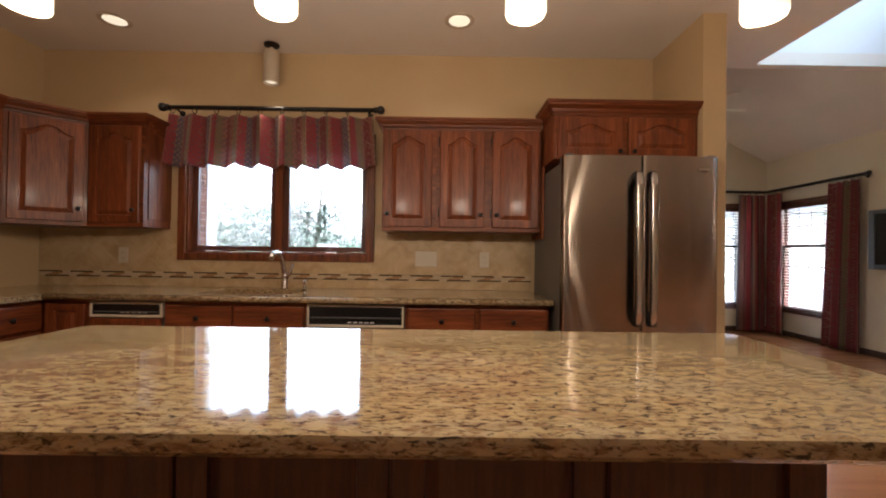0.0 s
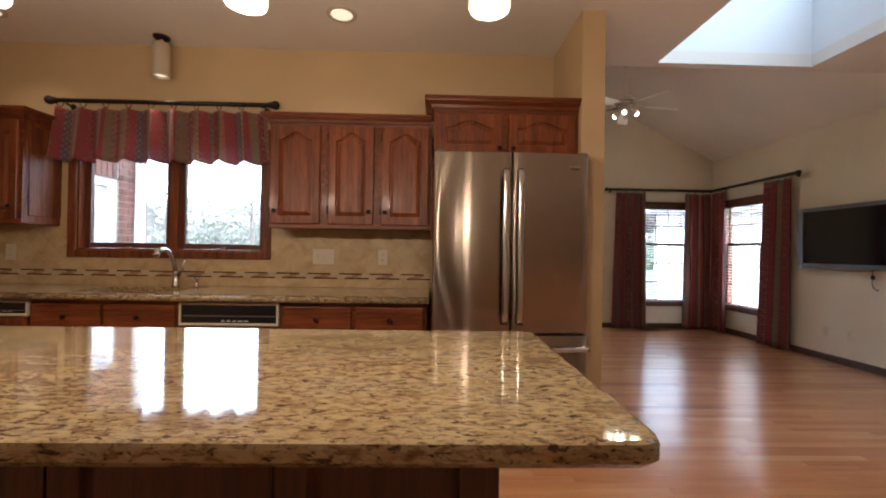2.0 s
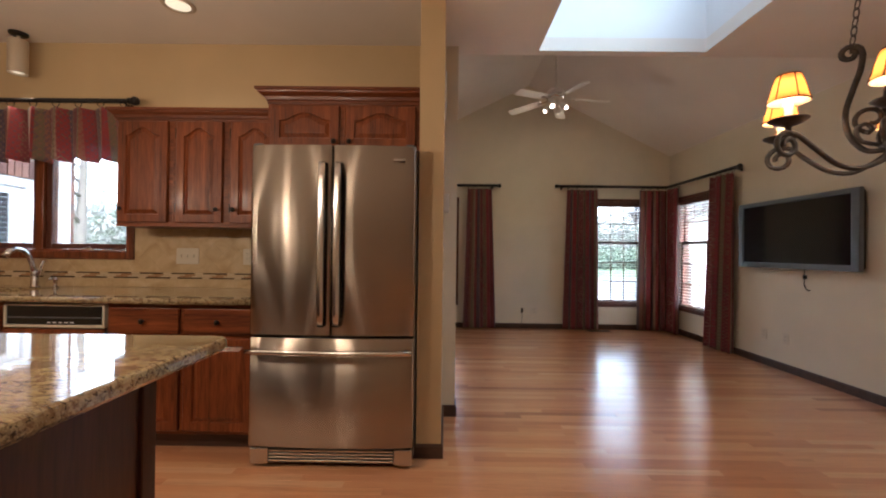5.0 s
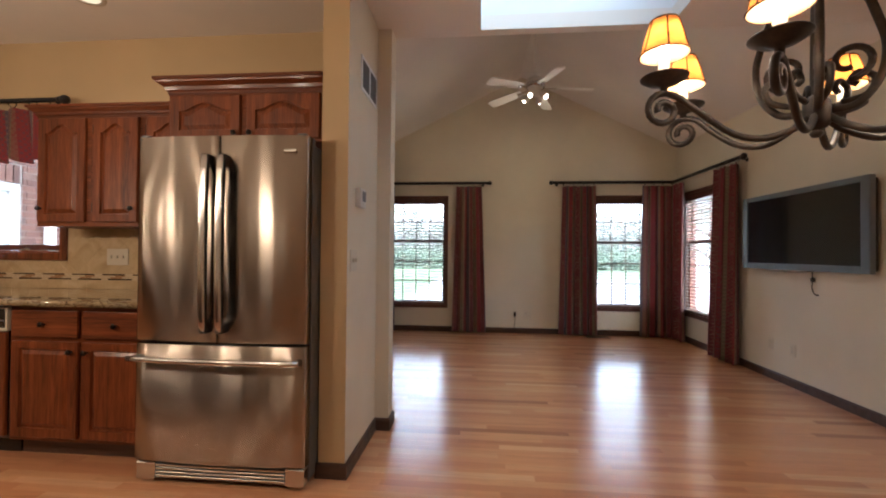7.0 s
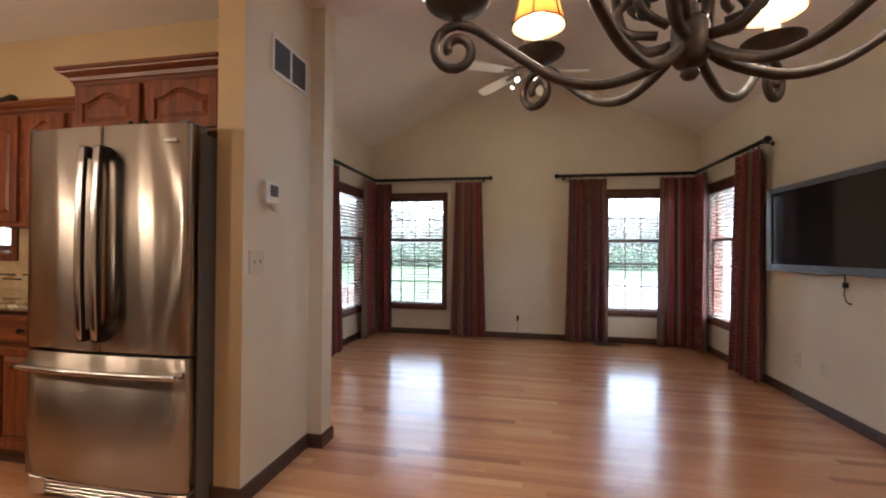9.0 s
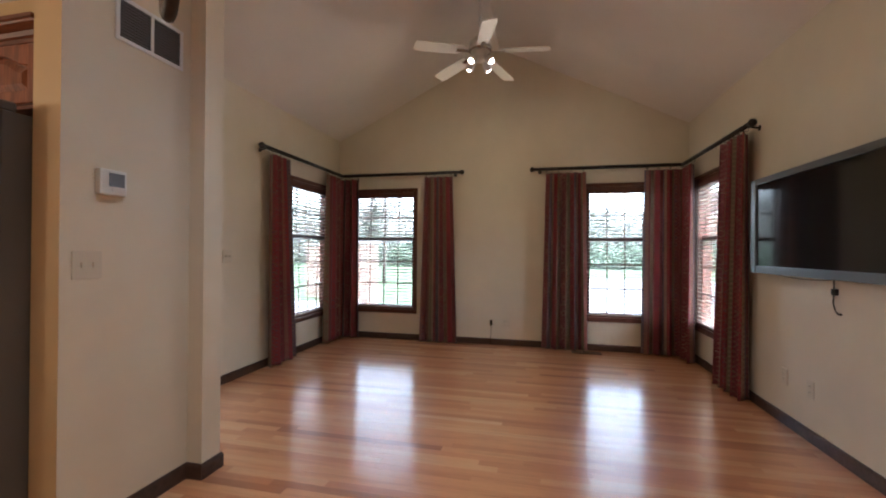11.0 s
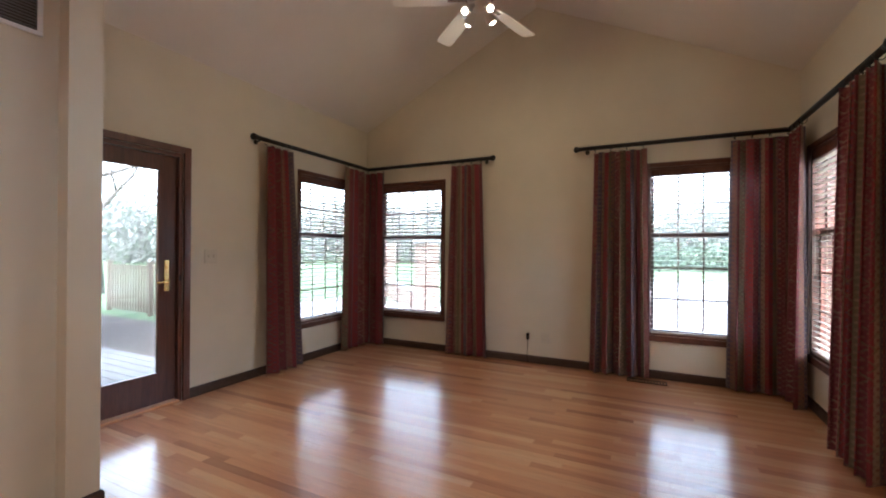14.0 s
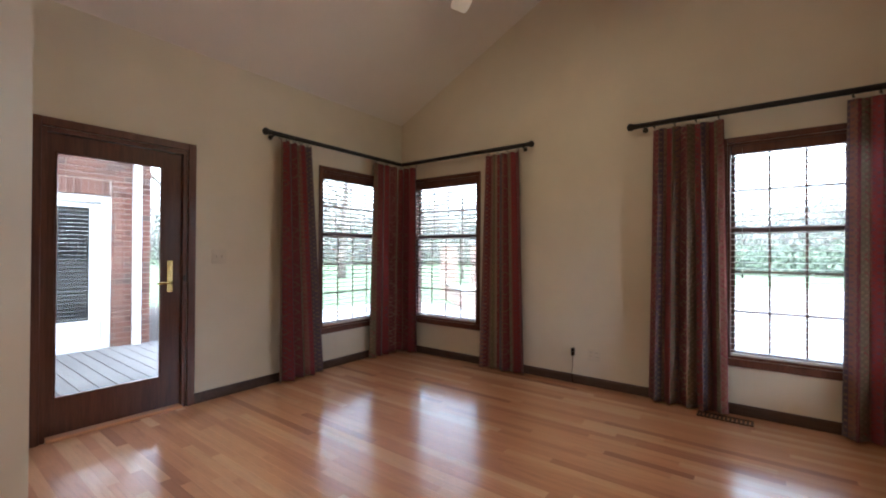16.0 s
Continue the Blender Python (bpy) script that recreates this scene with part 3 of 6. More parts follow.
def dishwasher(name, label, x0, x1, bright):
    """A built-in appliance with a black control strip over a wooden front."""
    c = thing(name, label, "dishwasher" if bright else "trash compactor", pose(x0, BY, 0))
    w = x1 - x0
    part("body", boxes((0.004, w - 0.004, 0.02, 0.56, 0.10, 0.868)), grey_plastic, c)
    part("toe_kick", boxes((0.004, w - 0.004, 0.07, 0.085, 0.0, 0.10)), black_plastic, c)
    z0, z1 = (0.725, 0.862) if bright else (0.77, 0.862)
    bm = bmesh.new()
    box(bm, 0.006, w - 0.006, -0.018, 0.02, z0, z0 + 0.016, 0.003)
    box(bm, 0.006, w - 0.006, -0.018, 0.02, z1 - 0.010, z1, 0.003)
    box(bm, 0.006, 0.018, -0.018, 0.02, z0 + 0.0155, z1 - 0.0095, 0.002)
    box(bm, w - 0.018, w - 0.006, -0.018, 0.02, z0 + 0.0155, z1 - 0.0095, 0.002)
    part("control_trim", bm, ivory_plastic, c, "bright trim")
    cp = part("control_panel", box(bmesh.new(), 0.018, w - 0.018, -0.008, 0.02, z0 + 0.016, z1 - 0.010), black_plastic, c, "glossy black control panel")
    bm = bmesh.new()
    box(bm, 0.03, w - 0.03, -0.013, -0.008, z0 + 0.055 if bright else z0 + 0.03, z0 + 0.062 if bright else z0 + 0.036)
    part("latch_strip", bm, grey_plastic, cp)
    bm = bmesh.new()
    for i in range(5):
        box(bm, w * 0.42 + i * 0.035, w * 0.42 + i * 0.035 + 0.022, -0.0095, -0.008, z0 + 0.026, z0 + 0.032)
    part("button", bm, white_plastic, cp)
    cabinet_door(c, 0.012, w - 0.012, 0.128, z0 - 0.008, 0.0, 0.0, None, face="front_panel")
    return c


dishwasher("dishwasher", "dishwasher with black controls and an oak front", -0.273, 0.337, True)
dishwasher("trash_compactor", "built-in compactor with black controls and an oak front", -1.61, -1.154, False)


# granite counter with the sink's cut-out
def rounded_slab(bm, pts, z0, z1, r, seg=5, edge=0.008):
    """A slab with rounded corners and eased edges; pts anticlockwise, r one radius for each."""
    loop = []
    n = len(pts)
    for i, p in enumerate(pts):
        p, a, b = Vector(p), Vector(pts[i - 1]), Vector(pts[(i + 1) % n])
        rr = r[i]
        if rr <= 0:
            loop.append(p)
            continue
        d0, d1 = (a - p).normalized(), (b - p).normalized()
        s, e = p + d0 * rr, p + d1 * rr
        for k in range(seg + 1):
            t = k / seg
            loop.append((1 - t) ** 2 * s + 2 * t * (1 - t) * p + t * t * e)
    cen = sum(loop, Vector((0, 0))) / len(loop)
    rings = []
    for ins, z in ((edge, z0), (0, z0 + edge), (0, z1 - edge), (edge * 0.35, z1 - edge * 0.3), (edge, z1)):
        ring = []
        m = len(loop)
        for i, p in enumerate(loop):
            d = (loop[(i + 1) % m] - loop[i - 1]).normalized()
            nrm = Vector((d.y, -d.x))
            q = p - nrm * ins
            ring.append(bm.verts.new((q.x, q.y, z)))
        rings.append(ring)
    m = len(loop)
    for a, b in zip(rings, rings[1:]):
        for i in range(m):
            bm.faces.new((a[i], a[(i + 1) % m], b[(i + 1) % m], b[i]))
    bm.faces.new(rings[0][::-1])
    bm.faces.new(rings[-1])
    return bm


CT = 0.912
SINK = (-1.02, -0.40, 3.16, 3.56)
bm = bmesh.new()
CF = 3.055
for x0, x1, y0, y1 in ((-1.86, SINK[0], CF, W - 0.002), (SINK[1], 1.245, CF, W - 0.002), (SINK[0], SINK[1], CF, SINK[2]), (SINK[0], SINK[1], SINK[3], W - 0.002), (KL + 0.002, -1.86, 1.84, W - 0.002)):
    wall(bm, "y", y0, y1, x0, x1, ZT + 0.002, CT)
bmesh.ops.remove_doubles(bm, verts=bm.verts[:], dist=1e-4)
ct = tagged(part("countertop", bm, granite_mat), "polished speckled tan granite counter along the wall", "countertop")
bm = bmesh.new()
tube(bm, [(-1.855, CF, 0.893), (1.2449, CF, 0.893)], 0.0185, 10)
part("front_edge", bm, granite_mat, ct, "", True)

c = thing("sink", "undermounted double steel sink in the granite counter", "sink", pose(0, 0, 0))
bm = bmesh.new()
zb = 0.70
xm = (SINK[0] + SINK[1]) / 2
for a, b in ((SINK[0] - 0.002, xm - 0.012), (xm + 0.012, SINK[1] + 0.002)):
    q = [(a, SINK[2] - 0.002), (b, SINK[2] - 0.002), (b, SINK[3] + 0.002), (a, SINK[3] + 0.002)]
    t = [bm.verts.new((x, y, 0.872)) for x, y in q]
    l = [bm.verts.new((x + (0.02 if x == a else -0.02), y + (0.02 if j < 2 else -0.02), zb)) for j, (x, y) in enumerate(q)]
    bm.faces.new(l)
    for i in range(4):
        bm.faces.new((t[i], t[i - 1], l[i - 1], l[i]))
part("bowl", bm, chrome, c)
part("divider", boxes((xm - 0.012, xm + 0.012, SINK[2], SINK[3], 0.80, 0.872)), chrome, c)

fx, fy = -0.60, 3.60
c = thing("faucet", "brushed nickel pull-out kitchen faucet behind the sink", "faucet", pose(fx, fy, CT))
part("base", lathe(bmesh.new(), [(0.03, 0), (0.03, 0.008), (0.024, 0.014), (0.022, 0.09), (0.024, 0.10), (0.020, 0.115), (0.008, 0.12)], 18), chrome, c, "", True)
arc = [(0, 0, 0.09), (-0.006, -0.012, 0.16), (-0.012, -0.03, 0.22), (-0.02, -0.065, 0.262), (-0.03, -0.105, 0.272), (-0.038, -0.14, 0.255), (-0.043, -0.165, 0.222)]
part("spout", tube(bmesh.new(), arc, [0.019, 0.017, 0.016, 0.016, 0.018, 0.021, 0.022], 12), chrome, c, "", True)
part("handle", tube(bmesh.new(), [(0.012, 0, 0.075), (0.04, 0.0, 0.12), (0.052, 0.004, 0.17), (0.055, 0.006, 0.19)], [0.014, 0.011, 0.009, 0.006], 10), chrome, c, "", True)
c = thing("soap_dispenser", "small brushed nickel soap pump on the counter", "soap dispenser", pose(-0.45, 3.60, CT))
part("base", lathe(bmesh.new(), [(0.02, 0), (0.02, 0.006), (0.012, 0.012), (0.011, 0.045), (0.016, 0.05), (0.016, 0.065), (0.005, 0.07)], 14), chrome, c, "", True)
part("spout", tube(bmesh.new(), [(0, 0, 0.06), (0, -0.03, 0.066), (0, -0.05, 0.058)], [0.008, 0.007, 0.005], 8), chrome, c, "", True)

# backsplash: large tiles set square below the band and on the diagonal above it, with a mosaic band
tile_mat, nt, p = shader("backsplash_tile", 0.4)
v = _world_coords(nt)
info = nt.nodes.new("ShaderNodeObjectInfo")
cc = _ramp(nt, _noise(nt, v, 7, 5, 0.6, 0.8), [(0.3, (0.42, 0.29, 0.145)), (0.55, (0.55, 0.41, 0.235)), (0.75, (0.62, 0.49, 0.31))])
cc = _mix(nt, 1.0, cc, _ramp(nt, info.outputs["Random"], [(0, 0.93), (1, 1.0)]), "MULTIPLY")
nt.links.new(cc, p.inputs["Base Color"])
nt.links.new(_bump(nt, _noise(nt, v, 45, 3), 0.2, 0.001), p.inputs["Normal"])
grout_mat = painted("grout", (0.50, 0.39, 0.24), 0.9)
mos_dark = shader("mosaic_dark_glass", 0.15, 0.0, (0.035, 0.020, 0.015))[0]
mos_rust = shader("mosaic_rust_glass", 0.25, 0.0, (0.40, 0.22, 0.11))[0]
mos_light = shader("mosaic_light_stone", 0.4, 0.0, (0.58, 0.46, 0.30))[0]


def clip_poly(poly, x0, x1, z0, z1):
    """The part of a polygon inside a rectangle."""
    for axis, lim, keep_low in ((0, x0, False), (0, x1, True), (1, z0, False), (1, z1, True)):
        out = []
        for i, q in enumerate(poly):
            a, b = poly[i - 1], q
            ina, inb = [(s[axis] <= lim) if keep_low else (s[axis] >= lim) for s in (a, b)]
            if ina != inb:
                t = (lim - a[axis]) / (b[axis] - a[axis])
                out.append((a[0] + t * (b[0] - a[0]), a[1] + t * (b[1] - a[1])))
            if inb:
                out.append(q)
        poly = out
        if len(poly) < 3:
            return []
    return poly


def tile_piece(parent, poly, mat, depth, side=False):
    bm = bmesh.new()
    cx, cz = sum(q[0] for q in poly) / len(poly), sum(q[1] for q in poly) / len(poly)

    def vert(q, d, k):
        a, z = cx + (q[0] - cx) * k, cz + (q[1] - cz) * k
        return bm.verts.new((KL + d, a, z) if side else (a, W - d, z))

    rings = [[vert(q, 0.003, 1.0) for q in poly], [vert(q, depth - 0.0012, 1.0) for q in poly], [vert(q, depth, 0.985) for q in poly]]
    for a, b in zip(rings, rings[1:]):
        for i in range(len(poly)):
            bm.faces.new((a[i - 1], a[i], b[i], b[i - 1]))
    bm.faces.new(rings[-1])
    return part("tile", bm, mat, parent)


def tiled(parent, x0, x1, z_lo, z_hi, side=False, holes=()):
    """Diagonal tiles between two heights, leaving out the openings."""
    s = 0.145
    g = 0.0006
    n = int((x1 - x0) / s) + 3
    m = int((z_hi - z_lo) / s) + 3
    for i in range(-1, n):
        for j in range(-1, m):
            for off in (0, 0.5):
                cx, cz = x0 + (i + off) * s, z_lo + (j + off) * s
                h = s / 2 - g
                poly = clip_poly([(cx - h, cz), (cx, cz - h), (cx + h, cz), (cx, cz + h)], x0, x1, z_lo, z_hi)
                if len(poly) >= 3 and max(q[0] for q in poly) - min(q[0] for q in poly) > 0.02:
                    tile_piece(parent, poly, tile_mat, 0.0064, side)


bm = bmesh.new()
wall(bm, "y", W - 0.005, W - 0.0005, KL + 0.001, 1.25, CT + 0.001, 1.40, [(-1.46, 0.045, 1.11, 1.41)])
splash = structure("backsplash", bm, grout_mat, "tan stone tile backsplash with a mosaic band", "backsplash")
BAND0, BAND1 = 0.977, 1.022
tiled(splash, KL + 0.01, -1.462, BAND1 + 0.002, 1.398)
tiled(splash, 0.047, 1.249, BAND1 + 0.002, 1.398)
tiled(splash, -1.462, 0.047, BAND1 + 0.002, 1.108)
x = KL + 0.01
while x < 1.24:
    b = min(x + 0.148, 1.248)
    tile_piece(splash, [(x + 0.001, CT + 0.002), (b - 0.001, CT + 0.002), (b - 0.001, BAND0 - 0.002), (x + 0.001, BAND0 - 0.002)], tile_mat, 0.0064)
    x += 0.15
rnd = random.Random(5)
dk, lt, ru = bmesh.new(), bmesh.new(), bmesh.new()
UNIT = 0.235                                # the sheet's pattern repeats
for k in range(int((1.25 - KL) / UNIT) + 1):
    x = KL + 0.012 + k * UNIT
    for row, runs_ in enumerate((((0.045, 0.125, dk), (0.127, 0.225, dk), (0.227, 0.279, lt)),
                                 ((0.000, 0.060, lt), (0.062, 0.150, ru), (0.152, 0.232, lt)),
                                 ((0.020, 0.095, lt), (0.097, 0.175, ru), (0.177, 0.253, lt)),
                                 ((0.000, 0.088, dk), (0.090, 0.172, dk), (0.174, 0.233, lt)))):
        z = BAND0 + 0.001 + row * 0.0112
        for o0, o1, sheet in runs_:
            a, b = x + o0, min(x + o1 + rnd.uniform(-0.002, 0.0), 1.248)
            if b - a > 0.006:
                box(sheet, a, b, W - 0.010, W - 0.004, z + 0.001, z + 0.0095)
part("mosaic_dark", dk, mos_dark, splash, "dark brown glass mosaic sticks")["kind"] = "stuff"
part("mosaic_rust", ru, mos_rust, splash, "rust red glass mosaic sticks")["kind"] = "stuff"
part("mosaic_light", lt, mos_light, splash, "cream stone mosaic sticks")["kind"] = "stuff"


def plate(label, m, gangs=1, mat=None, kind="outlet"):
    """A wall plate with its outlet faces or toggles; it faces -y."""
    w = 0.072 + 0.046 * (gangs - 1)
    mat = mat or ivory_plastic
    c = thing("wall_outlet" if kind == "outlet" else "light_switch", label, "outlet" if kind == "outlet" else "switch", m)
    part("plate", box(bmesh.new(), -w / 2, w / 2, -0.006, 0, -0.058, 0.058, 0.003, 2), mat, c)
    for g in range(gangs):
        cx = (g - (gangs - 1) / 2) * 0.046
        if kind == "outlet":
            for z in (-0.02, 0.02):
                f = part("socket", lathe(bmesh.new(), [(0.0165, -0.0062), (0.0165, -0.0078), (0.0155, -0.0085)], 16, (cx, 0, z), "y"), mat, c)
                part("slot", boxes((cx - 0.007, cx - 0.005, -0.0091, -0.0082, z - 0.004, z + 0.006), (cx + 0.005, cx + 0.007, -0.0091, -0.0082, z - 0.004, z + 0.006)), black_plastic, f)
        else:
            part("toggle", box(bmesh.new(), cx - 0.005, cx + 0.005, -0.016, -0.005, -0.010, 0.012, 0.001), mat, c)
    return c


plate("ivory outlet on the kitchen backsplash", pose(-1.862, W - 0.010, 1.145), 1)
plate("ivory triple switch plate on the backsplash", pose(0.442, W - 0.010, 1.145), 3, None, "switch")
plate("ivory outlet on the backsplash", pose(0.888, W - 0.010, 1.145), 1)

# island
c = thing("kitchen_island", "kitchen island with dark oak panels and a granite top", "kitchen island", pose(0, 0, 0))
IX0, IX1, IY0, IY1 = -0.50, 1.405, 1.43, 1.98
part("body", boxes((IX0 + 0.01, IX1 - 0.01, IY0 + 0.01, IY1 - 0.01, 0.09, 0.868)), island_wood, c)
part("toe_kick", boxes((IX0 + 0.06, IX1 - 0.06, IY0 + 0.06, IY1 - 0.06, 0.0, 0.09)), trim_dark, c)
panels = [IX0 + i * (IX1 - IX0) / 4 for i in range(5)]
for a, b in zip(panels, panels[1:]):
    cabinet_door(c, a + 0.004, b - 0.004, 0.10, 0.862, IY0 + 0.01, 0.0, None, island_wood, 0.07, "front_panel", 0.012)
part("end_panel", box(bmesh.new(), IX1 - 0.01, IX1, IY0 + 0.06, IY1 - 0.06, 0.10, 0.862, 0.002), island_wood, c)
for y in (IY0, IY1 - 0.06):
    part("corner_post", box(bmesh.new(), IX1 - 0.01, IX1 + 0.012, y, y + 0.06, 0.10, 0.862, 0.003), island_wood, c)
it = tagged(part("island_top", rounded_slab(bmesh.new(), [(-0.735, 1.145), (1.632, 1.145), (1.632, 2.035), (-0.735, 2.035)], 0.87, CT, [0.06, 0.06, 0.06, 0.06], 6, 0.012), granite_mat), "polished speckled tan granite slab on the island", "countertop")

# ---- refrigerator ----
c = thing("refrigerator", "stainless steel french-door refrigerator with a bottom freezer drawer", "refrigerator", pose(1.262, 2.90, 0))
FWD = 0.908
part("body", box(bmesh.new(), 0.004, FWD - 0.004, 0.085, 0.76, 0.03, 1.745, 0.004), fridge_side, c, "dark grey sides")


def bowed(x0, x1, z0, z1, bow, back=0.075, edge=0.012, n=14, centre=None):
    """A slightly bowed front with rounded side edges."""
    bm = bmesh.new()
    mid = FWD / 2
    rings = []
    xs = [x0, x0 + edge * 0.3, x0 + edge] + [x0 + edge + (x1 - x0 - 2 * edge) * i / n for i in range(1, n)] + [x1 - edge, x1 - edge * 0.3, x1]
    for i, x in enumerate(xs):
        u = (x - mid) / mid
        y = bow * u * u
        if i in (0, len(xs) - 1):
            y += edge
        elif i in (1, len(xs) - 2):
            y += edge * 0.3
        e = 0.004
        rings.append([bm.verts.new(q) for q in ((x, back, z0), (x, y + e, z0), (x, y, z0 + e), (x, y, z1 - e), (x, y + e, z1), (x, back, z1))])
    for a, b in zip(rings, rings[1:]):
        for k in range(6):
            bm.faces.new((a[k], a[(k + 1) % 6], b[(k + 1) % 6], b[k]))
    bm.faces.new(rings[0])
    bm.faces.new(rings[-1][::-1])
    return bm


def front(name, bm):
    """A steel front whose origin lies deep behind it, so that its grain runs level."""
    bmesh.ops.translate(bm, verts=bm.verts[:], vec=(-FWD / 2, -5, 0))
    return part(name, bm, steel_mat, c, "", True, pose(FWD / 2, 5, 0))


def on_front(name, bm, mat, parent, label="", smooth=False):
    bmesh.ops.translate(bm, verts=bm.verts[:], vec=(-FWD / 2, -5, 0))
    return part(name, bm, mat, parent, label, smooth)


def strap(cx, half, z0, z1, y, thick):
    """An upright bar that bows outwards between its ends."""
    bm = bmesh.new()
    rings = []
    for i in range(13):
        t = i / 12
        yy = y - 0.012 * (1 - (2 * t - 1) ** 2)
        z = z0 + (z1 - z0) * t
        e = half * 0.25
        rings.append([bm.verts.new(q) for q in ((cx - half, yy + thick, z), (cx - half, yy + 0.003, z), (cx - half + e, yy, z), (cx + half - e, yy, z), (cx + half, yy + 0.003, z), (cx + half, yy + thick, z))])
    for p, q in zip(rings, rings[1:]):
        for k in range(6):
            bm.faces.new((p[k], p[(k + 1) % 6], q[(k + 1) % 6], q[k]))
    bm.faces.new(rings[0][::-1])
    bm.faces.new(rings[-1])
    return bm


mid = FWD / 2
for nm, a, b, hx in (("door", 0.002, mid - 0.002, mid - 0.042), ("door", mid + 0.002, FWD - 0.002, mid + 0.042)):
    d = front(nm, bowed(a, b, 0.735, 1.775, 0.022))
    s = 0.0175
    on_front("handle", strap(hx, s, 0.80, 1.665, -0.058, 0.007), chrome, d, "bowed brushed steel handle", True)
    # Black strip models the shade between handle and door.
    on_front("handle_back", strap(hx, s + 0.003, 0.80, 1.665, -0.0505, 0.013), black_plastic, d, "black strip shaped for the shade behind the handle", True)
    for z in (0.79, 1.62):
        on_front("handle_mount", box(bmesh.new(), hx - s - 0.002, hx + s + 0.002, -0.052, 0.012, z, z + 0.052, 0.006, 2), black_plastic, d)
    on_front("gasket", boxes((a + 0.01, b - 0.01, 0.0752, 0.085, 0.745, 1.77)), black_plastic, d)
part("badge", box(bmesh.new(), 0.785, 0.85, 0.008, 0.014, 1.69, 1.705, 0.001), chrome, c, "small bright metal badge")
d = front("freezer_drawer", bowed(0.002, FWD - 0.002, 0.125, 0.722, 0.022))
h = bmesh.new()
pts = [(0.012 + (FWD - 0.024) * i / 16, -0.062 + 0.022 * ((i - 8) / 8) ** 2, 0.655) for i in range(17)]
tube(h, pts, 0.014, 10)
on_front("handle", h, chrome, d, "long brushed steel bar handle", True)
for x in (0.02, FWD - 0.05):
    on_front("handle_mount", box(bmesh.new(), x, x + 0.03, -0.04, 0.02, 0.645, 0.665, 0.003), chrome, d)
on_front("gasket", boxes((0.012, FWD - 0.012, 0.0752, 0.085, 0.135, 0.715)), black_plastic, d)
g = part("base_grille", boxes((0.01, FWD - 0.01, 0.05, 0.10, 0.025, 0.11)), grey_plastic, c)
for i in range(4):
    part("slat", box(bmesh.new(), 0.11, FWD - 0.11, 0.036, 0.05, 0.036 + 0.018 * i, 0.046 + 0.018 * i, 0.002), chrome, g)
for x in (0.008, FWD - 0.108):
    part("foot_cover", box(bmesh.new(), x, x + 0.10, 0.03, 0.09, 0.022, 0.112, 0.006), chrome, c)
for x in (0.05, FWD - 0.05):
    for y in (0.12, 0.70):
        part("foot", lathe(bmesh.new(), [(0.018, 0.0), (0.018, 0.03)], 10, (x, y, 0)), black_plastic, c)
for x in (0.012, FWD - 0.062):
    part("hinge_cover", box(bmesh.new(), x, x + 0.05, 0.02, 0.14, 1.7455, 1.785, 0.006), grey_plastic, c)

# ---- windows ----
blind_mat = wooden("blind_slats", (0.60, 0.52, 0.43), (0.69, 0.62, 0.53), (0.77, 0.70, 0.62), "x", 0.4, 1.0, 0.1)
sash_mat = window_wood


def casing(parent, w, z0, z1, cw=0.042, sill=True):
    """Mitred-looking casing round an opening w wide; the wall's face is y = 0 and the room lies towards -y."""
    bm = bmesh.new()
    for s in (-1, 1):
        a, b = sorted((s * w / 2, s * (w / 2 + cw)))
        box(bm, a, b, -0.018, -0.0005, z0, z1 + cw, 0.004, 2)
    box(bm, -w / 2 + 0.0005, w / 2 - 0.0005, -0.0175, -0.0005, z1, z1 + cw, 0.004, 2)
    part("casing", bm, window_wood, parent)
    bm = bmesh.new()
    box(bm, -w / 2 - cw, w / 2 + cw, -0.024, -0.0005, z0 - 0.055, z0 - 0.0005, 0.006, 2)
    part("sill", bm, window_wood, parent)
    bm = bmesh.new()
    for s in (-1, 1):
        a, b = sorted((s * w / 2, s * (w / 2 - 0.018)))
        box(bm, a, b, 0.0005, 0.149, z0 + 0.0005, z1)
    box(bm, -w / 2 + 0.018, w / 2 - 0.018, 0.0005, 0.149, z1 - 0.018, z1)
    box(bm, -w / 2 + 0.018, w / 2 - 0.018, 0.0005, 0.149, z0, z0 + 0.018)
    part("jamb", bm, window_wood, parent)


def sash(parent, x0, x1, z0, z1, y, cols, rows_, frame_w=0.036, mun=0.015):
    bm = bmesh.new()
    box(bm, x0, x0 + frame_w, y, y + 0.035, z0, z1, 0.003)
    box(bm, x1 - frame_w, x1, y, y + 0.035, z0, z1, 0.003)
    box(bm, x0 + frame_w, x1 - frame_w, y + 0.0005, y + 0.0345, z0, z0 + frame_w, 0.003)
    box(bm, x0 + frame_w, x1 - frame_w, y + 0.0005, y + 0.0345, z1 - frame_w, z1, 0.003)
    s = part("sash", bm, sash_mat, parent)
    ix0, ix1, iz0, iz1 = x0 + frame_w, x1 - frame_w, z0 + frame_w, z1 - frame_w
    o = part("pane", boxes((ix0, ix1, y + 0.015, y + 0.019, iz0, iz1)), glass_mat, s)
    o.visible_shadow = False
    for i in range(1, cols):
        x = ix0 + (ix1 - ix0) * i / cols
        part("muntin", box(bmesh.new(), x - mun / 2, x + mun / 2, y + 0.004, y + 0.0145, iz0, iz1, 0.003), sash_mat, s)
    for j in range(1, rows_):
        z = iz0 + (iz1 - iz0) * j / rows_
        part("muntin", box(bmesh.new(), ix0, ix1, y + 0.005, y + 0.0140, z - mun / 2, z + mun / 2, 0.003), sash_mat, s)


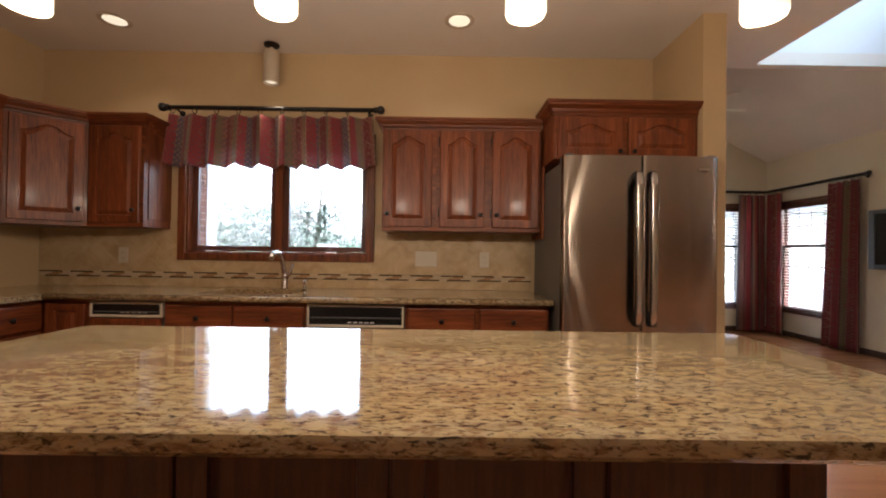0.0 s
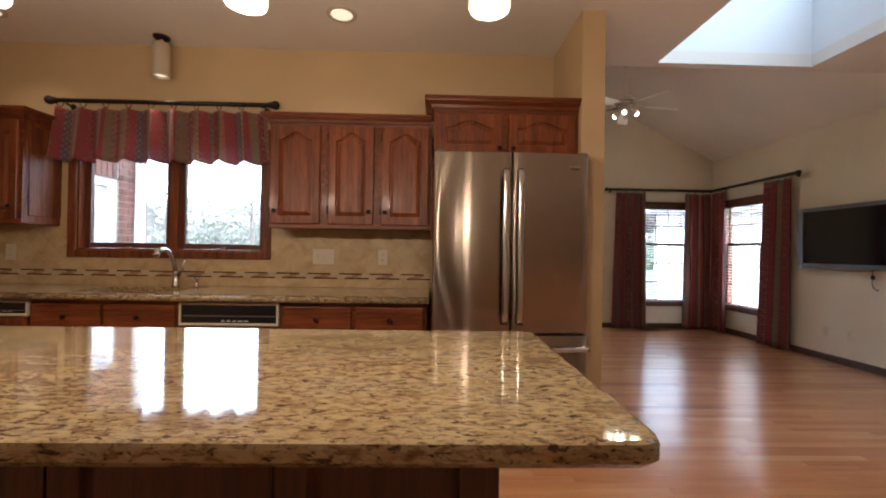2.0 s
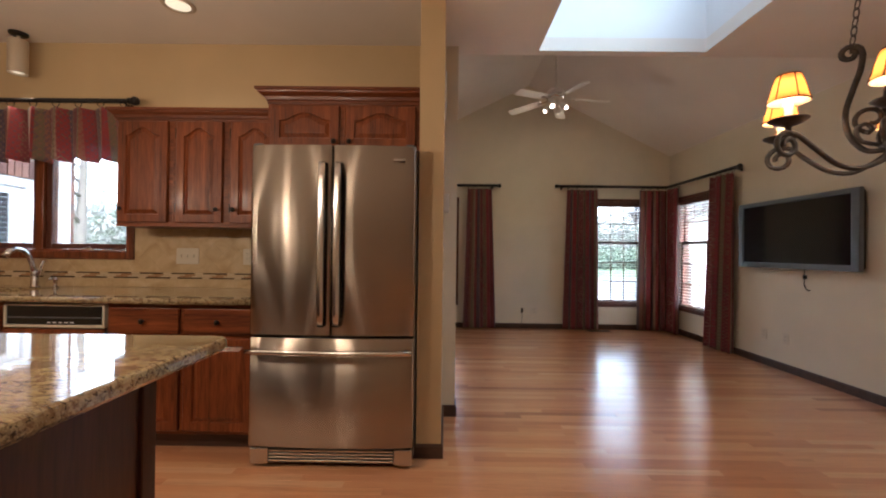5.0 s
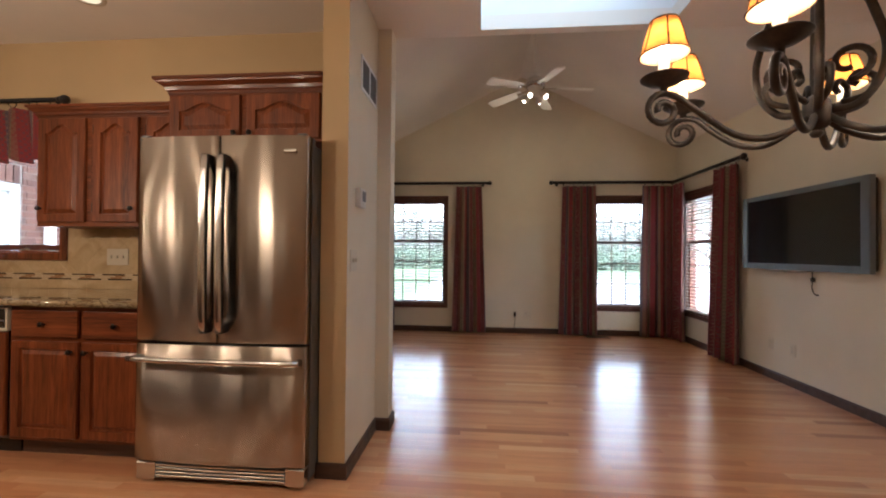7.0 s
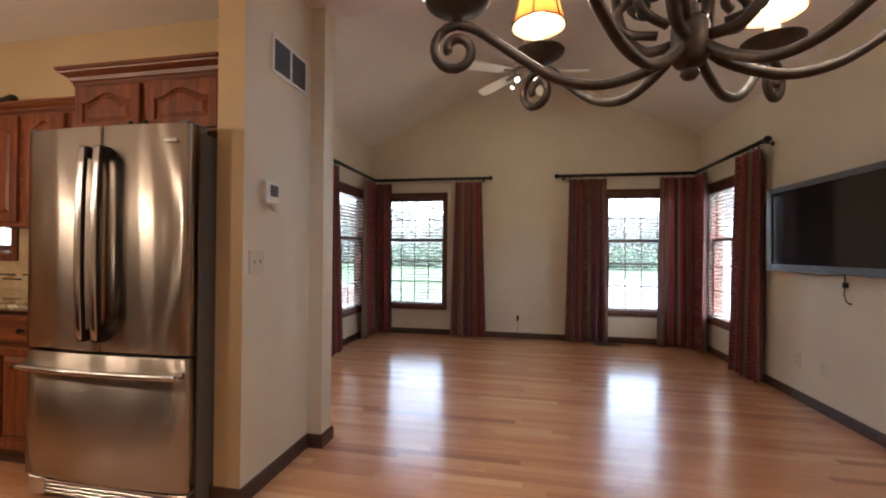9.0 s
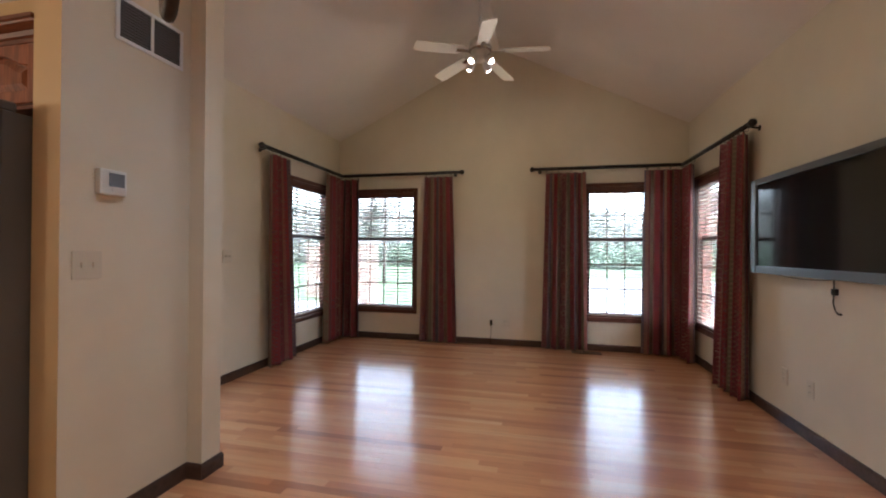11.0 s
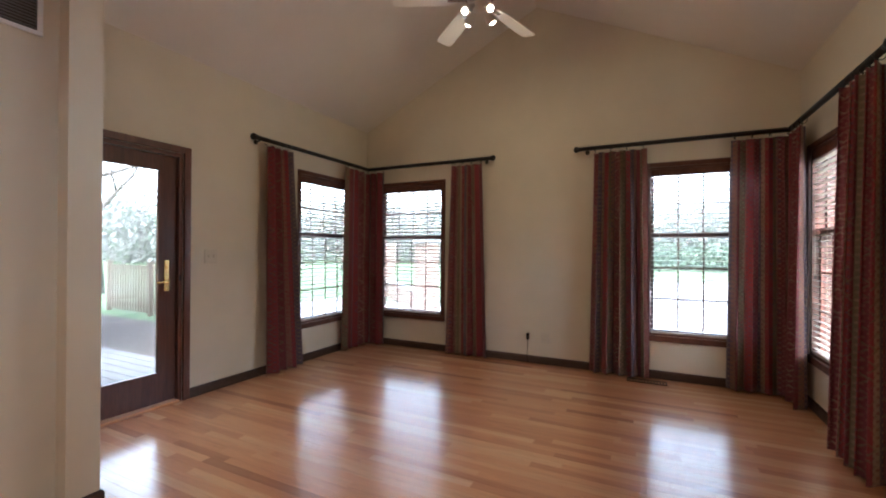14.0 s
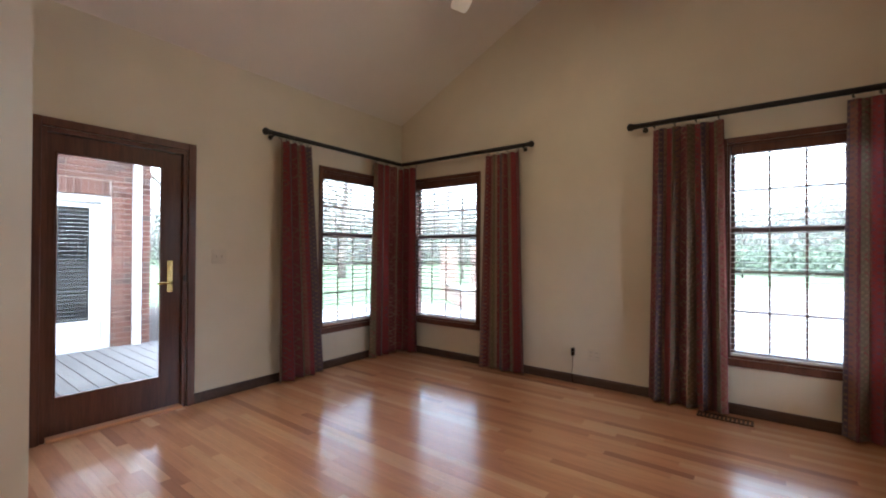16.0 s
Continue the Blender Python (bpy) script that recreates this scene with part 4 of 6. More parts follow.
def window(name, m, w):
    c = thing(name, "double-hung window with dark wood casing and divided panes", "window", m, "", "structure")
    casing(c, w, WIN_Z0, WIN_Z1)
    zm = WIN_Z0 + (WIN_Z1 - WIN_Z0) * 0.595
    a = w / 2 - 0.019
    sash(c, -a, a, zm - 0.018, WIN_Z1 - 0.019, 0.085, 4, 2, 0.027)
    sash(c, -a, a, WIN_Z0 + 0.019, zm + 0.018, 0.048, 4, 3, 0.027)
    return c


def blind(m, w, tilt):
    """A venetian blind let down with its slats level."""
    c = thing("window_blind", "lowered pale venetian blind with open slats", "blind", m, "venetian blinds")
    part("headrail", box(bmesh.new(), -w / 2 + 0.021, w / 2 - 0.021, 0.002, 0.046, WIN_Z1 - 0.085, WIN_Z1 - 0.02, 0.004), window_wood, c)
    bm = bmesh.new()
    prof = [(-0.021, 0.0), (-0.010, 0.0022), (0.0, 0.003), (0.010, 0.0022), (0.021, 0.0)]
    lo, hi = [], []
    for y, z in prof:
        for lst, dz in ((lo, -0.0008), (hi, 0.0008)):
            lst.append([bm.verts.new((s * (w / 2 - 0.024), y, z + dz)) for s in (-1, 1)])
    for q, rev in ((lo, True), (hi, False)):
        for a, b in zip(q, q[1:]):
            bm.faces.new((a[0], a[1], b[1], b[0]))
    for i in (0, -1):
        bm.faces.new((lo[i][0], lo[i][1], hi[i][1], hi[i][0]))
    sway = random.Random(int(abs(m.translation.x) * 100))
    z = WIN_Z0 + 0.058
    first = part("slat", bm, blind_mat, c, "", False, pose(0, 0.0235, z, tilt, 0, 0))
    z += 0.044
    while z < WIN_Z1 - 0.10:
        again(first, c, pose(0, 0.0235, z, tilt + sway.uniform(-1.5, 1.5), 0, 0))
        z += 0.044
    part("bottom_rail", box(bmesh.new(), -w / 2 + 0.023, w / 2 - 0.023, 0.004, 0.044, WIN_Z0 + 0.020, WIN_Z0 + 0.036, 0.003), blind_mat, c)
    for x in (-w * 0.226, w * 0.226):
        bm = tube(bmesh.new(), [(x, 0.024, WIN_Z0 + 0.03), (x, 0.024, WIN_Z1 - 0.05)], 0.001, 5)
        part("ladder_cord", bm, ivory_plastic, c)
    part("pull_cord", tube(bmesh.new(), [(-w * 0.40, 0.0, 1.05), (-w * 0.40, 0.003, WIN_Z1 - 0.05)], 0.0013, 5), ivory_plastic, c)
    part("cord_tassel", lathe(bmesh.new(), [(0.003, 0.03), (0.007, 0.012), (0.007, 0)], 8, (-w * 0.40, 0.0, 1.02)), dark_metal, c)
    return c


WINS = [(pose(FAR_WINS[0], F, 0), WIN_W), (pose(FAR_WINS[1], F, 0), WIN_W), (pose(L, SIDE_WIN, 0, 0, 0, 90), WIN_W), (pose(R, SIDE_WIN, 0, 0, 0, -90), WIN_W)]
for i, (m, w) in enumerate(WINS):
    window("window_%d" % (i + 1), m, w)
    blind(m, w, (-11, -4, -11, -9)[i])

# kitchen casement window
kc = (KW[0] + KW[1]) / 2
kw = KW[1] - KW[0]
c = thing("window_5", "pair of wooden casement windows over the sink", "window", pose(kc, W, 0), "", "structure")
bm = bmesh.new()
cw = 0.055
for s in (-1, 1):
    a, b = sorted((s * kw / 2, s * (kw / 2 + cw)))
    box(bm, a, b, -0.020, -0.0005, KW[2] - cw, KW[3] + cw, 0.006, 2)
box(bm, -kw / 2, kw / 2, -0.0195, -0.0005, KW[3], KW[3] + cw, 0.006, 2)
box(bm, -kw / 2, kw / 2, -0.0195, -0.0005, KW[2] - cw, KW[2], 0.006, 2)
part("casing", bm, cabinet_wood, c)
bm = bmesh.new()
for s in (-1, 1):
    a, b = sorted((s * kw / 2, s * (kw / 2 - 0.015)))
    box(bm, a, b, 0.0, 0.128, KW[2], KW[3])
box(bm, -kw / 2, kw / 2, 0.0, 0.128, KW[3] - 0.015, KW[3])
box(bm, -kw / 2, kw / 2, 0.0, 0.128, KW[2], KW[2] + 0.015)
box(bm, -0.028, 0.028, 0.03, 0.128, KW[2], KW[3], 0.004)
part("jamb", bm, cabinet_wood, c)
for s in (-1, 1):
    a, b = sorted((s * 0.029, s * (kw / 2 - 0.016)))
    sash(c, a, b, KW[2] + 0.016, KW[3] - 0.016, 0.055, 1, 1, 0.042)
    x = (a + b) / 2
    h = part("crank", box(bmesh.new(), x - 0.035, x + 0.035, 0.035, 0.054, KW[2] + 0.0155, KW[2] + 0.028, 0.004), chrome, c, "nickel window crank")
    part("crank_arm", tube(bmesh.new(), [(x, 0.038, KW[2] + 0.028), (x + 0.02, 0.025, KW[2] + 0.036), (x + 0.055, 0.018, KW[2] + 0.030)], [0.006, 0.005, 0.004], 8), chrome, h)

# ---- patio door ----
c = thing("door_1", "dark wooden patio door with a full glass pane, closed", "door", pose(L, (DOOR[0] + DOOR[1]) / 2, 0, 0, 0, 90), "", "structure")
dw = DOOR[1] - DOOR[0]
bm = bmesh.new()
for s in (-1, 1):
    a, b = sorted((s * dw / 2, s * (dw / 2 + 0.055)))
    box(bm, a, b, -0.02, -0.0005, 0.0, DOOR[3] + 0.055, 0.005, 2)
box(bm, -dw / 2, dw / 2, -0.0195, -0.0005, DOOR[3], DOOR[3] + 0.055, 0.005, 2)
part("casing", bm, window_wood, c)
bm = bmesh.new()
for s in (-1, 1):
    a, b = sorted((s * dw / 2, s * (dw / 2 - 0.03)))
    box(bm, a, b, 0.0, 0.148, 0.0, DOOR[3])
box(bm, -dw / 2 + 0.03, dw / 2 - 0.03, 0.0, 0.148, DOOR[3] - 0.03, DOOR[3])
part("jamb", bm, window_wood, c)
part("threshold", box(bmesh.new(), -dw / 2 + 0.03, dw / 2 - 0.03, -0.03, 0.14, 0.0, 0.022, 0.006), floor_oak_rest, c)
d0, d1 = -dw / 2 + 0.032, dw / 2 - 0.032
g0, g1 = 4.09 - (DOOR[0] + DOOR[1]) / 2, 4.69 - (DOOR[0] + DOOR[1]) / 2
bm = bmesh.new()
wall(bm, "y", 0.03, 0.072, d0, d1, 0.026, DOOR[3] - 0.033, [(g0, g1, 0.25, 1.83)])
slab = part("door_slab", bm, window_wood, c)
bm = bmesh.new()
for a, b, z0, z1 in ((g0, g0 + 0.012, 0.25, 1.83), (g1 - 0.012, g1, 0.25, 1.83), (g0 + 0.012, g1 - 0.012, 0.25, 0.262), (g0 + 0.012, g1 - 0.012, 1.818, 1.83)):
    box(bm, a, b, 0.022, 0.05, z0, z1, 0.003)
part("glazing_bead", bm, window_wood, slab)
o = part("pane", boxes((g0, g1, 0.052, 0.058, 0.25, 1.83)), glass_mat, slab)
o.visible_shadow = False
hx = (g1 + d1) / 2 - 0.012
hp = part("handle_plate", box(bmesh.new(), hx - 0.02, hx + 0.02, 0.022, 0.03, 0.887, 1.125, 0.004, 2), brass, slab, "polished brass handle plate")
part("lever", tube(bmesh.new(), [(hx, 0.025, 0.96), (hx, -0.02, 0.96), (hx - 0.02, -0.03, 0.962), (hx - 0.10, -0.028, 0.956)], [0.009, 0.009, 0.009, 0.007], 10), brass, hp, "", True)
part("thumb_turn", box(bmesh.new(), hx - 0.004, hx + 0.004, 0.004, 0.022, 1.055, 1.085, 0.002), brass, hp)
part("lock_strike", box(bmesh.new(), d1 + 0.004, d1 + 0.022, -0.003, 0.02, 0.965, 1.01, 0.002), dark_metal, c)

# ---- curtains ----


def fabric():
    m, nt, p = shader("striped_fabric", 0.9)
    uv = nt.nodes.new("ShaderNodeUVMap")
    uv.uv_map = "cloth"
    sep = nt.nodes.new("ShaderNodeSeparateXYZ")
    nt.links.new(uv.outputs["UV"], sep.inputs[0])

    def math_node(op, a, b=None):
        n = nt.nodes.new("ShaderNodeMath")
        n.operation = op
        for i, v in enumerate((a, b)):
            if v is None:
                continue
            if isinstance(v, (int, float)):
                n.inputs[i].default_value = v
            else:
                nt.links.new(v, n.inputs[i])
        return n.outputs[0]

    u, v = sep.outputs[0], sep.outputs[1]
    rep = math_node("FRACT", math_node("DIVIDE", u, 0.66))
    red, wine, rust, olive, navy, tan = (0.39, 0.070, 0.078), (0.27, 0.064, 0.076), (0.39, 0.180, 0.130), (0.27, 0.195, 0.125), (0.17, 0.120, 0.160), (0.47, 0.31, 0.22)
    base = _ramp(nt, rep, [(0.0, wine), (0.07, rust), (0.10, olive), (0.17, tan), (0.185, red), (0.27, navy), (0.33, rust), (0.36, wine), (0.43, olive), (0.50, rust),
                           (0.54, red), (0.62, wine), (0.68, navy), (0.75, tan), (0.77, red), (0.88, olive), (0.93, rust), (0.97, wine)], "CONSTANT")
    second = _ramp(nt, rep, [(0.0, rust), (0.07, wine), (0.10, tan), (0.17, wine), (0.185, navy), (0.27, tan), (0.33, navy), (0.36, wine), (0.43, tan), (0.50, red),
                             (0.54, navy), (0.62, rust), (0.68, tan), (0.75, wine), (0.77, red), (0.88, rust), (0.93, navy), (0.97, tan)], "CONSTANT")
    su = math_node("SINE", math_node("MULTIPLY", u, 230.0))
    sv = math_node("SINE", math_node("MULTIPLY", v, 150.0))
    spot = math_node("GREATER_THAN", math_node("MULTIPLY", su, sv), 0.34)
    vec = nt.nodes.new("ShaderNodeCombineXYZ")
    nt.links.new(u, vec.inputs[0])
    nt.links.new(v, vec.inputs[1])
    nz = _noise(nt, vec.outputs[0], 55, 2)
    fac = math_node("MULTIPLY", spot, _ramp(nt, nz, [(0.35, 0.25), (0.6, 0.7)]))
    col = _mix(nt, fac, base, second)
    du = math_node("ABSOLUTE", math_node("SUBTRACT", math_node("FRACT", math_node("DIVIDE", u, 0.055)), 0.5))
    dv = math_node("ABSOLUTE", math_node("SUBTRACT", math_node("FRACT", math_node("DIVIDE", v, 0.085)), 0.5))
    ring = math_node("LESS_THAN", math_node("ABSOLUTE", math_node("SUBTRACT", math_node("ADD", du, dv), 0.36)), 0.075)
    worn = math_node("MULTIPLY", ring, _ramp(nt, _noise(nt, vec.outputs[0], 18, 2), [(0.42, 0.0), (0.58, 0.75)]))
    col = _mix(nt, worn, col, _ramp(nt, rep, [(0.0, tan), (0.2, olive), (0.45, red), (0.6, olive), (0.8, navy)], "CONSTANT"))
    weave = _noise(nt, vec.outputs[0], 700, 2)
    col = _mix(nt, 1.0, col, _ramp(nt, weave, [(0.3, 0.75), (0.7, 1.1)]), "MULTIPLY")
    nt.links.new(col, p.inputs["Base Color"])
    nt.links.new(_bump(nt, weave, 0.3, 0.001), p.inputs["Normal"])
    p.inputs["Sheen Weight"].default_value = 0.25
    tl = nt.nodes.new("ShaderNodeBsdfTranslucent")
    nt.links.new(col, tl.inputs["Color"])
    mx = nt.nodes.new("ShaderNodeMixShader")
    mx.inputs[0].default_value = 0.42
    out = nt.nodes["Material Output"]
    nt.links.new(p.outputs[0], mx.inputs[1])
    nt.links.new(tl.outputs[0], mx.inputs[2])
    gaps = nt.nodes.new("ShaderNodeBsdfTransparent")
    open_weave = nt.nodes.new("ShaderNodeMixShader")
    open_weave.inputs[0].default_value = 0.045
    nt.links.new(mx.outputs[0], open_weave.inputs[1])
    nt.links.new(gaps.outputs[0], open_weave.inputs[2])
    nt.links.new(open_weave.outputs[0], out.inputs["Surface"])
    return m


fabric_mat = fabric()
rod_mat = shader("black_rod", 0.45, 0.3, (0.014, 0.012, 0.012))[0]


def cloth(parent, name, x0, x1, z0, z1, folds, amp, seed, flare=0.0, u0=0.0, wavy=0.0, stretch=1.35, rows_=26, label="", lean=0.0):
    """Hanging pleated fabric between x0 and x1 in the plane y = 0, folded towards -y."""
    rnd = random.Random(seed)
    ph = rnd.uniform(0, 6.28)
    wob = [rnd.uniform(0.7, 1.3) for _ in range(folds + 2)]
    shift = [rnd.uniform(-0.35, 0.35) for _ in range(folds + 2)]
    n = folds * 12
    bm = bmesh.new()
    layer = bm.loops.layers.uv.new("cloth")
    grid = []
    for j in range(rows_ + 1):
        t = j / rows_                      # 0 at the top
        row = []
        for i in range(n + 1):
            s = i / n
            k = int(s * folds)
            f = s * folds - k
            a = amp * (wob[k] * (1 - f) + wob[k + 1] * f)
            drift = (shift[k] * (1 - f) + shift[k + 1] * f) * t
            ang = 2 * math.pi * (s * folds) + ph + drift * 2.2
            w = 1 + flare * t
            x = (x0 + x1) / 2 + (s - 0.5) * (x1 - x0) * w + math.sin(2 * ang) * amp * 0.25 + lean * t
            y = -math.sin(ang) * a * (0.55 + 0.45 * t) + 0.25 * a * math.sin(ang * 0.5 + seed) * t
            z = z1 - (z1 - z0) * t
            if j == 0:
                z -= 0.012 * (0.5 - 0.5 * math.cos(2 * math.pi * s * folds))
            if wavy and j > rows_ - 3:
                z += wavy * math.sin(ang + 0.6) * (j - rows_ + 3) / 3
            row.append((bm.verts.new((x, y, z)), (u0 + s * (x1 - x0) * stretch, z1 - z)))
        grid.append(row)
    for j in range(rows_):
        for i in range(n):
            q = (grid[j][i], grid[j][i + 1], grid[j + 1][i + 1], grid[j + 1][i])
            face = bm.faces.new([v for v, _ in q])
            for loop, (_, uvc) in zip(face.loops, q):
                loop[layer].uv = uvc
    o = part(name, bm, fabric_mat, parent, label, True)
    mod = o.modifiers.new("thickness", "SOLIDIFY")
    mod.thickness = 0.003
    return o


def ring_mesh(parent, x, y, z, r=0.022):
    bm = tube(bmesh.new(), [(x + 0.004 * math.sin(3 * a), y + r * math.cos(a), z + r * math.sin(a)) for a in [2 * math.pi * k / 14 for k in range(14)]], 0.003, 6, True)
    return part("ring", bm, rod_mat, parent)


def curtain(m, x0, x1, folds, seed, u0, rings=4, flare=0.12, label="", lean=0.0, amp=0.046):
    c = thing("curtain", label or "red and olive striped woven curtain hanging from rings", "curtain", m, "striped curtains")
    cloth(c, "panel", x0, x1, 0.015, 2.205, folds, amp, seed, flare, u0, lean=lean)
    for i in range(rings):
        ring_mesh(c, x0 + 0.02 + (x1 - x0 - 0.04) * i / max(1, rings - 1), 0, 2.236, 0.026)
    return c


OFF = 0.095
RZ = 2.252
mL, mF, mR = pose(L + OFF, 0, 0, 0, 0, 90), pose(0, F - OFF, 0), pose(R - OFF, 0, 0, 0, 0, -90)
curtain(mL, 5.56, 5.88, 4, 1, 0.05, 5, 0.50, "", 0.075)
curtain(mL, 6.74, 7.12, 4, 2, 0.30, 3, 0.16, "", -0.02)
curtain(mF, 1.43, 1.72, 3, 3, 0.10, 3, 0.10)
curtain(mF, 2.665, 3.04, 4, 4, 0.62, 4, 0.32, "", 0.012)
curtain(mF, 4.225, 4.70, 5, 5, 0.38, 4, 0.14)
curtain(mF, 5.385, 5.80, 4, 6, 0.20, 4, 0.10)
curtain(mR, -7.12, -6.84, 3, 7, 0.55, 3, 0.06)
curtain(mR, -6.05, -5.66, 4, 8, 0.0, 5, 0.16, "red and olive striped curtain with a diamond pattern, beside the television", -0.055, 0.066)


def finial(parent, at, axis, s):
    prof = [(0.021, -0.012 * s), (0.024, 0.0), (0.019, 0.008 * s), (0.027, 0.018 * s), (0.033, 0.036 * s), (0.027, 0.054 * s), (0.010, 0.064 * s)]
    part("finial", lathe(bmesh.new(), prof, 16, at, axis), rod_mat, parent, "", True)


def bracket(parent, p, wall_p):
    bm = tube(bmesh.new(), [p, ((p[0] + wall_p[0]) / 2, (p[1] + wall_p[1]) / 2, p[2] - 0.014), (*wall_p[:2], p[2] - 0.02)], 0.008, 8)
    d = Vector(wall_p) - Vector(p)
    ax = "x" if abs(d.x) > abs(d.y) else "y"
    s = -1 if d[0 if ax == "x" else 1] > 0 else 1
    lathe(bm, [(0.022, 0.0), (0.022, 0.006 * s), (0.012, 0.010 * s)], 14, (wall_p[0], wall_p[1], p[2] - 0.02), ax)
    part("bracket", bm, rod_mat, parent)


c = thing("curtain_rod", "black metal corner curtain rod with ball finials", "curtain rod", None, "curtain rods")
part("rod", tube(bmesh.new(), [(L + OFF, 5.47, RZ), (L + OFF, F - OFF - 0.01, RZ)], 0.021, 12), rod_mat, c, "", True)
part("rod", tube(bmesh.new(), [(L + OFF + 0.01, F - OFF, RZ), (3.13, F - OFF, RZ)], 0.021, 12), rod_mat, c, "", True)
part("corner_joint", lathe(bmesh.new(), [(0.006, -0.02), (0.019, -0.012), (0.021, 0), (0.019, 0.012), (0.006, 0.02)], 14, (L + OFF, F - OFF, RZ)), rod_mat, c, "", True)
finial(c, (L + OFF, 5.47, RZ), "y", -1)
finial(c, (3.13, F - OFF, RZ), "x", 1)
for y in (5.53,):
    bracket(c, (L + OFF, y, RZ), (L, y, RZ))
for x in (3.06,):
    bracket(c, (x, F - OFF, RZ), (x, F, RZ))
c = thing("curtain_rod", "black metal corner curtain rod with ball finials", "curtain rod", None, "curtain rods")
part("rod", tube(bmesh.new(), [(4.10, F - OFF, RZ), (R - OFF - 0.01, F - OFF, RZ)], 0.021, 12), rod_mat, c, "", True)
part("rod", tube(bmesh.new(), [(R - OFF, F - OFF - 0.01, RZ), (R - OFF, 5.60, RZ)], 0.021, 12), rod_mat, c, "", True)
part("corner_joint", lathe(bmesh.new(), [(0.006, -0.02), (0.019, -0.012), (0.021, 0), (0.019, 0.012), (0.006, 0.02)], 14, (R - OFF, F - OFF, RZ)), rod_mat, c, "", True)
finial(c, (4.10, F - OFF, RZ), "x", -1)
finial(c, (R - OFF, 5.60, RZ), "y", -1)
for y in (5.66,):
    bracket(c, (R - OFF, y, RZ), (R, y, RZ))
for x in (4.16,):
    bracket(c, (x, F - OFF, RZ), (x, F, RZ))

# valance over the kitchen window
c = thing("curtain_rod", "black metal rod with ball finials over the kitchen window", "curtain rod")
VY, VZ = W - 0.09, 2.255
part("rod", tube(bmesh.new(), [(-1.50, VY, VZ), (0.055, VY, VZ)], 0.016, 12), rod_mat, c, "", True)
finial(c, (-1.50, VY, VZ), "x", -1)
finial(c, (0.055, VY, VZ), "x", 1)
for x in (-1.44, 0.0):
    bracket(c, (x, VY, VZ), (x, W, VZ))
c = thing("valance", "red striped woven valance with a scalloped hem", "valance", pose(0, VY, 0))
cloth(c, "panel", -1.485, 0.025, 1.822, 2.205, 9, 0.044, 21, 0.05, 0.1, 0.012, 1.3, 12)
for i in range(10):
    ring_mesh(c, -1.46 + i * 0.163, 0, 2.232, 0.025)

# ---- television ----
c = thing("television", "wall-mounted flat television with a silver-grey frame, switched off", "television", pose(R - 0.005, 4.845, 1.43, 0, 0, -90))
TW, TH = 0.715, 0.358
part("back", box(bmesh.new(), -TW + 0.02, TW - 0.02, -0.06, -0.02, -TH + 0.02, TH - 0.02, 0.008), black_plastic, c)
part("wall_mount", boxes((-0.25, 0.25, -0.02, 0.004, -0.15, 0.15)), dark_metal, c)
bm = bmesh.new()
box(bm, -TW, -TW + 0.075, -0.102, -0.06, -TH, TH, 0.006, 2)
box(bm, TW - 0.075, TW, -0.102, -0.06, -TH, TH, 0.006, 2)
box(bm, -TW + 0.075, TW - 0.075, -0.1005, -0.06, TH - 0.045, TH, 0.005, 2)
box(bm, -TW + 0.075, TW - 0.075, -0.1005, -0.06, -TH, -TH + 0.055, 0.005, 2)
part("frame", bm, bezel, c, "silver-grey frame with speaker sides")
part("screen", boxes((-TW + 0.074, TW - 0.074, -0.090, -0.061, -TH + 0.054, TH - 0.044)), screen_glass, c, "glossy black screen")
c = thing("television_cable", "short black cable hanging from a wall plug", "cable", pose(R, 4.757, 0.995))
part("plug", box(bmesh.new(), -0.03, -0.0005, -0.014, 0.014, -0.02, 0.02, 0.005), black_plastic, c)
part("cord", tube(bmesh.new(), [(-0.02, 0, 0.0), (-0.02, 0.0, 0.10)], 0.004, 6), black_plastic, c)
part("loose_end", tube(bmesh.new(), [(-0.02, 0, -0.015), (-0.022, 0.004, -0.065), (-0.021, -0.012, -0.105), (-0.02, -0.036, -0.128), (-0.02, -0.058, -0.126)], [0.004, 0.004, 0.004, 0.005, 0.008], 8), black_plastic, c)
c = thing("signal_cable", "thin dark cable sagging below the television", "cable", pose(R, 4.95, 1.07))
part("cord", tube(bmesh.new(), [(-0.03, 0.50 - i * 0.08, 0.005 - 0.022 * math.sin(math.pi * i / 10)) for i in range(11)], 0.003, 6), black_plastic, c)

plate("ivory outlet low on the wall under the television", pose(R, 5.295, 0.341, 0, 0, -90), 1)
plate("ivory outlet low on the wall", pose(R, 5.002, 0.338, 0, 0, -90), 1)
plate("cream double outlet on the far wall", pose(3.743, F, 0.283), 2, None)
plate("cream triple switch plate beside the patio door", pose(L, 5.09, 1.155, 0, 0, 90), 2, None, "switch")
c = plate("cream double switch plate on the short wall", pose(STUB1, 3.182, 1.15, 0, 0, 90), 2, ivory_plastic, "switch")
c = thing("wall_outlet", "outlet with a black plug-in adapter and cord", "outlet", pose(3.553, F, 0.287))
part("adapter", box(bmesh.new(), -0.014, 0.014, -0.035, -0.0005, -0.035, 0.035, 0.004), black_plastic, c)
part("cord", tube(bmesh.new(), [(0, -0.03, -0.03), (0.004, -0.032, -0.10), (-0.006, -0.028, -0.18), (-0.002, -0.025, -0.26), (0.015, -0.03, -0.29)], 0.003, 6), black_plastic, c)

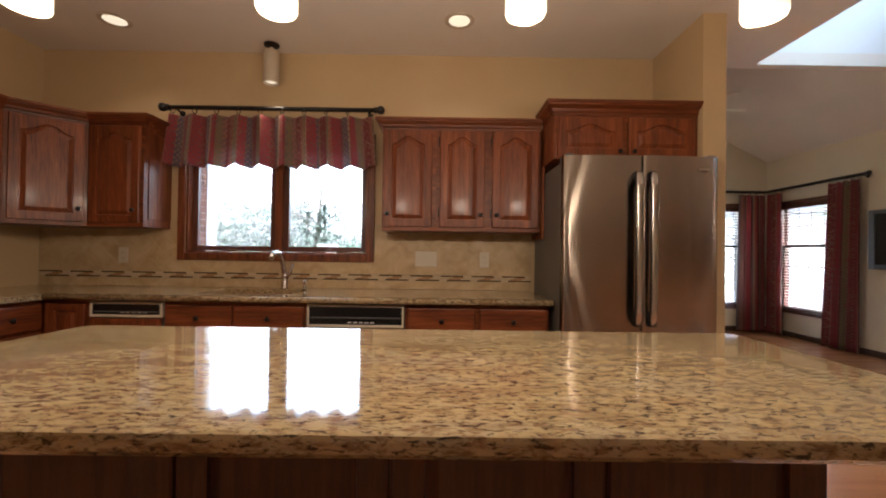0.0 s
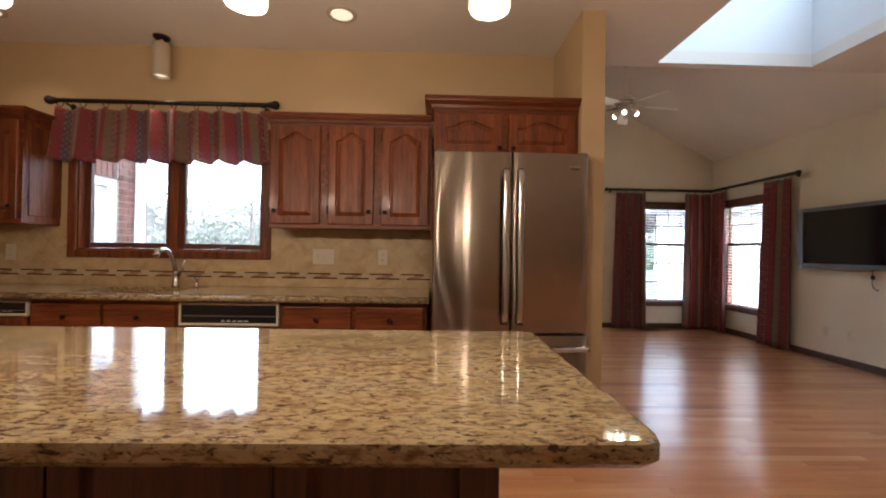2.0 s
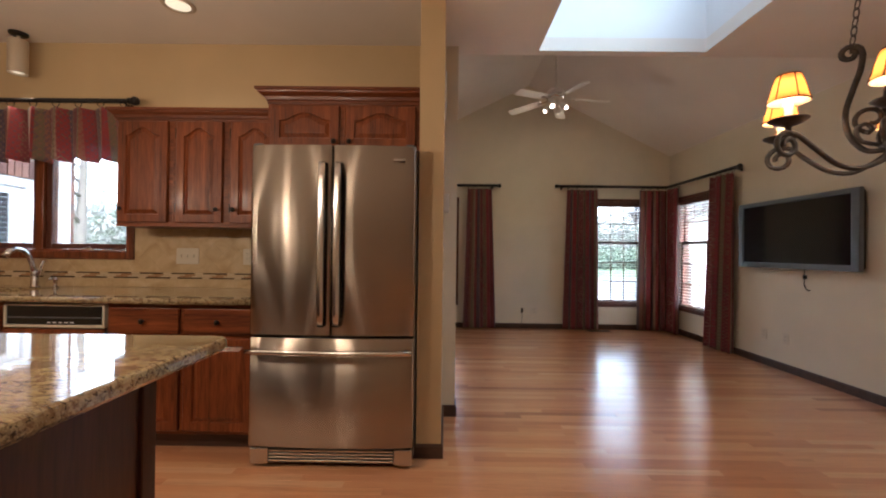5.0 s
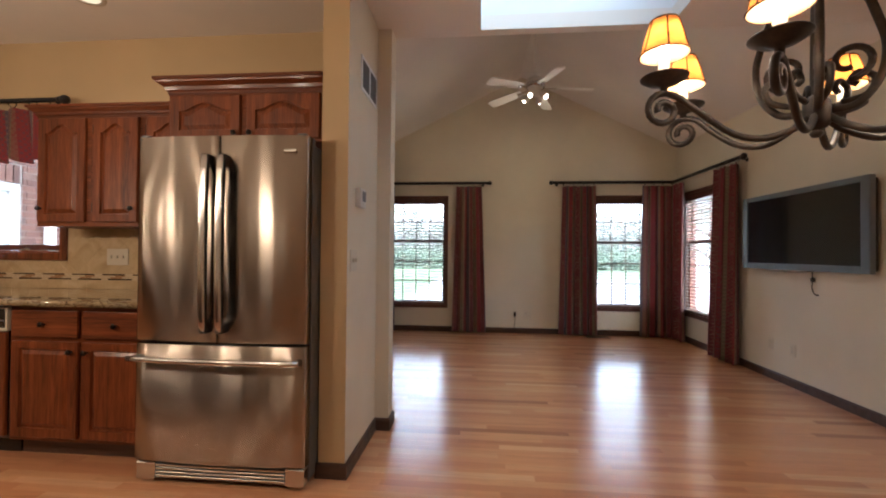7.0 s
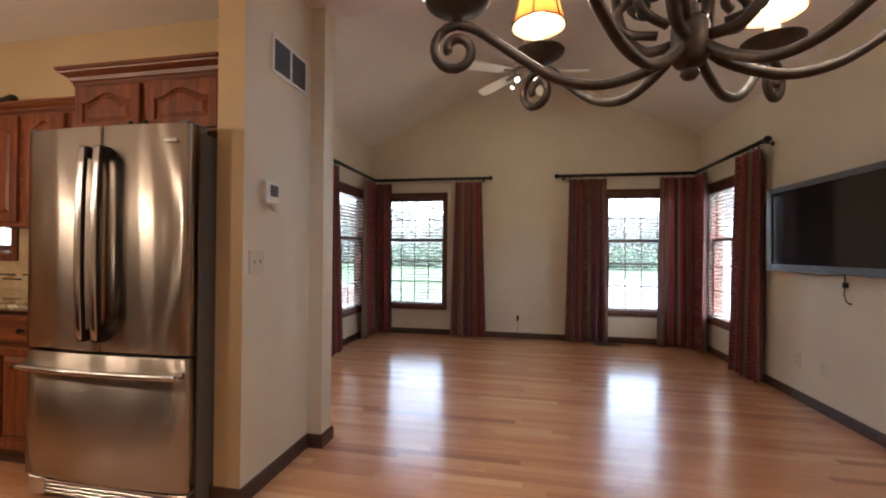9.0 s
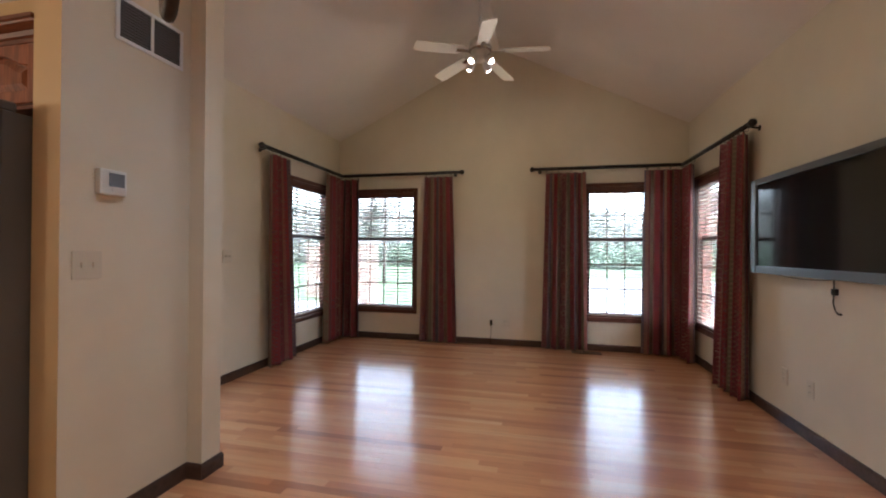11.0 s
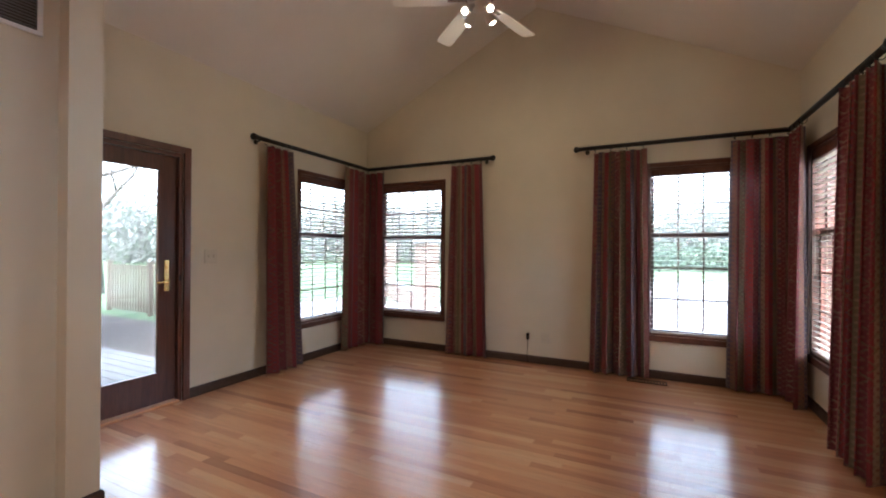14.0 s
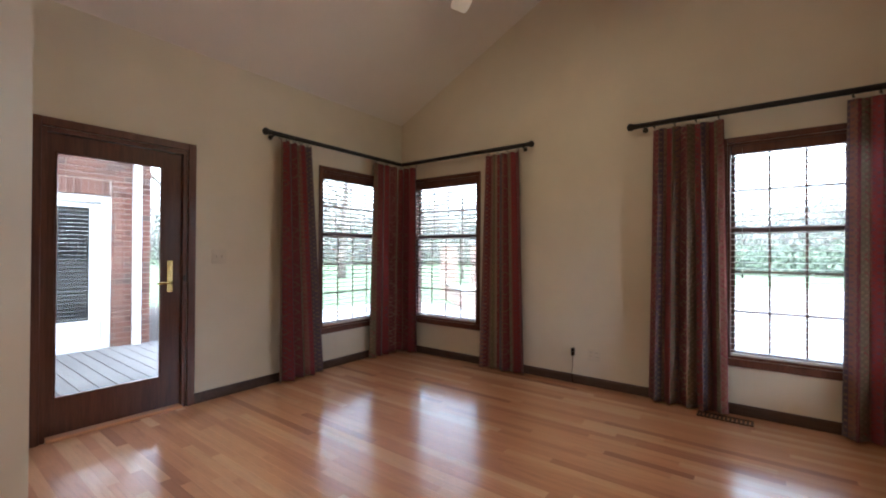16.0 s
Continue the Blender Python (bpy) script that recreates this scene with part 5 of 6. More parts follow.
c = thing("thermostat", "white wall thermostat with a grey display", "thermostat", pose(STUB1, 3.268, 1.505, 0, 0, 90))
part("case", box(bmesh.new(), -0.058, 0.058, -0.032, -0.0005, -0.055, 0.055, 0.006, 2), white_plastic, c)
part("display", boxes((-0.022, 0.046, -0.0335, -0.0321, -0.018, 0.040)), bezel, c, "dark grey display")
part("button", boxes((-0.01, 0.046, -0.0335, -0.0321, -0.038, -0.026)), white_plastic, c)

c = thing("return_air_vent", "white metal return air grille high on the short wall", "vent", pose(STUB1, 3.465, 2.25, 0, 0, 90))
# Louvre shade is put into their grey; the black sheet stands for the duct.
part("backing", boxes((-0.165, 0.165, -0.003, -0.0005, -0.09, 0.09)), black_plastic, c)
bm = bmesh.new()
box(bm, -0.178, 0.178, -0.010, -0.0005, 0.083, 0.103, 0.003)
box(bm, -0.178, 0.178, -0.010, -0.0005, -0.103, -0.083, 0.003)
for x in (-0.178, 0.158):
    box(bm, x, x + 0.02, -0.0098, -0.0005, -0.084, 0.084, 0.003)
box(bm, -0.008, 0.008, -0.0098, -0.003, -0.084, 0.084, 0.001)
part("frame", bm, white_paint, c)
bm = bmesh.new()
for i in range(12):
    z = -0.076 + i * 0.0138
    vs = [bm.verts.new(p) for p in ((-0.158, -0.0035, z), (0.158, -0.0035, z), (0.158, -0.0085, z + 0.007), (-0.158, -0.0085, z + 0.007))]
    bm.faces.new(vs)
    vs = [bm.verts.new(p) for p in ((-0.158, -0.0035, z - 0.001), (0.158, -0.0035, z - 0.001), (0.158, -0.0088, z + 0.006), (-0.158, -0.0088, z + 0.006))]
    bm.faces.new(vs[::-1])
part("slats", bm, grey_plastic, c, "louvres with shade put into their grey")

c = thing("floor_register", "slotted wooden floor register under the window", "vent", pose(4.72, 7.12, 0))
part("frame", boxes((-0.17, 0.17, -0.055, -0.042, 0.0005, 0.007), (-0.17, 0.17, 0.042, 0.055, 0.0005, 0.007), (-0.17, -0.155, -0.042, 0.042, 0.0005, 0.007), (0.155, 0.17, -0.042, 0.042, 0.0005, 0.007)), trim_dark, c)
for i in range(12):
    part("slat", boxes((-0.150 + i * 0.0255, -0.136 + i * 0.0255, -0.042, 0.042, 0.0005, 0.0055)), trim_dark, c)

# ---- lamps ----
pend_glass = glow("pendant_glass", (1.0, 0.80, 0.44), 0.047, (0.9, 0.8, 0.6))
hot = glow("bulb", (1.0, 0.85, 0.62), 1.6)
lens_warm = glow("recessed_lens", (1.0, 0.78, 0.5), 0.03)
beige_metal = painted("beige_metal", (0.55, 0.47, 0.36), 0.45, 0.03)

PENDANTS = [(-0.553, 1.61), (0.11, 1.61), (0.772, 1.61), (1.402, 1.60)]
first = None
for x, y in PENDANTS:
    m = pose(x, y, CEIL)
    if first:
        copy_thing(first, m)
        continue
    c = thing("pendant_lamp", "lit pendant lamp with a frosted cream glass cylinder", "lamp", m, "pendants over the island")
    part("canopy", lathe(bmesh.new(), [(0.058, 0.0), (0.058, -0.012), (0.02, -0.028), (0.006, -0.03)], 20), chrome, c, "", True)
    part("stem", tube(bmesh.new(), [(0, 0, -0.02), (0, 0, -0.66)], 0.005, 8), chrome, c)
    part("cap", lathe(bmesh.new(), [(0.012, -0.64), (0.03, -0.655), (0.034, -0.69), (0.030, -0.70)], 16), chrome, c, "", True)
    zb = 1.823 - CEIL
    part("shade", lathe(bmesh.new(), [(0.028, -0.685), (0.046, -0.69), (0.053, -0.70), (0.054, -0.72), (0.054, zb + 0.010), (0.050, zb + 0.002), (0.044, zb), (0.030, zb + 0.004)], 28), pend_glass, c, "glowing cream glass", True)
    first = c
for x, y in PENDANTS:
    lamp("pendant_light", "POINT", pose(x, y, 1.725), 0.51, WARM, 0.05)

for x, y in ((0.655, 3.21), (-1.637, 3.27)):
    c = thing("recessed_light", "round recessed ceiling light with a cream trim", "lamp", pose(x, y, CEIL), "recessed lights")
    part("trim", lathe(bmesh.new(), [(0.098, -0.0005), (0.096, -0.006), (0.078, -0.010), (0.070, -0.004)], 28, cap=False), beige_metal, c, "", True)
    part("lens", lathe(bmesh.new(), [(0.0705, -0.0035), (0.05, -0.0065), (0.02, -0.0075), (0.002, -0.0078)], 24), lens_warm, c, "", True)
    lamp("recessed_lamp", "SPOT", pose(x, y, CEIL - 0.02), 0.3, WARM, 0.05, None, 125, 0.8)

c = thing("ceiling_spotlight", "beige cylinder spotlight on the ceiling above the sink window", "lamp", pose(-0.714, 3.565, CEIL))
part("canopy", lathe(bmesh.new(), [(0.055, -0.0005), (0.055, -0.012), (0.045, -0.02), (0.012, -0.022)], 20), dark_metal, c, "", True)
part("cylinder", lathe(bmesh.new(), [(0.012, -0.022), (0.012, -0.048), (0.050, -0.050), (0.056, -0.056), (0.056, -0.286), (0.053, -0.291), (0.050, -0.288), (0.050, -0.25)], 24), beige_metal, c, "", True)
part("bulb", lathe(bmesh.new(), [(0.049, -0.270), (0.03, -0.279), (0.004, -0.282)], 20), lens_warm, c, "", True)
lamp("spot_lamp", "SPOT", pose(-0.714, 3.565, CEIL - 0.30, -3, 0, 0), 0.22, WARM, 0.03, None, 70, 0.5)

# ---- chandelier ----
HX, HY, HZ = 3.905, 2.112, 1.566
shade_mat = bpy.data.materials.new("amber_shade")
shade_mat.use_nodes = True
_n = shade_mat.node_tree
_p = _n.nodes["Principled BSDF"]
_p.inputs["Base Color"].default_value = (0.56, 0.33, 0.12, 1)
_p.inputs["Roughness"].default_value = 0.7
_t = _n.nodes.new("ShaderNodeBsdfTranslucent")
_t.inputs["Color"].default_value = (0.56, 0.31, 0.12, 1)
_m = _n.nodes.new("ShaderNodeMixShader")
_m.inputs[0].default_value = 0.6
_n.links.new(_p.outputs[0], _m.inputs[1])
_n.links.new(_t.outputs[0], _m.inputs[2])
_n.links.new(_m.outputs[0], _n.nodes["Material Output"].inputs["Surface"])
shade_lining = shader("shade_lining", 0.8, 0.0, (0.85, 0.78, 0.62))[0]
shade_trim = shader("shade_trim", 0.8, 0.0, (0.10, 0.045, 0.02))[0]

ch = thing("chandelier", "bronzed iron scroll chandelier with six amber shades, lit", "chandelier", pose(HX, HY, HZ))


def spiral(cx, cz, r0, r1, a0, a1, n):
    """Points of a flat spiral in the radial plane as (out, up)."""
    return [(cx + (r0 + (r1 - r0) * i / (n - 1)) * math.cos(a0 + (a1 - a0) * i / (n - 1)), cz + (r0 + (r1 - r0) * i / (n - 1)) * math.sin(a0 + (a1 - a0) * i / (n - 1))) for i in range(n)]


def smooth(pts, k=5):
    """A smooth curve through points."""
    P = [Vector(p) for p in pts]
    out = []
    for i in range(len(P) - 1):
        a, b, c_, d = P[max(i - 1, 0)], P[i], P[i + 1], P[min(i + 2, len(P) - 1)]
        for j in range(k):
            t = j / k
            out.append(0.5 * ((2 * b) + (c_ - a) * t + (2 * a - 5 * b + 4 * c_ - d) * t * t + (3 * b - a - 3 * c_ + d) * t ** 3))
    out.append(P[-1])
    return out


def planar(pts, ang):
    return [(q[0] * math.cos(ang), q[0] * math.sin(ang), q[1]) for q in pts]


part("hub", lathe(bmesh.new(), [(0.010, 0.058), (0.022, 0.048), (0.030, 0.036), (0.030, -0.020), (0.022, -0.032), (0.009, -0.037), (0.009, -0.038), (0.014, -0.041), (0.0155, -0.047), (0.010, -0.055), (0.003, -0.057)], 20), iron_mat, ch, "", True)
part("stem", tube(bmesh.new(), [(0, 0, 0.04), (0, 0, 0.42)], 0.012, 8), iron_mat, ch)
TIPS = [(-0.402, -0.034), (-0.250, 0.188), (-0.25, -0.235), (0.39, -0.02), (0.24, 0.22), (0.24, -0.23)]
for dx, dy in TIPS:
    r = math.hypot(dx, dy)
    a = math.atan2(dy, dx)
    base = [(0.02, 0.0), (0.06, -0.034), (r * 0.36, -0.060), (r * 0.56, -0.046), (r * 0.76, 0.006), (r - 0.035, 0.048), (r, 0.058)]
    curl = spiral(r + 0.002, 0.012, 0.046, 0.014, math.pi / 2, math.pi / 2 - 2 * math.pi * 1.3, 22)
    pts = [(q.x, q.y) for q in smooth(base, 5)][:-1] + curl
    arm = part("arm", tube(bmesh.new(), planar(pts, a), 0.009, 8), iron_mat, ch, "", True)
    inner = smooth([(0.05, 0.03), (0.10, 0.045), (0.115, 0.085), (0.085, 0.105), (0.068, 0.085), (0.082, 0.072)], 4)
    part("inner_scroll", tube(bmesh.new(), planar([(q.x, q.y) for q in inner], a + 0.4), 0.008, 7), iron_mat, ch, "", True)
    at = (dx, dy, 0.0)
    part("drip_pan", lathe(bmesh.new(), [(0.009, 0.060), (0.010, 0.074), (0.040, 0.085), (0.058, 0.097), (0.059, 0.100), (0.040, 0.095), (0.010, 0.090)], 22, at), iron_mat, ch, "", True)
    part("candle_sleeve", lathe(bmesh.new(), [(0.013, 0.090), (0.013, 0.177)], 14, at), shade_lining, ch, "cream candle sleeve")
    part("bulb", lathe(bmesh.new(), [(0.008, 0.178), (0.016, 0.192), (0.018, 0.207), (0.010, 0.232), (0.002, 0.244)], 14, at), hot, ch, "", True)
    sh = part("shade", lathe(bmesh.new(), [(0.060, 0.160), (0.054, 0.178), (0.044, 0.218), (0.034, 0.250), (0.033, 0.250), (0.043, 0.218), (0.0528, 0.178), (0.0585, 0.160)], 24, at, cap=False), shade_mat, ch, "amber parchment shade with dark ribs", True)
    rims = bmesh.new()
    for rr, z in ((0.0605, 0.160), (0.0342, 0.250)):
        tube(rims, [(dx + rr * math.cos(k * math.pi / 10), dy + rr * math.sin(k * math.pi / 10), z) for k in range(20)], 0.0022, 5, True)
    for k in range(6):
        b = k * math.pi / 3 + 0.3
        tube(rims, [(dx + rr * math.cos(b), dy + rr * math.sin(b), z) for rr, z in ((0.0608, 0.160), (0.0548, 0.178), (0.0448, 0.218), (0.0348, 0.250))], 0.0022, 5)
    part("rib", rims, shade_trim, sh)
    lamp("candle_light", "POINT", pose(HX + dx, HY + dy, HZ + 0.197), 0.33, (1.0, 0.80, 0.55), 0.05)
for k in range(4):
    a = math.pi * k / 2 + 0.97
    s = smooth([(0.03, 0.012), (0.078, 0.018), (0.118, 0.075), (0.129, 0.155), (0.110, 0.24), (0.090, 0.31), (0.083, 0.37)], 5)
    curl = spiral(0.118, 0.375, 0.032, 0.010, math.pi, math.pi - 2 * math.pi * 1.25, 18)
    part("scroll", tube(bmesh.new(), planar([(q.x, q.y) for q in s][:-1] + curl, a), 0.0098, 8), iron_mat, ch, "", True)
    s2 = spiral(0.062, 0.13, 0.050, 0.016, -math.pi / 2, math.pi * 1.6, 22)
    part("inner_scroll", tube(bmesh.new(), planar(s2, a), 0.0085, 7), iron_mat, ch, "", True)
for sgn in (-1, 1):
    ca, sa = sgn * math.cos(0.97 - math.pi / 2), sgn * math.sin(0.97 - math.pi / 2)
    a0, a1 = Vector((ca * 0.112, sa * 0.112, 0.408)), Vector((ca * 0.045, sa * 0.045, CEIL - HZ - 0.035))
    n = 22
    for i in range(n):
        p = a0 + (a1 - a0) * (i + 0.5) / n
        hh = (a1 - a0).length / n * 0.62
        flip = i % 2
        pts = []
        for k in range(10):
            t = 2 * math.pi * k / 10
            w = 0.010 * math.cos(t)
            pts.append(p + (Vector((w, 0, 0)) if flip else Vector((0, w, 0))) + (a1 - a0).normalized() * hh * math.sin(t))
        part("chain_link", tube(bmesh.new(), pts, 0.0026, 5, True), iron_mat, ch)
part("canopy", lathe(bmesh.new(), [(0.004, CEIL - HZ - 0.055), (0.03, CEIL - HZ - 0.05), (0.065, CEIL - HZ - 0.02), (0.07, CEIL - HZ - 0.001)], 22), iron_mat, ch, "", True)

# ---- ceiling fan ----
fan_white = painted("fan_white", (0.72, 0.68, 0.62), 0.4, 0.03)
FX, FY, FZ = 3.617, 5.59, 3.04
fan = thing("ceiling_fan", "white five-blade ceiling fan with spot lights, at rest", "ceiling fan", pose(FX, FY, FZ))
part("canopy", lathe(bmesh.new(), [(0.06, RIDGE - FZ - 0.012), (0.06, RIDGE - FZ - 0.05), (0.03, RIDGE - FZ - 0.09), (0.014, RIDGE - FZ - 0.10)], 20), fan_white, fan, "", True)
part("downrod", tube(bmesh.new(), [(0, 0, 0.10), (0, 0, RIDGE - FZ - 0.09)], 0.012, 10), fan_white, fan)
part("motor", lathe(bmesh.new(), [(0.02, 0.115), (0.07, 0.105), (0.10, 0.075), (0.105, 0.04)], 26), fan_white, fan, "", True)
part("motor_band", lathe(bmesh.new(), [(0.103, 0.0395), (0.107, 0.03), (0.107, 0.005), (0.098, -0.004)], 26), chrome, fan, "nickel motor band", True)
part("switch_housing", lathe(bmesh.new(), [(0.088, -0.0045), (0.060, -0.02), (0.055, -0.07), (0.045, -0.085), (0.01, -0.09)], 22), fan_white, fan, "", True)
for k in range(5):
    a = radians(141 + 72 * k)
    R_ = Matrix.Rotation(a, 4, "Z") @ Matrix.Rotation(radians(4.5), 4, "Y") @ Matrix.Rotation(radians(12), 4, "X")
    bm = bmesh.new()
    loop = [(0.17, -0.05), (0.30, -0.060), (0.56, -0.066), (0.612, -0.058), (0.62, -0.04), (0.62, 0.04), (0.612, 0.058), (0.56, 0.066), (0.30, 0.060), (0.17, 0.05)]
    lo = [bm.verts.new((x, y, -0.004)) for x, y in loop]
    hi = [bm.verts.new((x, y, 0.004)) for x, y in loop]
    bm.faces.new(lo[::-1])
    bm.faces.new(hi)
    for i in range(len(loop)):
        bm.faces.new((lo[i - 1], lo[i], hi[i], hi[i - 1]))
    b = part("blade", bm, fan_white, fan, "", False, R_)
    part("blade_iron", box(bmesh.new(), 0.095, 0.23, -0.018, 0.018, -0.010, -0.0045, 0.002), chrome, b)
for k in range(4):
    a = radians(60 + 90 * k)
    d = Vector((math.cos(a), math.sin(a), 0))
    bm = bmesh.new()
    p0 = d * 0.05 + Vector((0, 0, -0.06))
    ax = (d * 0.75 + Vector((0, 0, -0.66))).normalized()
    tube(bm, [p0, p0 + ax * 0.02, p0 + ax * 0.05, p0 + ax * 0.085, p0 + ax * 0.10], [0.014, 0.018, 0.030, 0.037, 0.038], 16)
    s = part("light_cup", bm, fan_white, fan, "white bell-shaped lamp cup", True)
    part("bulb", tube(bmesh.new(), [p0 + ax * 0.099, p0 + ax * 0.112, p0 + ax * 0.118], [0.022, 0.019, 0.008], 14), hot, s, "", True)
    q = Vector((FX, FY, FZ)) + p0 + ax * 0.135
    lamp("fan_lamp", "SPOT", look(q, q + ax), 0.33, (1.0, 0.76, 0.44), 0.06, None, 175, 1.0)

# ---- outside ----
GZ = -0.35


def ground_mat(name, stops, scale=3.0, fine=60, rough=0.95, bump=0.5):
    m, nt, p = shader(name, rough)
    v = _world_coords(nt)
    c = _ramp(nt, _noise(nt, v, scale, 5, 0.6), stops)
    f = _noise(nt, v, fine, 3)
    c = _mix(nt, 0.5, c, _ramp(nt, f, [(0.3, tuple(x * 0.6 for x in stops[0][1])), (0.7, stops[-1][1])]))
    nt.links.new(c, p.inputs["Base Color"])
    nt.links.new(_bump(nt, f, bump, 0.02), p.inputs["Normal"])
    return m


lawn_mat = ground_mat("lawn", [(0.3, (0.060, 0.092, 0.038)), (0.7, (0.10, 0.138, 0.062))], 0.6, 25)
concrete_mat = ground_mat("concrete", [(0.3, (0.30, 0.285, 0.27)), (0.7, (0.39, 0.37, 0.355))], 0.8, 40, 0.9, 0.2)
mulch_mat = ground_mat("mulch", [(0.3, (0.035, 0.025, 0.02)), (0.7, (0.10, 0.075, 0.06))], 9, 70)
brick_mat, nt, p = shader("brick", 0.9)
info = nt.nodes.new("ShaderNodeObjectInfo")
c1 = _ramp(nt, info.outputs["Random"], [(0.0, (0.095, 0.046, 0.036)), (0.25, (0.165, 0.072, 0.052)), (0.55, (0.20, 0.092, 0.066)), (0.8, (0.18, 0.10, 0.078)), (1.0, (0.09, 0.066, 0.058))])
n1 = _noise(nt, _world_coords(nt), 60, 4)
nt.links.new(_mix(nt, 1.0, c1, _ramp(nt, n1, [(0.3, 0.75), (0.7, 1.1)]), "MULTIPLY"), p.inputs["Base Color"])
nt.links.new(_bump(nt, n1, 0.5, 0.003), p.inputs["Normal"])
brick_rest, nt, p = shader("brick_rest", 0.9)
g = nt.nodes.new("ShaderNodeNewGeometry")
c1 = _ramp(nt, g.outputs["Random Per Island"], [(0.0, (0.095, 0.046, 0.036)), (0.25, (0.165, 0.072, 0.052)), (0.55, (0.20, 0.092, 0.066)), (0.8, (0.18, 0.10, 0.078)), (1.0, (0.09, 0.066, 0.058))])
n1 = _noise(nt, _world_coords(nt), 60, 4)
nt.links.new(_mix(nt, 1.0, c1, _ramp(nt, n1, [(0.3, 0.75), (0.7, 1.1)]), "MULTIPLY"), p.inputs["Base Color"])
mortar_mat = painted("mortar", (0.36, 0.32, 0.28), 0.95, 0.08, 300, 0.3)
deck_mat = wooden("weathered_deck", (0.115, 0.108, 0.105), (0.175, 0.165, 0.16), (0.23, 0.215, 0.205), "x", 0.8, 1.0, 0.0, "object", 0.2)
fence_mat = wooden("fence_wood", (0.12, 0.09, 0.065), (0.20, 0.155, 0.115), (0.27, 0.215, 0.165), "z", 0.85, 1.0, 0.0, "object", 0.25)
roof_mat = painted("roof_shingle", (0.11, 0.10, 0.10), 0.9, 0.2, 90, 0.6, 5)

structure("ground", boxes((-400, 400, -300, 500, GZ - 0.5, GZ)), lawn_mat, "green spring lawn reaching to the trees", "lawn")
structure("driveway", boxes((0.6, 19, F + 0.16, 27, GZ - 0.1, GZ + 0.012)), concrete_mat, "pale concrete drive beside the house", "driveway")
structure("patio", boxes((-4.2, 0.598, 7.9, 13.2, GZ - 0.1, GZ + 0.012)), concrete_mat, "pale concrete patio", "patio")
structure("mulch_bed", boxes((-8.2, L - 0.16, 5.9, 7.895, GZ - 0.05, GZ + 0.03)), mulch_mat, "dark bark mulch bed beside the deck", "mulch bed")

# deck outside the patio door
DZ = -0.15
dk = thing("deck", "weathered grey board deck outside the patio door", "deck", None, "", "structure")
part("joist", boxes((-2.28, L - 0.16, 3.86, 3.90, GZ, DZ - 0.03), (-2.28, L - 0.16, 5.80, 5.84, GZ, DZ - 0.03), (-2.28, -2.24, 3.90, 5.80, GZ, DZ - 0.03), (-0.5, -0.46, 3.90, 5.80, GZ, DZ - 0.03)), fence_mat, dk)
rnd = random.Random(9)
y = 3.845
while y < 5.85:
    cut = rnd.uniform(-1.6, 0.6)
    for a, b in ((-2.285, cut - 0.002), (cut + 0.002, L - 0.155)):
        part("board", box(bmesh.new(), a, b, y, y + 0.138, DZ - 0.03, DZ, 0.003), deck_mat, dk)
    y += 0.1445

# brick wing of the house with a glazed door
WX, WY1, WZ1 = -2.30, 5.80, 3.1
wing = thing("house_wing", "red brick wing of the house with a white glazed door", "house", None, "", "structure")
DY0, DY1, DZ1 = 4.38, 5.32, 1.955
bm = wall(bmesh.new(), "x", WX - 0.2, WX - 0.012, JY + 0.003, WY1 - 0.012, GZ, WZ1, [(DY0, DY1, DZ, DZ1)])
part("wall", bm, mortar_mat, wing)
part("wall", boxes((-6.5, WX - 0.2, WY1 - 0.2, WY1 - 0.012, GZ, WZ1)), mortar_mat, wing)
part("wall", boxes((-6.5, -6.3, JY + 0.003, WY1 - 0.2, GZ, WZ1)), mortar_mat, wing)
bm = bmesh.new()
sweep(bm, [(-6.9, WY1 + 0.4), (WX + 0.35, WY1 + 0.4), (WX + 0.35, JY + 0.1)], [(0.0, WZ1), (-0.6, WZ1), (-0.6, WZ1 + 0.02), (0.0, WZ1 + 0.18)])
part("eave", bm, white_paint, wing)
bm = bmesh.new()
q = [(-6.9, JY - 4, WZ1 + 0.18), (WX + 0.35, JY - 4, WZ1 + 0.18), (WX + 0.35, WY1 + 0.4, WZ1 + 0.18), (-6.9, WY1 + 0.4, WZ1 + 0.18)]
t = [(-4.6, JY - 4, WZ1 + 1.6), (-4.6, WY1 - 1.5, WZ1 + 1.6)]
V = [bm.verts.new(p) for p in q + t]
for f in ((0, 1, 4), (1, 2, 5, 4), (2, 3, 5), (3, 0, 4, 5), (0, 3, 2, 1)):
    bm.faces.new([V[i] for i in f])
part("roof", bm, roof_mat, wing)
dr = part("door_frame", boxes((WX - 0.14, WX - 0.03, DY0, DY0 + 0.09, DZ, DZ1), (WX - 0.14, WX - 0.03, DY1 - 0.09, DY1, DZ, DZ1), (WX - 0.14, WX - 0.03, DY0 + 0.09, DY1 - 0.09, DZ1 - 0.09, DZ1), (WX - 0.16, WX + 0.03, DY0 + 0.09, DY1 - 0.09, DZ, DZ + 0.06)), white_paint, wing, "white painted door frame")
bm = wall(bmesh.new(), "x", WX - 0.12, WX - 0.08, DY0 + 0.092, DY1 - 0.092, DZ + 0.062, DZ1 - 0.092, [(DY0 + 0.22, DY1 - 0.22, 0.24, 1.78)])
slab = part("door_slab", bm, white_paint, dr)
part("pane", boxes((WX - 0.105, WX - 0.10, DY0 + 0.22, DY1 - 0.22, 0.24, 1.78)), screen_glass, slab, "dark reflecting glass")
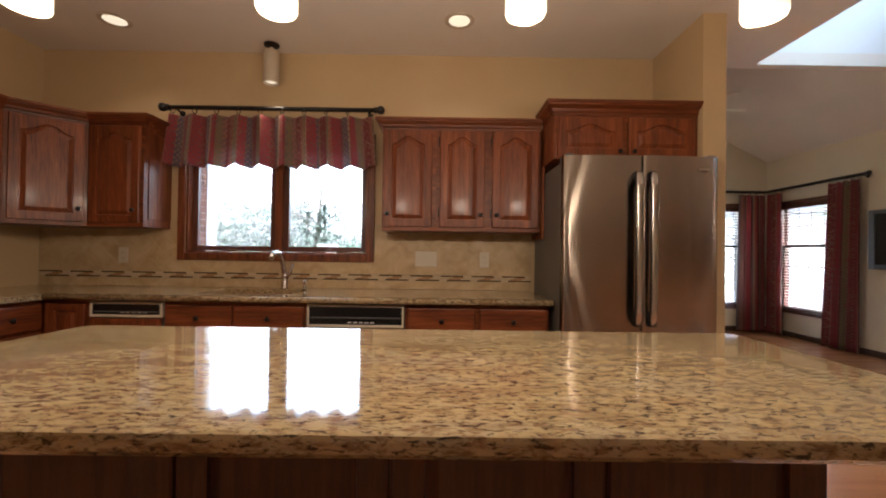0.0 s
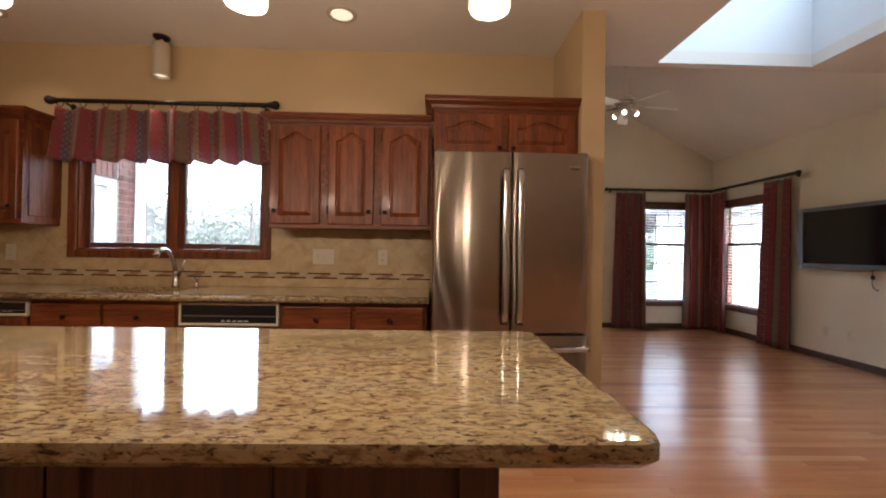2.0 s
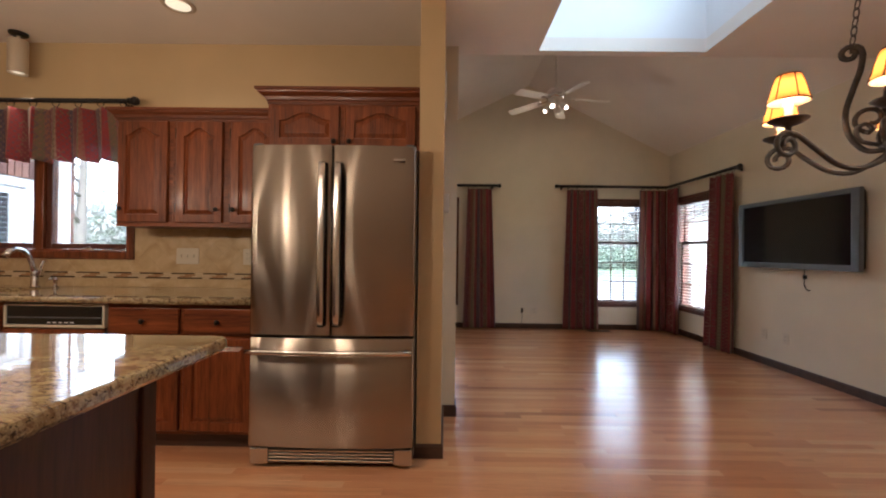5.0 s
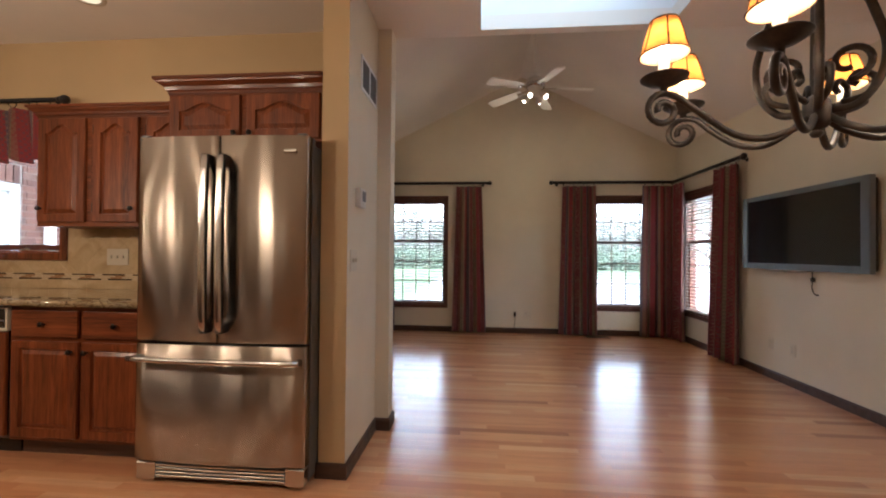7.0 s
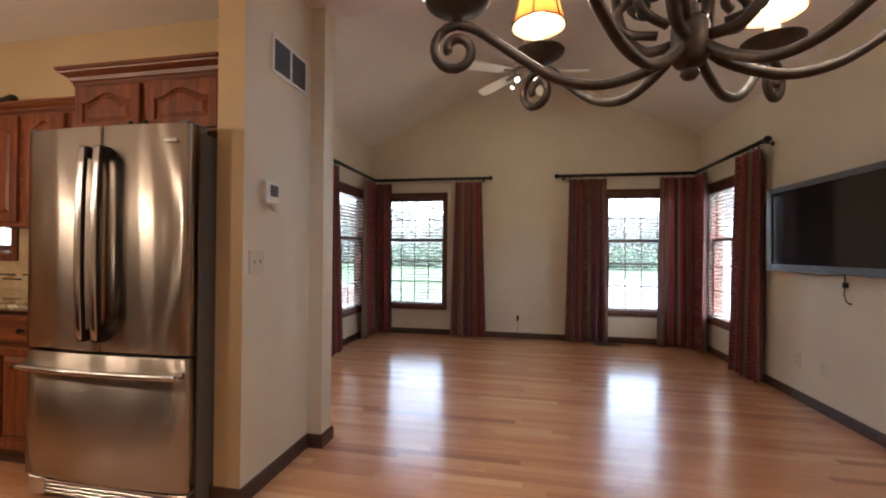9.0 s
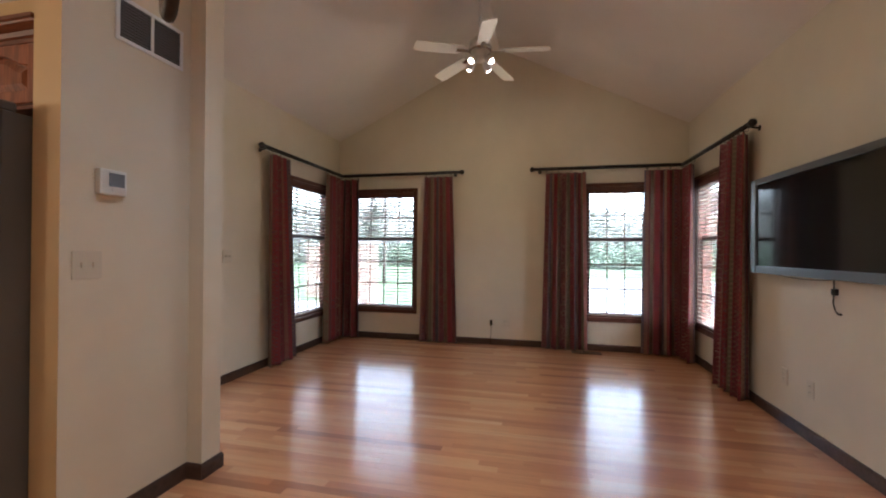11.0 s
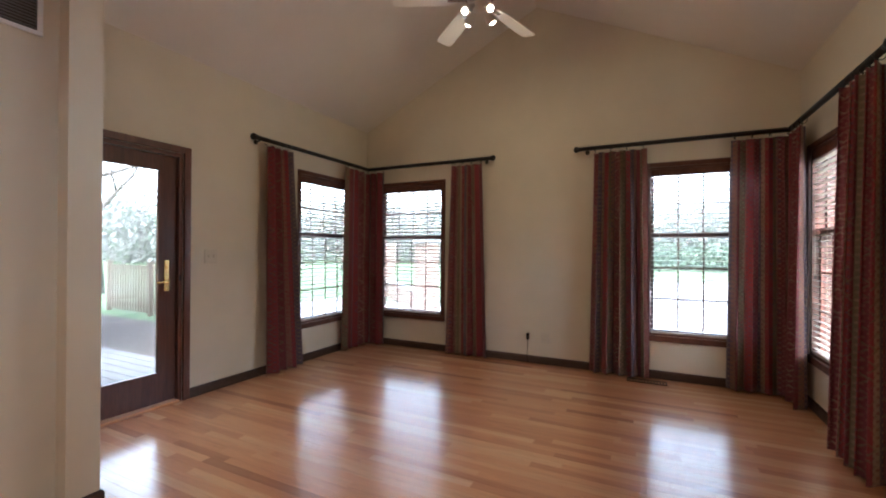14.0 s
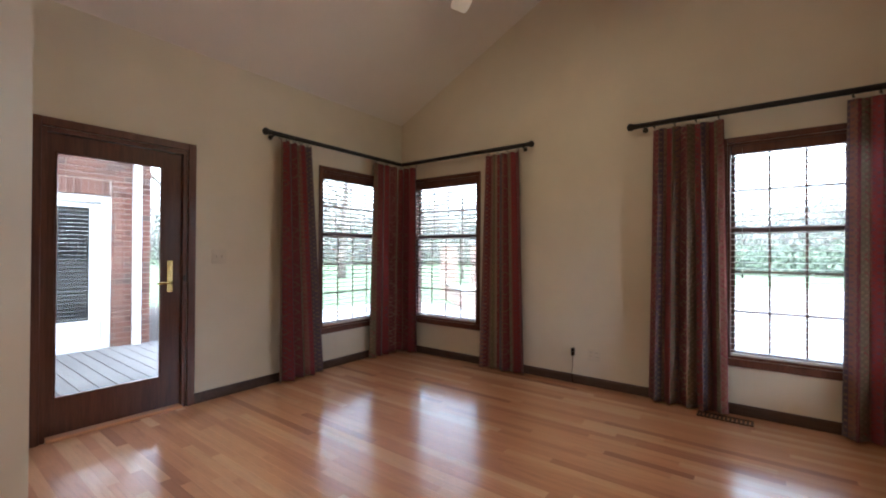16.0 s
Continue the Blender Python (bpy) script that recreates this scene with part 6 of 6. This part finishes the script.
for i in range(28):
    z = 0.27 + i * 0.054
    part("blind_slat", boxes((WX - 0.0995, WX - 0.096, DY0 + 0.225, DY1 - 0.225, z, z + 0.0035)), white_paint, slab)
ds = part("downspout", box(bmesh.new(), WX + 0.003, WX + 0.075, 5.56, 5.66, GZ + 0.1, WZ1 - 0.01, 0.008), white_paint, wing, "white downspout")

# brick piers and the low wall between them
pier_brick, nt, p = shader("tan_brick", 0.9)
g = nt.nodes.new("ShaderNodeNewGeometry")
nt.links.new(_ramp(nt, g.outputs["Random Per Island"], [(0.0, (0.16, 0.105, 0.085)), (0.3, (0.25, 0.16, 0.125)), (0.6, (0.31, 0.215, 0.165)), (1.0, (0.36, 0.28, 0.225))]), p.inputs["Base Color"])
pier = thing("brick_pier", "square brick pier with a stone cap beside the patio", "pier", pose(-0.06, 11.6, GZ, 0, 0, -20))
part("core", boxes((-0.19, 0.19, -0.19, 0.19, 0.0, 1.72)), mortar_mat, pier)
part("cap", box(bmesh.new(), -0.25, 0.25, -0.25, 0.25, 1.72, 1.80, 0.01), concrete_mat, pier)
bb = bmesh.new()
for k in range(22):
    z = 0.004 + k * 0.0775
    for s in (-1, 1):
        for o in ((-0.2, -0.003), (0.003, 0.2)):
            o = o if k % 2 else (o[0] * 0.999, o[1] * 0.999)
            box(bb, o[0], o[1], min(s * 0.19, s * 0.205), max(s * 0.19, s * 0.205), z, z + 0.067)
            box(bb, min(s * 0.19, s * 0.205), max(s * 0.19, s * 0.205), o[0] * 0.94, o[1] * 0.94, z, z + 0.067)
tagged(part("bricks", bb, pier_brick, pier), kind="stuff")
copy_thing(pier, pose(-3.3, 14.7, GZ, 0, 0, -20))
lw = thing("garden_wall", "low brick garden wall between two piers", "wall", pose(-1.68, 13.15, GZ, 0, 0, -44))
part("core", boxes((-1.98, 1.98, -0.1, 0.1, 0.0, 0.48)), mortar_mat, lw)
part("cap", box(bmesh.new(), -1.99, 1.99, -0.15, 0.15, 0.48, 0.54, 0.01), concrete_mat, lw)
bb = bmesh.new()
for k in range(6):
    x = -1.98 - (0.1 if k % 2 else 0)
    while x < 1.98:
        a, b = max(x, -1.98), min(x + 0.2, 1.98)
        if b - a > 0.03:
            box(bb, a, b, -0.112, -0.1, 0.004 + k * 0.0785, 0.072 + k * 0.0785)
        x += 0.21
tagged(part("bricks", bb, pier_brick, lw), kind="stuff")

# wooden fence at the end of the mulch bed
fn = thing("wooden_fence", "weathered wooden picket fence at the lawn's edge", "fence", pose(-7.43, 8.45, GZ, 0, 0, -2))
for x in (0.0, 1.9, 3.0):
    part("post", box(bmesh.new(), x - 0.05, x + 0.05, -0.05, 0.05, 0.0, 1.22, 0.01), fence_mat, fn)
    part("post_cap", box(bmesh.new(), x - 0.068, x + 0.068, -0.068, 0.068, 1.2205, 1.25, 0.012), fence_mat, fn)
for z in (0.16, 1.06):
    part("rail", box(bmesh.new(), 0.05, 2.95, 0.0, 0.04, z, z + 0.09, 0.004), fence_mat, fn)
for i in range(24):
    part("picket", box(bmesh.new(), 0.075 + i * 0.119, 0.140 + i * 0.119, -0.022, -0.0005, 0.06, 1.16, 0.004), fence_mat, fn)
# garden bench
bn = thing("garden_bench", "weathered wooden bench beyond the deck", "bench", pose(-4.6, 8.9, GZ, 0, 0, 20))
for x in (0.0, 1.1):
    part("leg", box(bmesh.new(), x, x + 0.09, 0.03, 0.33, 0, 0.40, 0.006), fence_mat, bn)
for i in range(3):
    part("seat_board", box(bmesh.new(), -0.1, 1.29, 0.0 + i * 0.125, 0.115 + i * 0.125, 0.40, 0.44, 0.005), fence_mat, bn)

# trees
bark_mat = ground_mat("bark", [(0.3, (0.06, 0.048, 0.04)), (0.7, (0.15, 0.125, 0.105))], 4, 40, 0.95, 0.8)
twig_mat = ground_mat("twigs", [(0.3, (0.10, 0.08, 0.07)), (0.7, (0.17, 0.14, 0.12))], 4, 40)


def leafy(name, stops):
    m, nt, p = shader(name, 0.8)
    g = nt.nodes.new("ShaderNodeNewGeometry")
    nt.links.new(_ramp(nt, g.outputs["Random Per Island"], stops), p.inputs["Base Color"])
    return m


pine_mat = leafy("evergreen_needles", [(0.0, (0.07, 0.095, 0.065)), (0.5, (0.095, 0.125, 0.08)), (1.0, (0.12, 0.15, 0.10))])
# Woods colours are paled to carry the distance haze.
woods_mat = leafy("far_woods", [(0.0, (0.19, 0.175, 0.16)), (0.4, (0.24, 0.22, 0.205)), (0.75, (0.185, 0.20, 0.155)), (1.0, (0.15, 0.175, 0.12))])


def bare_tree(m, height, seed, thick=0.22, label="bare spring tree with spreading limbs"):
    rnd = random.Random(seed)
    c = thing("tree", label, "tree", m)
    trunk, limbs = bmesh.new(), bmesh.new()

    def grow(p, d, length, r, level):
        pts, rad = [p], [r]
        steps = 5 if level == 0 else 4
        for i in range(steps):
            d = (d + Vector((rnd.uniform(-1, 1), rnd.uniform(-1, 1), rnd.uniform(-0.4, 0.6))) * (0.07 if level == 0 else 0.22)).normalized()
            p = p + d * length / steps
            pts.append(p)
            rad.append(r * (1 - (0.5 if level == 0 else 0.72) * (i + 1) / steps))
        tube(trunk if level == 0 else limbs, pts, rad, 8 if level == 0 else (5 if level < 3 else 3))
        if level >= 4:
            return
        kids = (7, 5, 5, 4)[level]
        for k in range(kids):
            t = 0.35 + 0.62 * (k + rnd.random()) / kids if level else 0.30 + 0.68 * (k + rnd.random() * 0.8) / kids
            f = t * steps
            i = min(int(f), steps - 1)
            q = pts[i].lerp(pts[i + 1], f - i)
            side = Vector((rnd.uniform(-1, 1), rnd.uniform(-1, 1), rnd.uniform(0.05, 0.7))).normalized()
            nd = (d * 0.35 + side).normalized()
            grow(q, nd, length * rnd.uniform(0.42, 0.62) * (1.0 if level else 0.85), max(0.006, rad[i] * rnd.uniform(0.38, 0.55)), level + 1)

    grow(Vector((0, 0, 0)), Vector((0.02, 0.01, 1)), height * 0.72, thick, 0)
    part("trunk", trunk, bark_mat, c, "", True)
    part("crown", limbs, twig_mat, c, "bare twigs and limbs", True)
    return c


def evergreen(m, height, width, seed):
    rnd = random.Random(seed)
    c = thing("evergreen_tree", "dark green evergreen tree with ragged boughs", "tree", m)
    part("trunk", tube(bmesh.new(), [(0, 0, 0), (0.03, 0, height * 0.5), (0, 0.02, height * 0.95)], [0.16, 0.10, 0.02], 8), bark_mat, c)
    bm = bmesh.new()
    for _ in range(2600):
        t = rnd.random() ** 0.75
        z = height * (0.06 + 0.94 * t)
        rr = width * (1 - t) ** 0.8 * (0.55 + 0.45 * math.sin(t * 38 + rnd.uniform(-0.6, 0.6))) * math.sqrt(rnd.uniform(0.25, 1.0)) + 0.04
        a = rnd.uniform(0, 2 * math.pi)
        p = Vector((rr * math.cos(a), rr * math.sin(a), z - 0.25 * rr))
        d = Vector((math.cos(a) + rnd.uniform(-0.5, 0.5), math.sin(a) + rnd.uniform(-0.5, 0.5), rnd.uniform(-0.5, 0.3))).normalized() * rnd.uniform(0.12, 0.30)
        s = d.cross(Vector((0, 0, 1))).normalized() * rnd.uniform(0.03, 0.07)
        bm.faces.new([bm.verts.new(q) for q in (p - s, p + d * 0.5 - s * 0.7, p + d, p + d * 0.5 + s * 0.7, p + s)])
    part("boughs", bm, pine_mat, c)
    return c


t1 = bare_tree(pose(-11.9, 10.15, GZ), 9.5, 4, 0.24)
copy_thing(t1, pose(-9.5, 33.5, GZ, 0, 0, 130))
copy_thing(t1, pose(-14.0, 19.0, GZ, 0, 0, 230))
t2 = bare_tree(pose(-8.4, 23.0, GZ, 0, 0, 40), 6.5, 11, 0.11, "small bare tree on the lawn")
copy_thing(t2, pose(-15.5, 27.0, GZ, 0, 0, 200))
copy_thing(t2, pose(-3.2, 21.0, GZ, 0, 0, 300))
copy_thing(t2, pose(9.2, 12.5, GZ, 0, 0, 80))
t3 = evergreen(pose(-8.6, 33.0, GZ), 5.2, 2.4, 5)
copy_thing(t3, pose(-17.5, 18.8, GZ, 0, 0, 100))
copy_thing(t3, pose(-11.5, 38.0, GZ, 0, 0, 190))

woods = bmesh.new()
rnd = random.Random(77)
for _ in range(680):
    a = radians(rnd.uniform(20, 190))
    d = rnd.uniform(46, 95)
    cx, cy = 3 + d * math.cos(a), 3 + d * math.sin(a)
    h, w = rnd.uniform(3.5, 9.0 if a > 1.75 else 7.5) * d / 60, rnd.uniform(2.0, 4.5)
    for _ in range(240):
        p = Vector((cx + rnd.gauss(0, w * 0.45), cy + rnd.gauss(0, w * 0.45), GZ + h * rnd.random() ** 0.8))
        r = rnd.uniform(0.10, 0.36)
        n = Vector((rnd.gauss(0, 1), rnd.gauss(0, 1), rnd.gauss(0, 1))).normalized()
        u = n.orthogonal().normalized() * r
        v = n.cross(u).normalized() * r * 0.6
        woods.faces.new([woods.verts.new(q) for q in (p - u, p - v, p + u * 0.9, p + v * 1.1)])
_wn = woods_mat.node_tree
_thin = _wn.nodes.new("ShaderNodeBsdfTranslucent")
_wn.links.new(_wn.nodes["Color Ramp"].outputs["Color"], _thin.inputs["Color"])
_half = _wn.nodes.new("ShaderNodeMixShader")
_half.inputs[0].default_value = 0.5
_wn.links.new(_wn.nodes["Principled BSDF"].outputs[0], _half.inputs[1])
_wn.links.new(_thin.outputs[0], _half.inputs[2])
_wn.links.new(_half.outputs[0], _wn.nodes["Material Output"].inputs["Surface"])
tagged(part("far_trees", woods, woods_mat), "line of bare and green trees beyond the lawn, haze put into their colour", "trees", "", "stuff")
hedge = bmesh.new()
for _ in range(160):
    cx, cy = rnd.uniform(-12, 30), rnd.uniform(41, 45)
    for _ in range(130):
        p = Vector((cx + rnd.gauss(0, 0.8), cy + rnd.gauss(0, 0.6), GZ + abs(rnd.gauss(0.9, 0.6))))
        r = rnd.uniform(0.08, 0.20)
        n = Vector((rnd.gauss(0, 1), rnd.gauss(0, 1), rnd.gauss(0, 1))).normalized()
        u = n.orthogonal().normalized() * r
        v = n.cross(u).normalized() * r * 0.6
        hedge.faces.new([hedge.verts.new(q) for q in (p - u, p - v, p + u * 0.9, p + v * 1.1)])
tagged(part("hedge", hedge, pine_mat), "green hedge of shrubs beyond the lawn", "hedge", "", "stuff")

# neighbouring house seen across the drive
nb = thing("neighbour_house", "low pale-sided house with a grey roof across the drive", "house", pose(17.0, 17.0, GZ, 0, 0, 62))
bm = wall(bmesh.new(), "y", 0.0, 0.2, -6, 6, 0, 2.9, [(-4.6, -3.2, 0.9, 2.2), (-1.4, 0.0, 0.9, 2.2), (2.0, 3.0, 0.0, 2.1)])
part("wall", bm, white_paint, nb)
part("wall", boxes((-6, -5.8, 0.2, 6, 0, 2.9)), white_paint, nb)
part("wall", boxes((5.8, 6, 0.2, 6, 0, 2.9)), white_paint, nb)
part("wall", boxes((-5.8, 5.8, 5.8, 6, 0, 2.9)), white_paint, nb)
bm = bmesh.new()
V = [bm.verts.new(p) for p in ((-6.5, -0.5, 2.9), (6.5, -0.5, 2.9), (6.5, 6.5, 2.9), (-6.5, 6.5, 2.9), (-4.5, 3, 5.0), (4.5, 3, 5.0))]
for f in ((0, 1, 5, 4), (1, 2, 5), (2, 3, 4, 5), (3, 0, 4), (3, 2, 1, 0)):
    bm.faces.new([V[i] for i in f])
part("roof", bm, roof_mat, nb)
for a, b in ((-4.6, -3.2), (-1.4, 0.0)):
    wn = part("window", boxes((a, b, 0.06, 0.10, 0.9, 1.0), (a, b, 0.06, 0.10, 2.1, 2.2), (a, a + 0.08, 0.06, 0.10, 1.0, 2.1), (b - 0.08, b, 0.06, 0.10, 1.0, 2.1), ((a + b) / 2 - 0.03, (a + b) / 2 + 0.03, 0.06, 0.10, 1.0, 2.1)), white_paint, nb)
    part("pane", boxes((a + 0.08, b - 0.08, 0.08, 0.085, 1.0, 2.1)), screen_glass, wn)
part("door", boxes((2.0, 3.0, 0.08, 0.13, 0.0, 2.1)), window_wood, nb)

# ---- bricks of the wing ----
wing = bpy.data.objects["house_wing"]
BL, BH, BJ = 0.203, 0.066, 0.0105
proto = box(bmesh.new(), WX - 0.012, WX, 0.0, BL, 0.0, BH, 0.002)
brick_mesh = mesh_of("brick", proto, brick_mat)
half = box(bmesh.new(), WX - 0.012, WX, 0.0, BL / 2 - BJ / 2, 0.0, BH, 0.002)
half_mesh = mesh_of("brick_half", half, brick_mat)
soldier = mesh_of("brick_soldier", box(bmesh.new(), WX - 0.012, WX + 0.001, 0.0, BH, 0.0, BL, 0.002), brick_mat)


def lay(mesh, y, z):
    o = new("brick", mesh)
    o.parent = wing
    o.location = (0, y, z)


rest = bmesh.new()
count = 0
k, z = 0, GZ + 0.004
while z < WZ1 - BH:
    y = WY1 - 0.012 - BL if k % 2 == 0 else WY1 - 0.012 - BL / 2 + BJ / 2
    while y > JY - BL:
        w = BL if not (k % 2 and y > WY1 - 0.13) else BL / 2 - BJ / 2
        a, b = max(y, JY + 0.006), y + w
        over = DZ1 <= z + BH * 0.5 < DZ1 + BL + BJ
        block = (DZ - 0.02 < z + BH / 2 < DZ1) or over
        spans = [(a, b)] if not block else [(a, min(b, DY0 - 0.004)), (max(a, DY1 + 0.004), b)]
        for s0, s1 in spans:
            if s1 - s0 < 0.02:
                continue
            whole = abs(s1 - s0 - BL) < 1e-4
            if whole and count < 285 and z > 0.0 and z < 2.75:
                lay(brick_mesh, s0, z)
                count += 1
            else:
                box(rest, WX - 0.012, WX, s0, s1, z, z + BH)
        y -= BL + BJ
    k += 1
    z += BH + BJ
y = DY0 + 0.004
while y + BH < DY1:
    lay(soldier, y, DZ1 + 0.004)
    y += BH + BJ
tagged(part("bricks", rest, brick_rest, wing), kind="stuff")

# ---- floor strips ----
def strip_mesh(bm, a, b, y):
    e = 0.0004
    lo = [bm.verts.new(p) for p in ((a, y, -0.014), (b, y, -0.014), (b, y + PW, -0.014), (a, y + PW, -0.014))]
    mid = [bm.verts.new(p) for p in ((a, y, -e), (b, y, -e), (b, y + PW, -e), (a, y + PW, -e))]
    top = [bm.verts.new(p) for p in ((a + e, y + e, 0), (b - e, y + e, 0), (b - e, y + PW - e, 0), (a + e, y + PW - e, 0))]
    for q, s in ((lo, mid), (mid, top)):
        for i in range(4):
            bm.faces.new((q[i], q[(i + 1) % 4], s[(i + 1) % 4], s[i]))
    bm.faces.new(top)


floor_ob = bpy.data.objects["floor"]
rows = [BACK + PW * i for i in range(int((F - BACK) / PW) + 1)]
runs = strips([y for y in rows if y + PW < JY], KL, R, 1.0, 3) + strips([y for y in rows if y + PW >= JY], L, R, 1.0, 4)
near = [s for s in runs if 2.5 < s[2] < 6.2 and s[0] > 2.2 and s[1] <= R][:300]
chosen = set(near)
rest = bmesh.new()
for s in runs:
    if s in chosen:
        b = bmesh.new()
        strip_mesh(b, *s)
        part("floor_strip", b, floor_oak, floor_ob)
    else:
        strip_mesh(rest, *s)
tagged(part("floor_strips", rest, floor_oak_rest, floor_ob), kind="stuff")
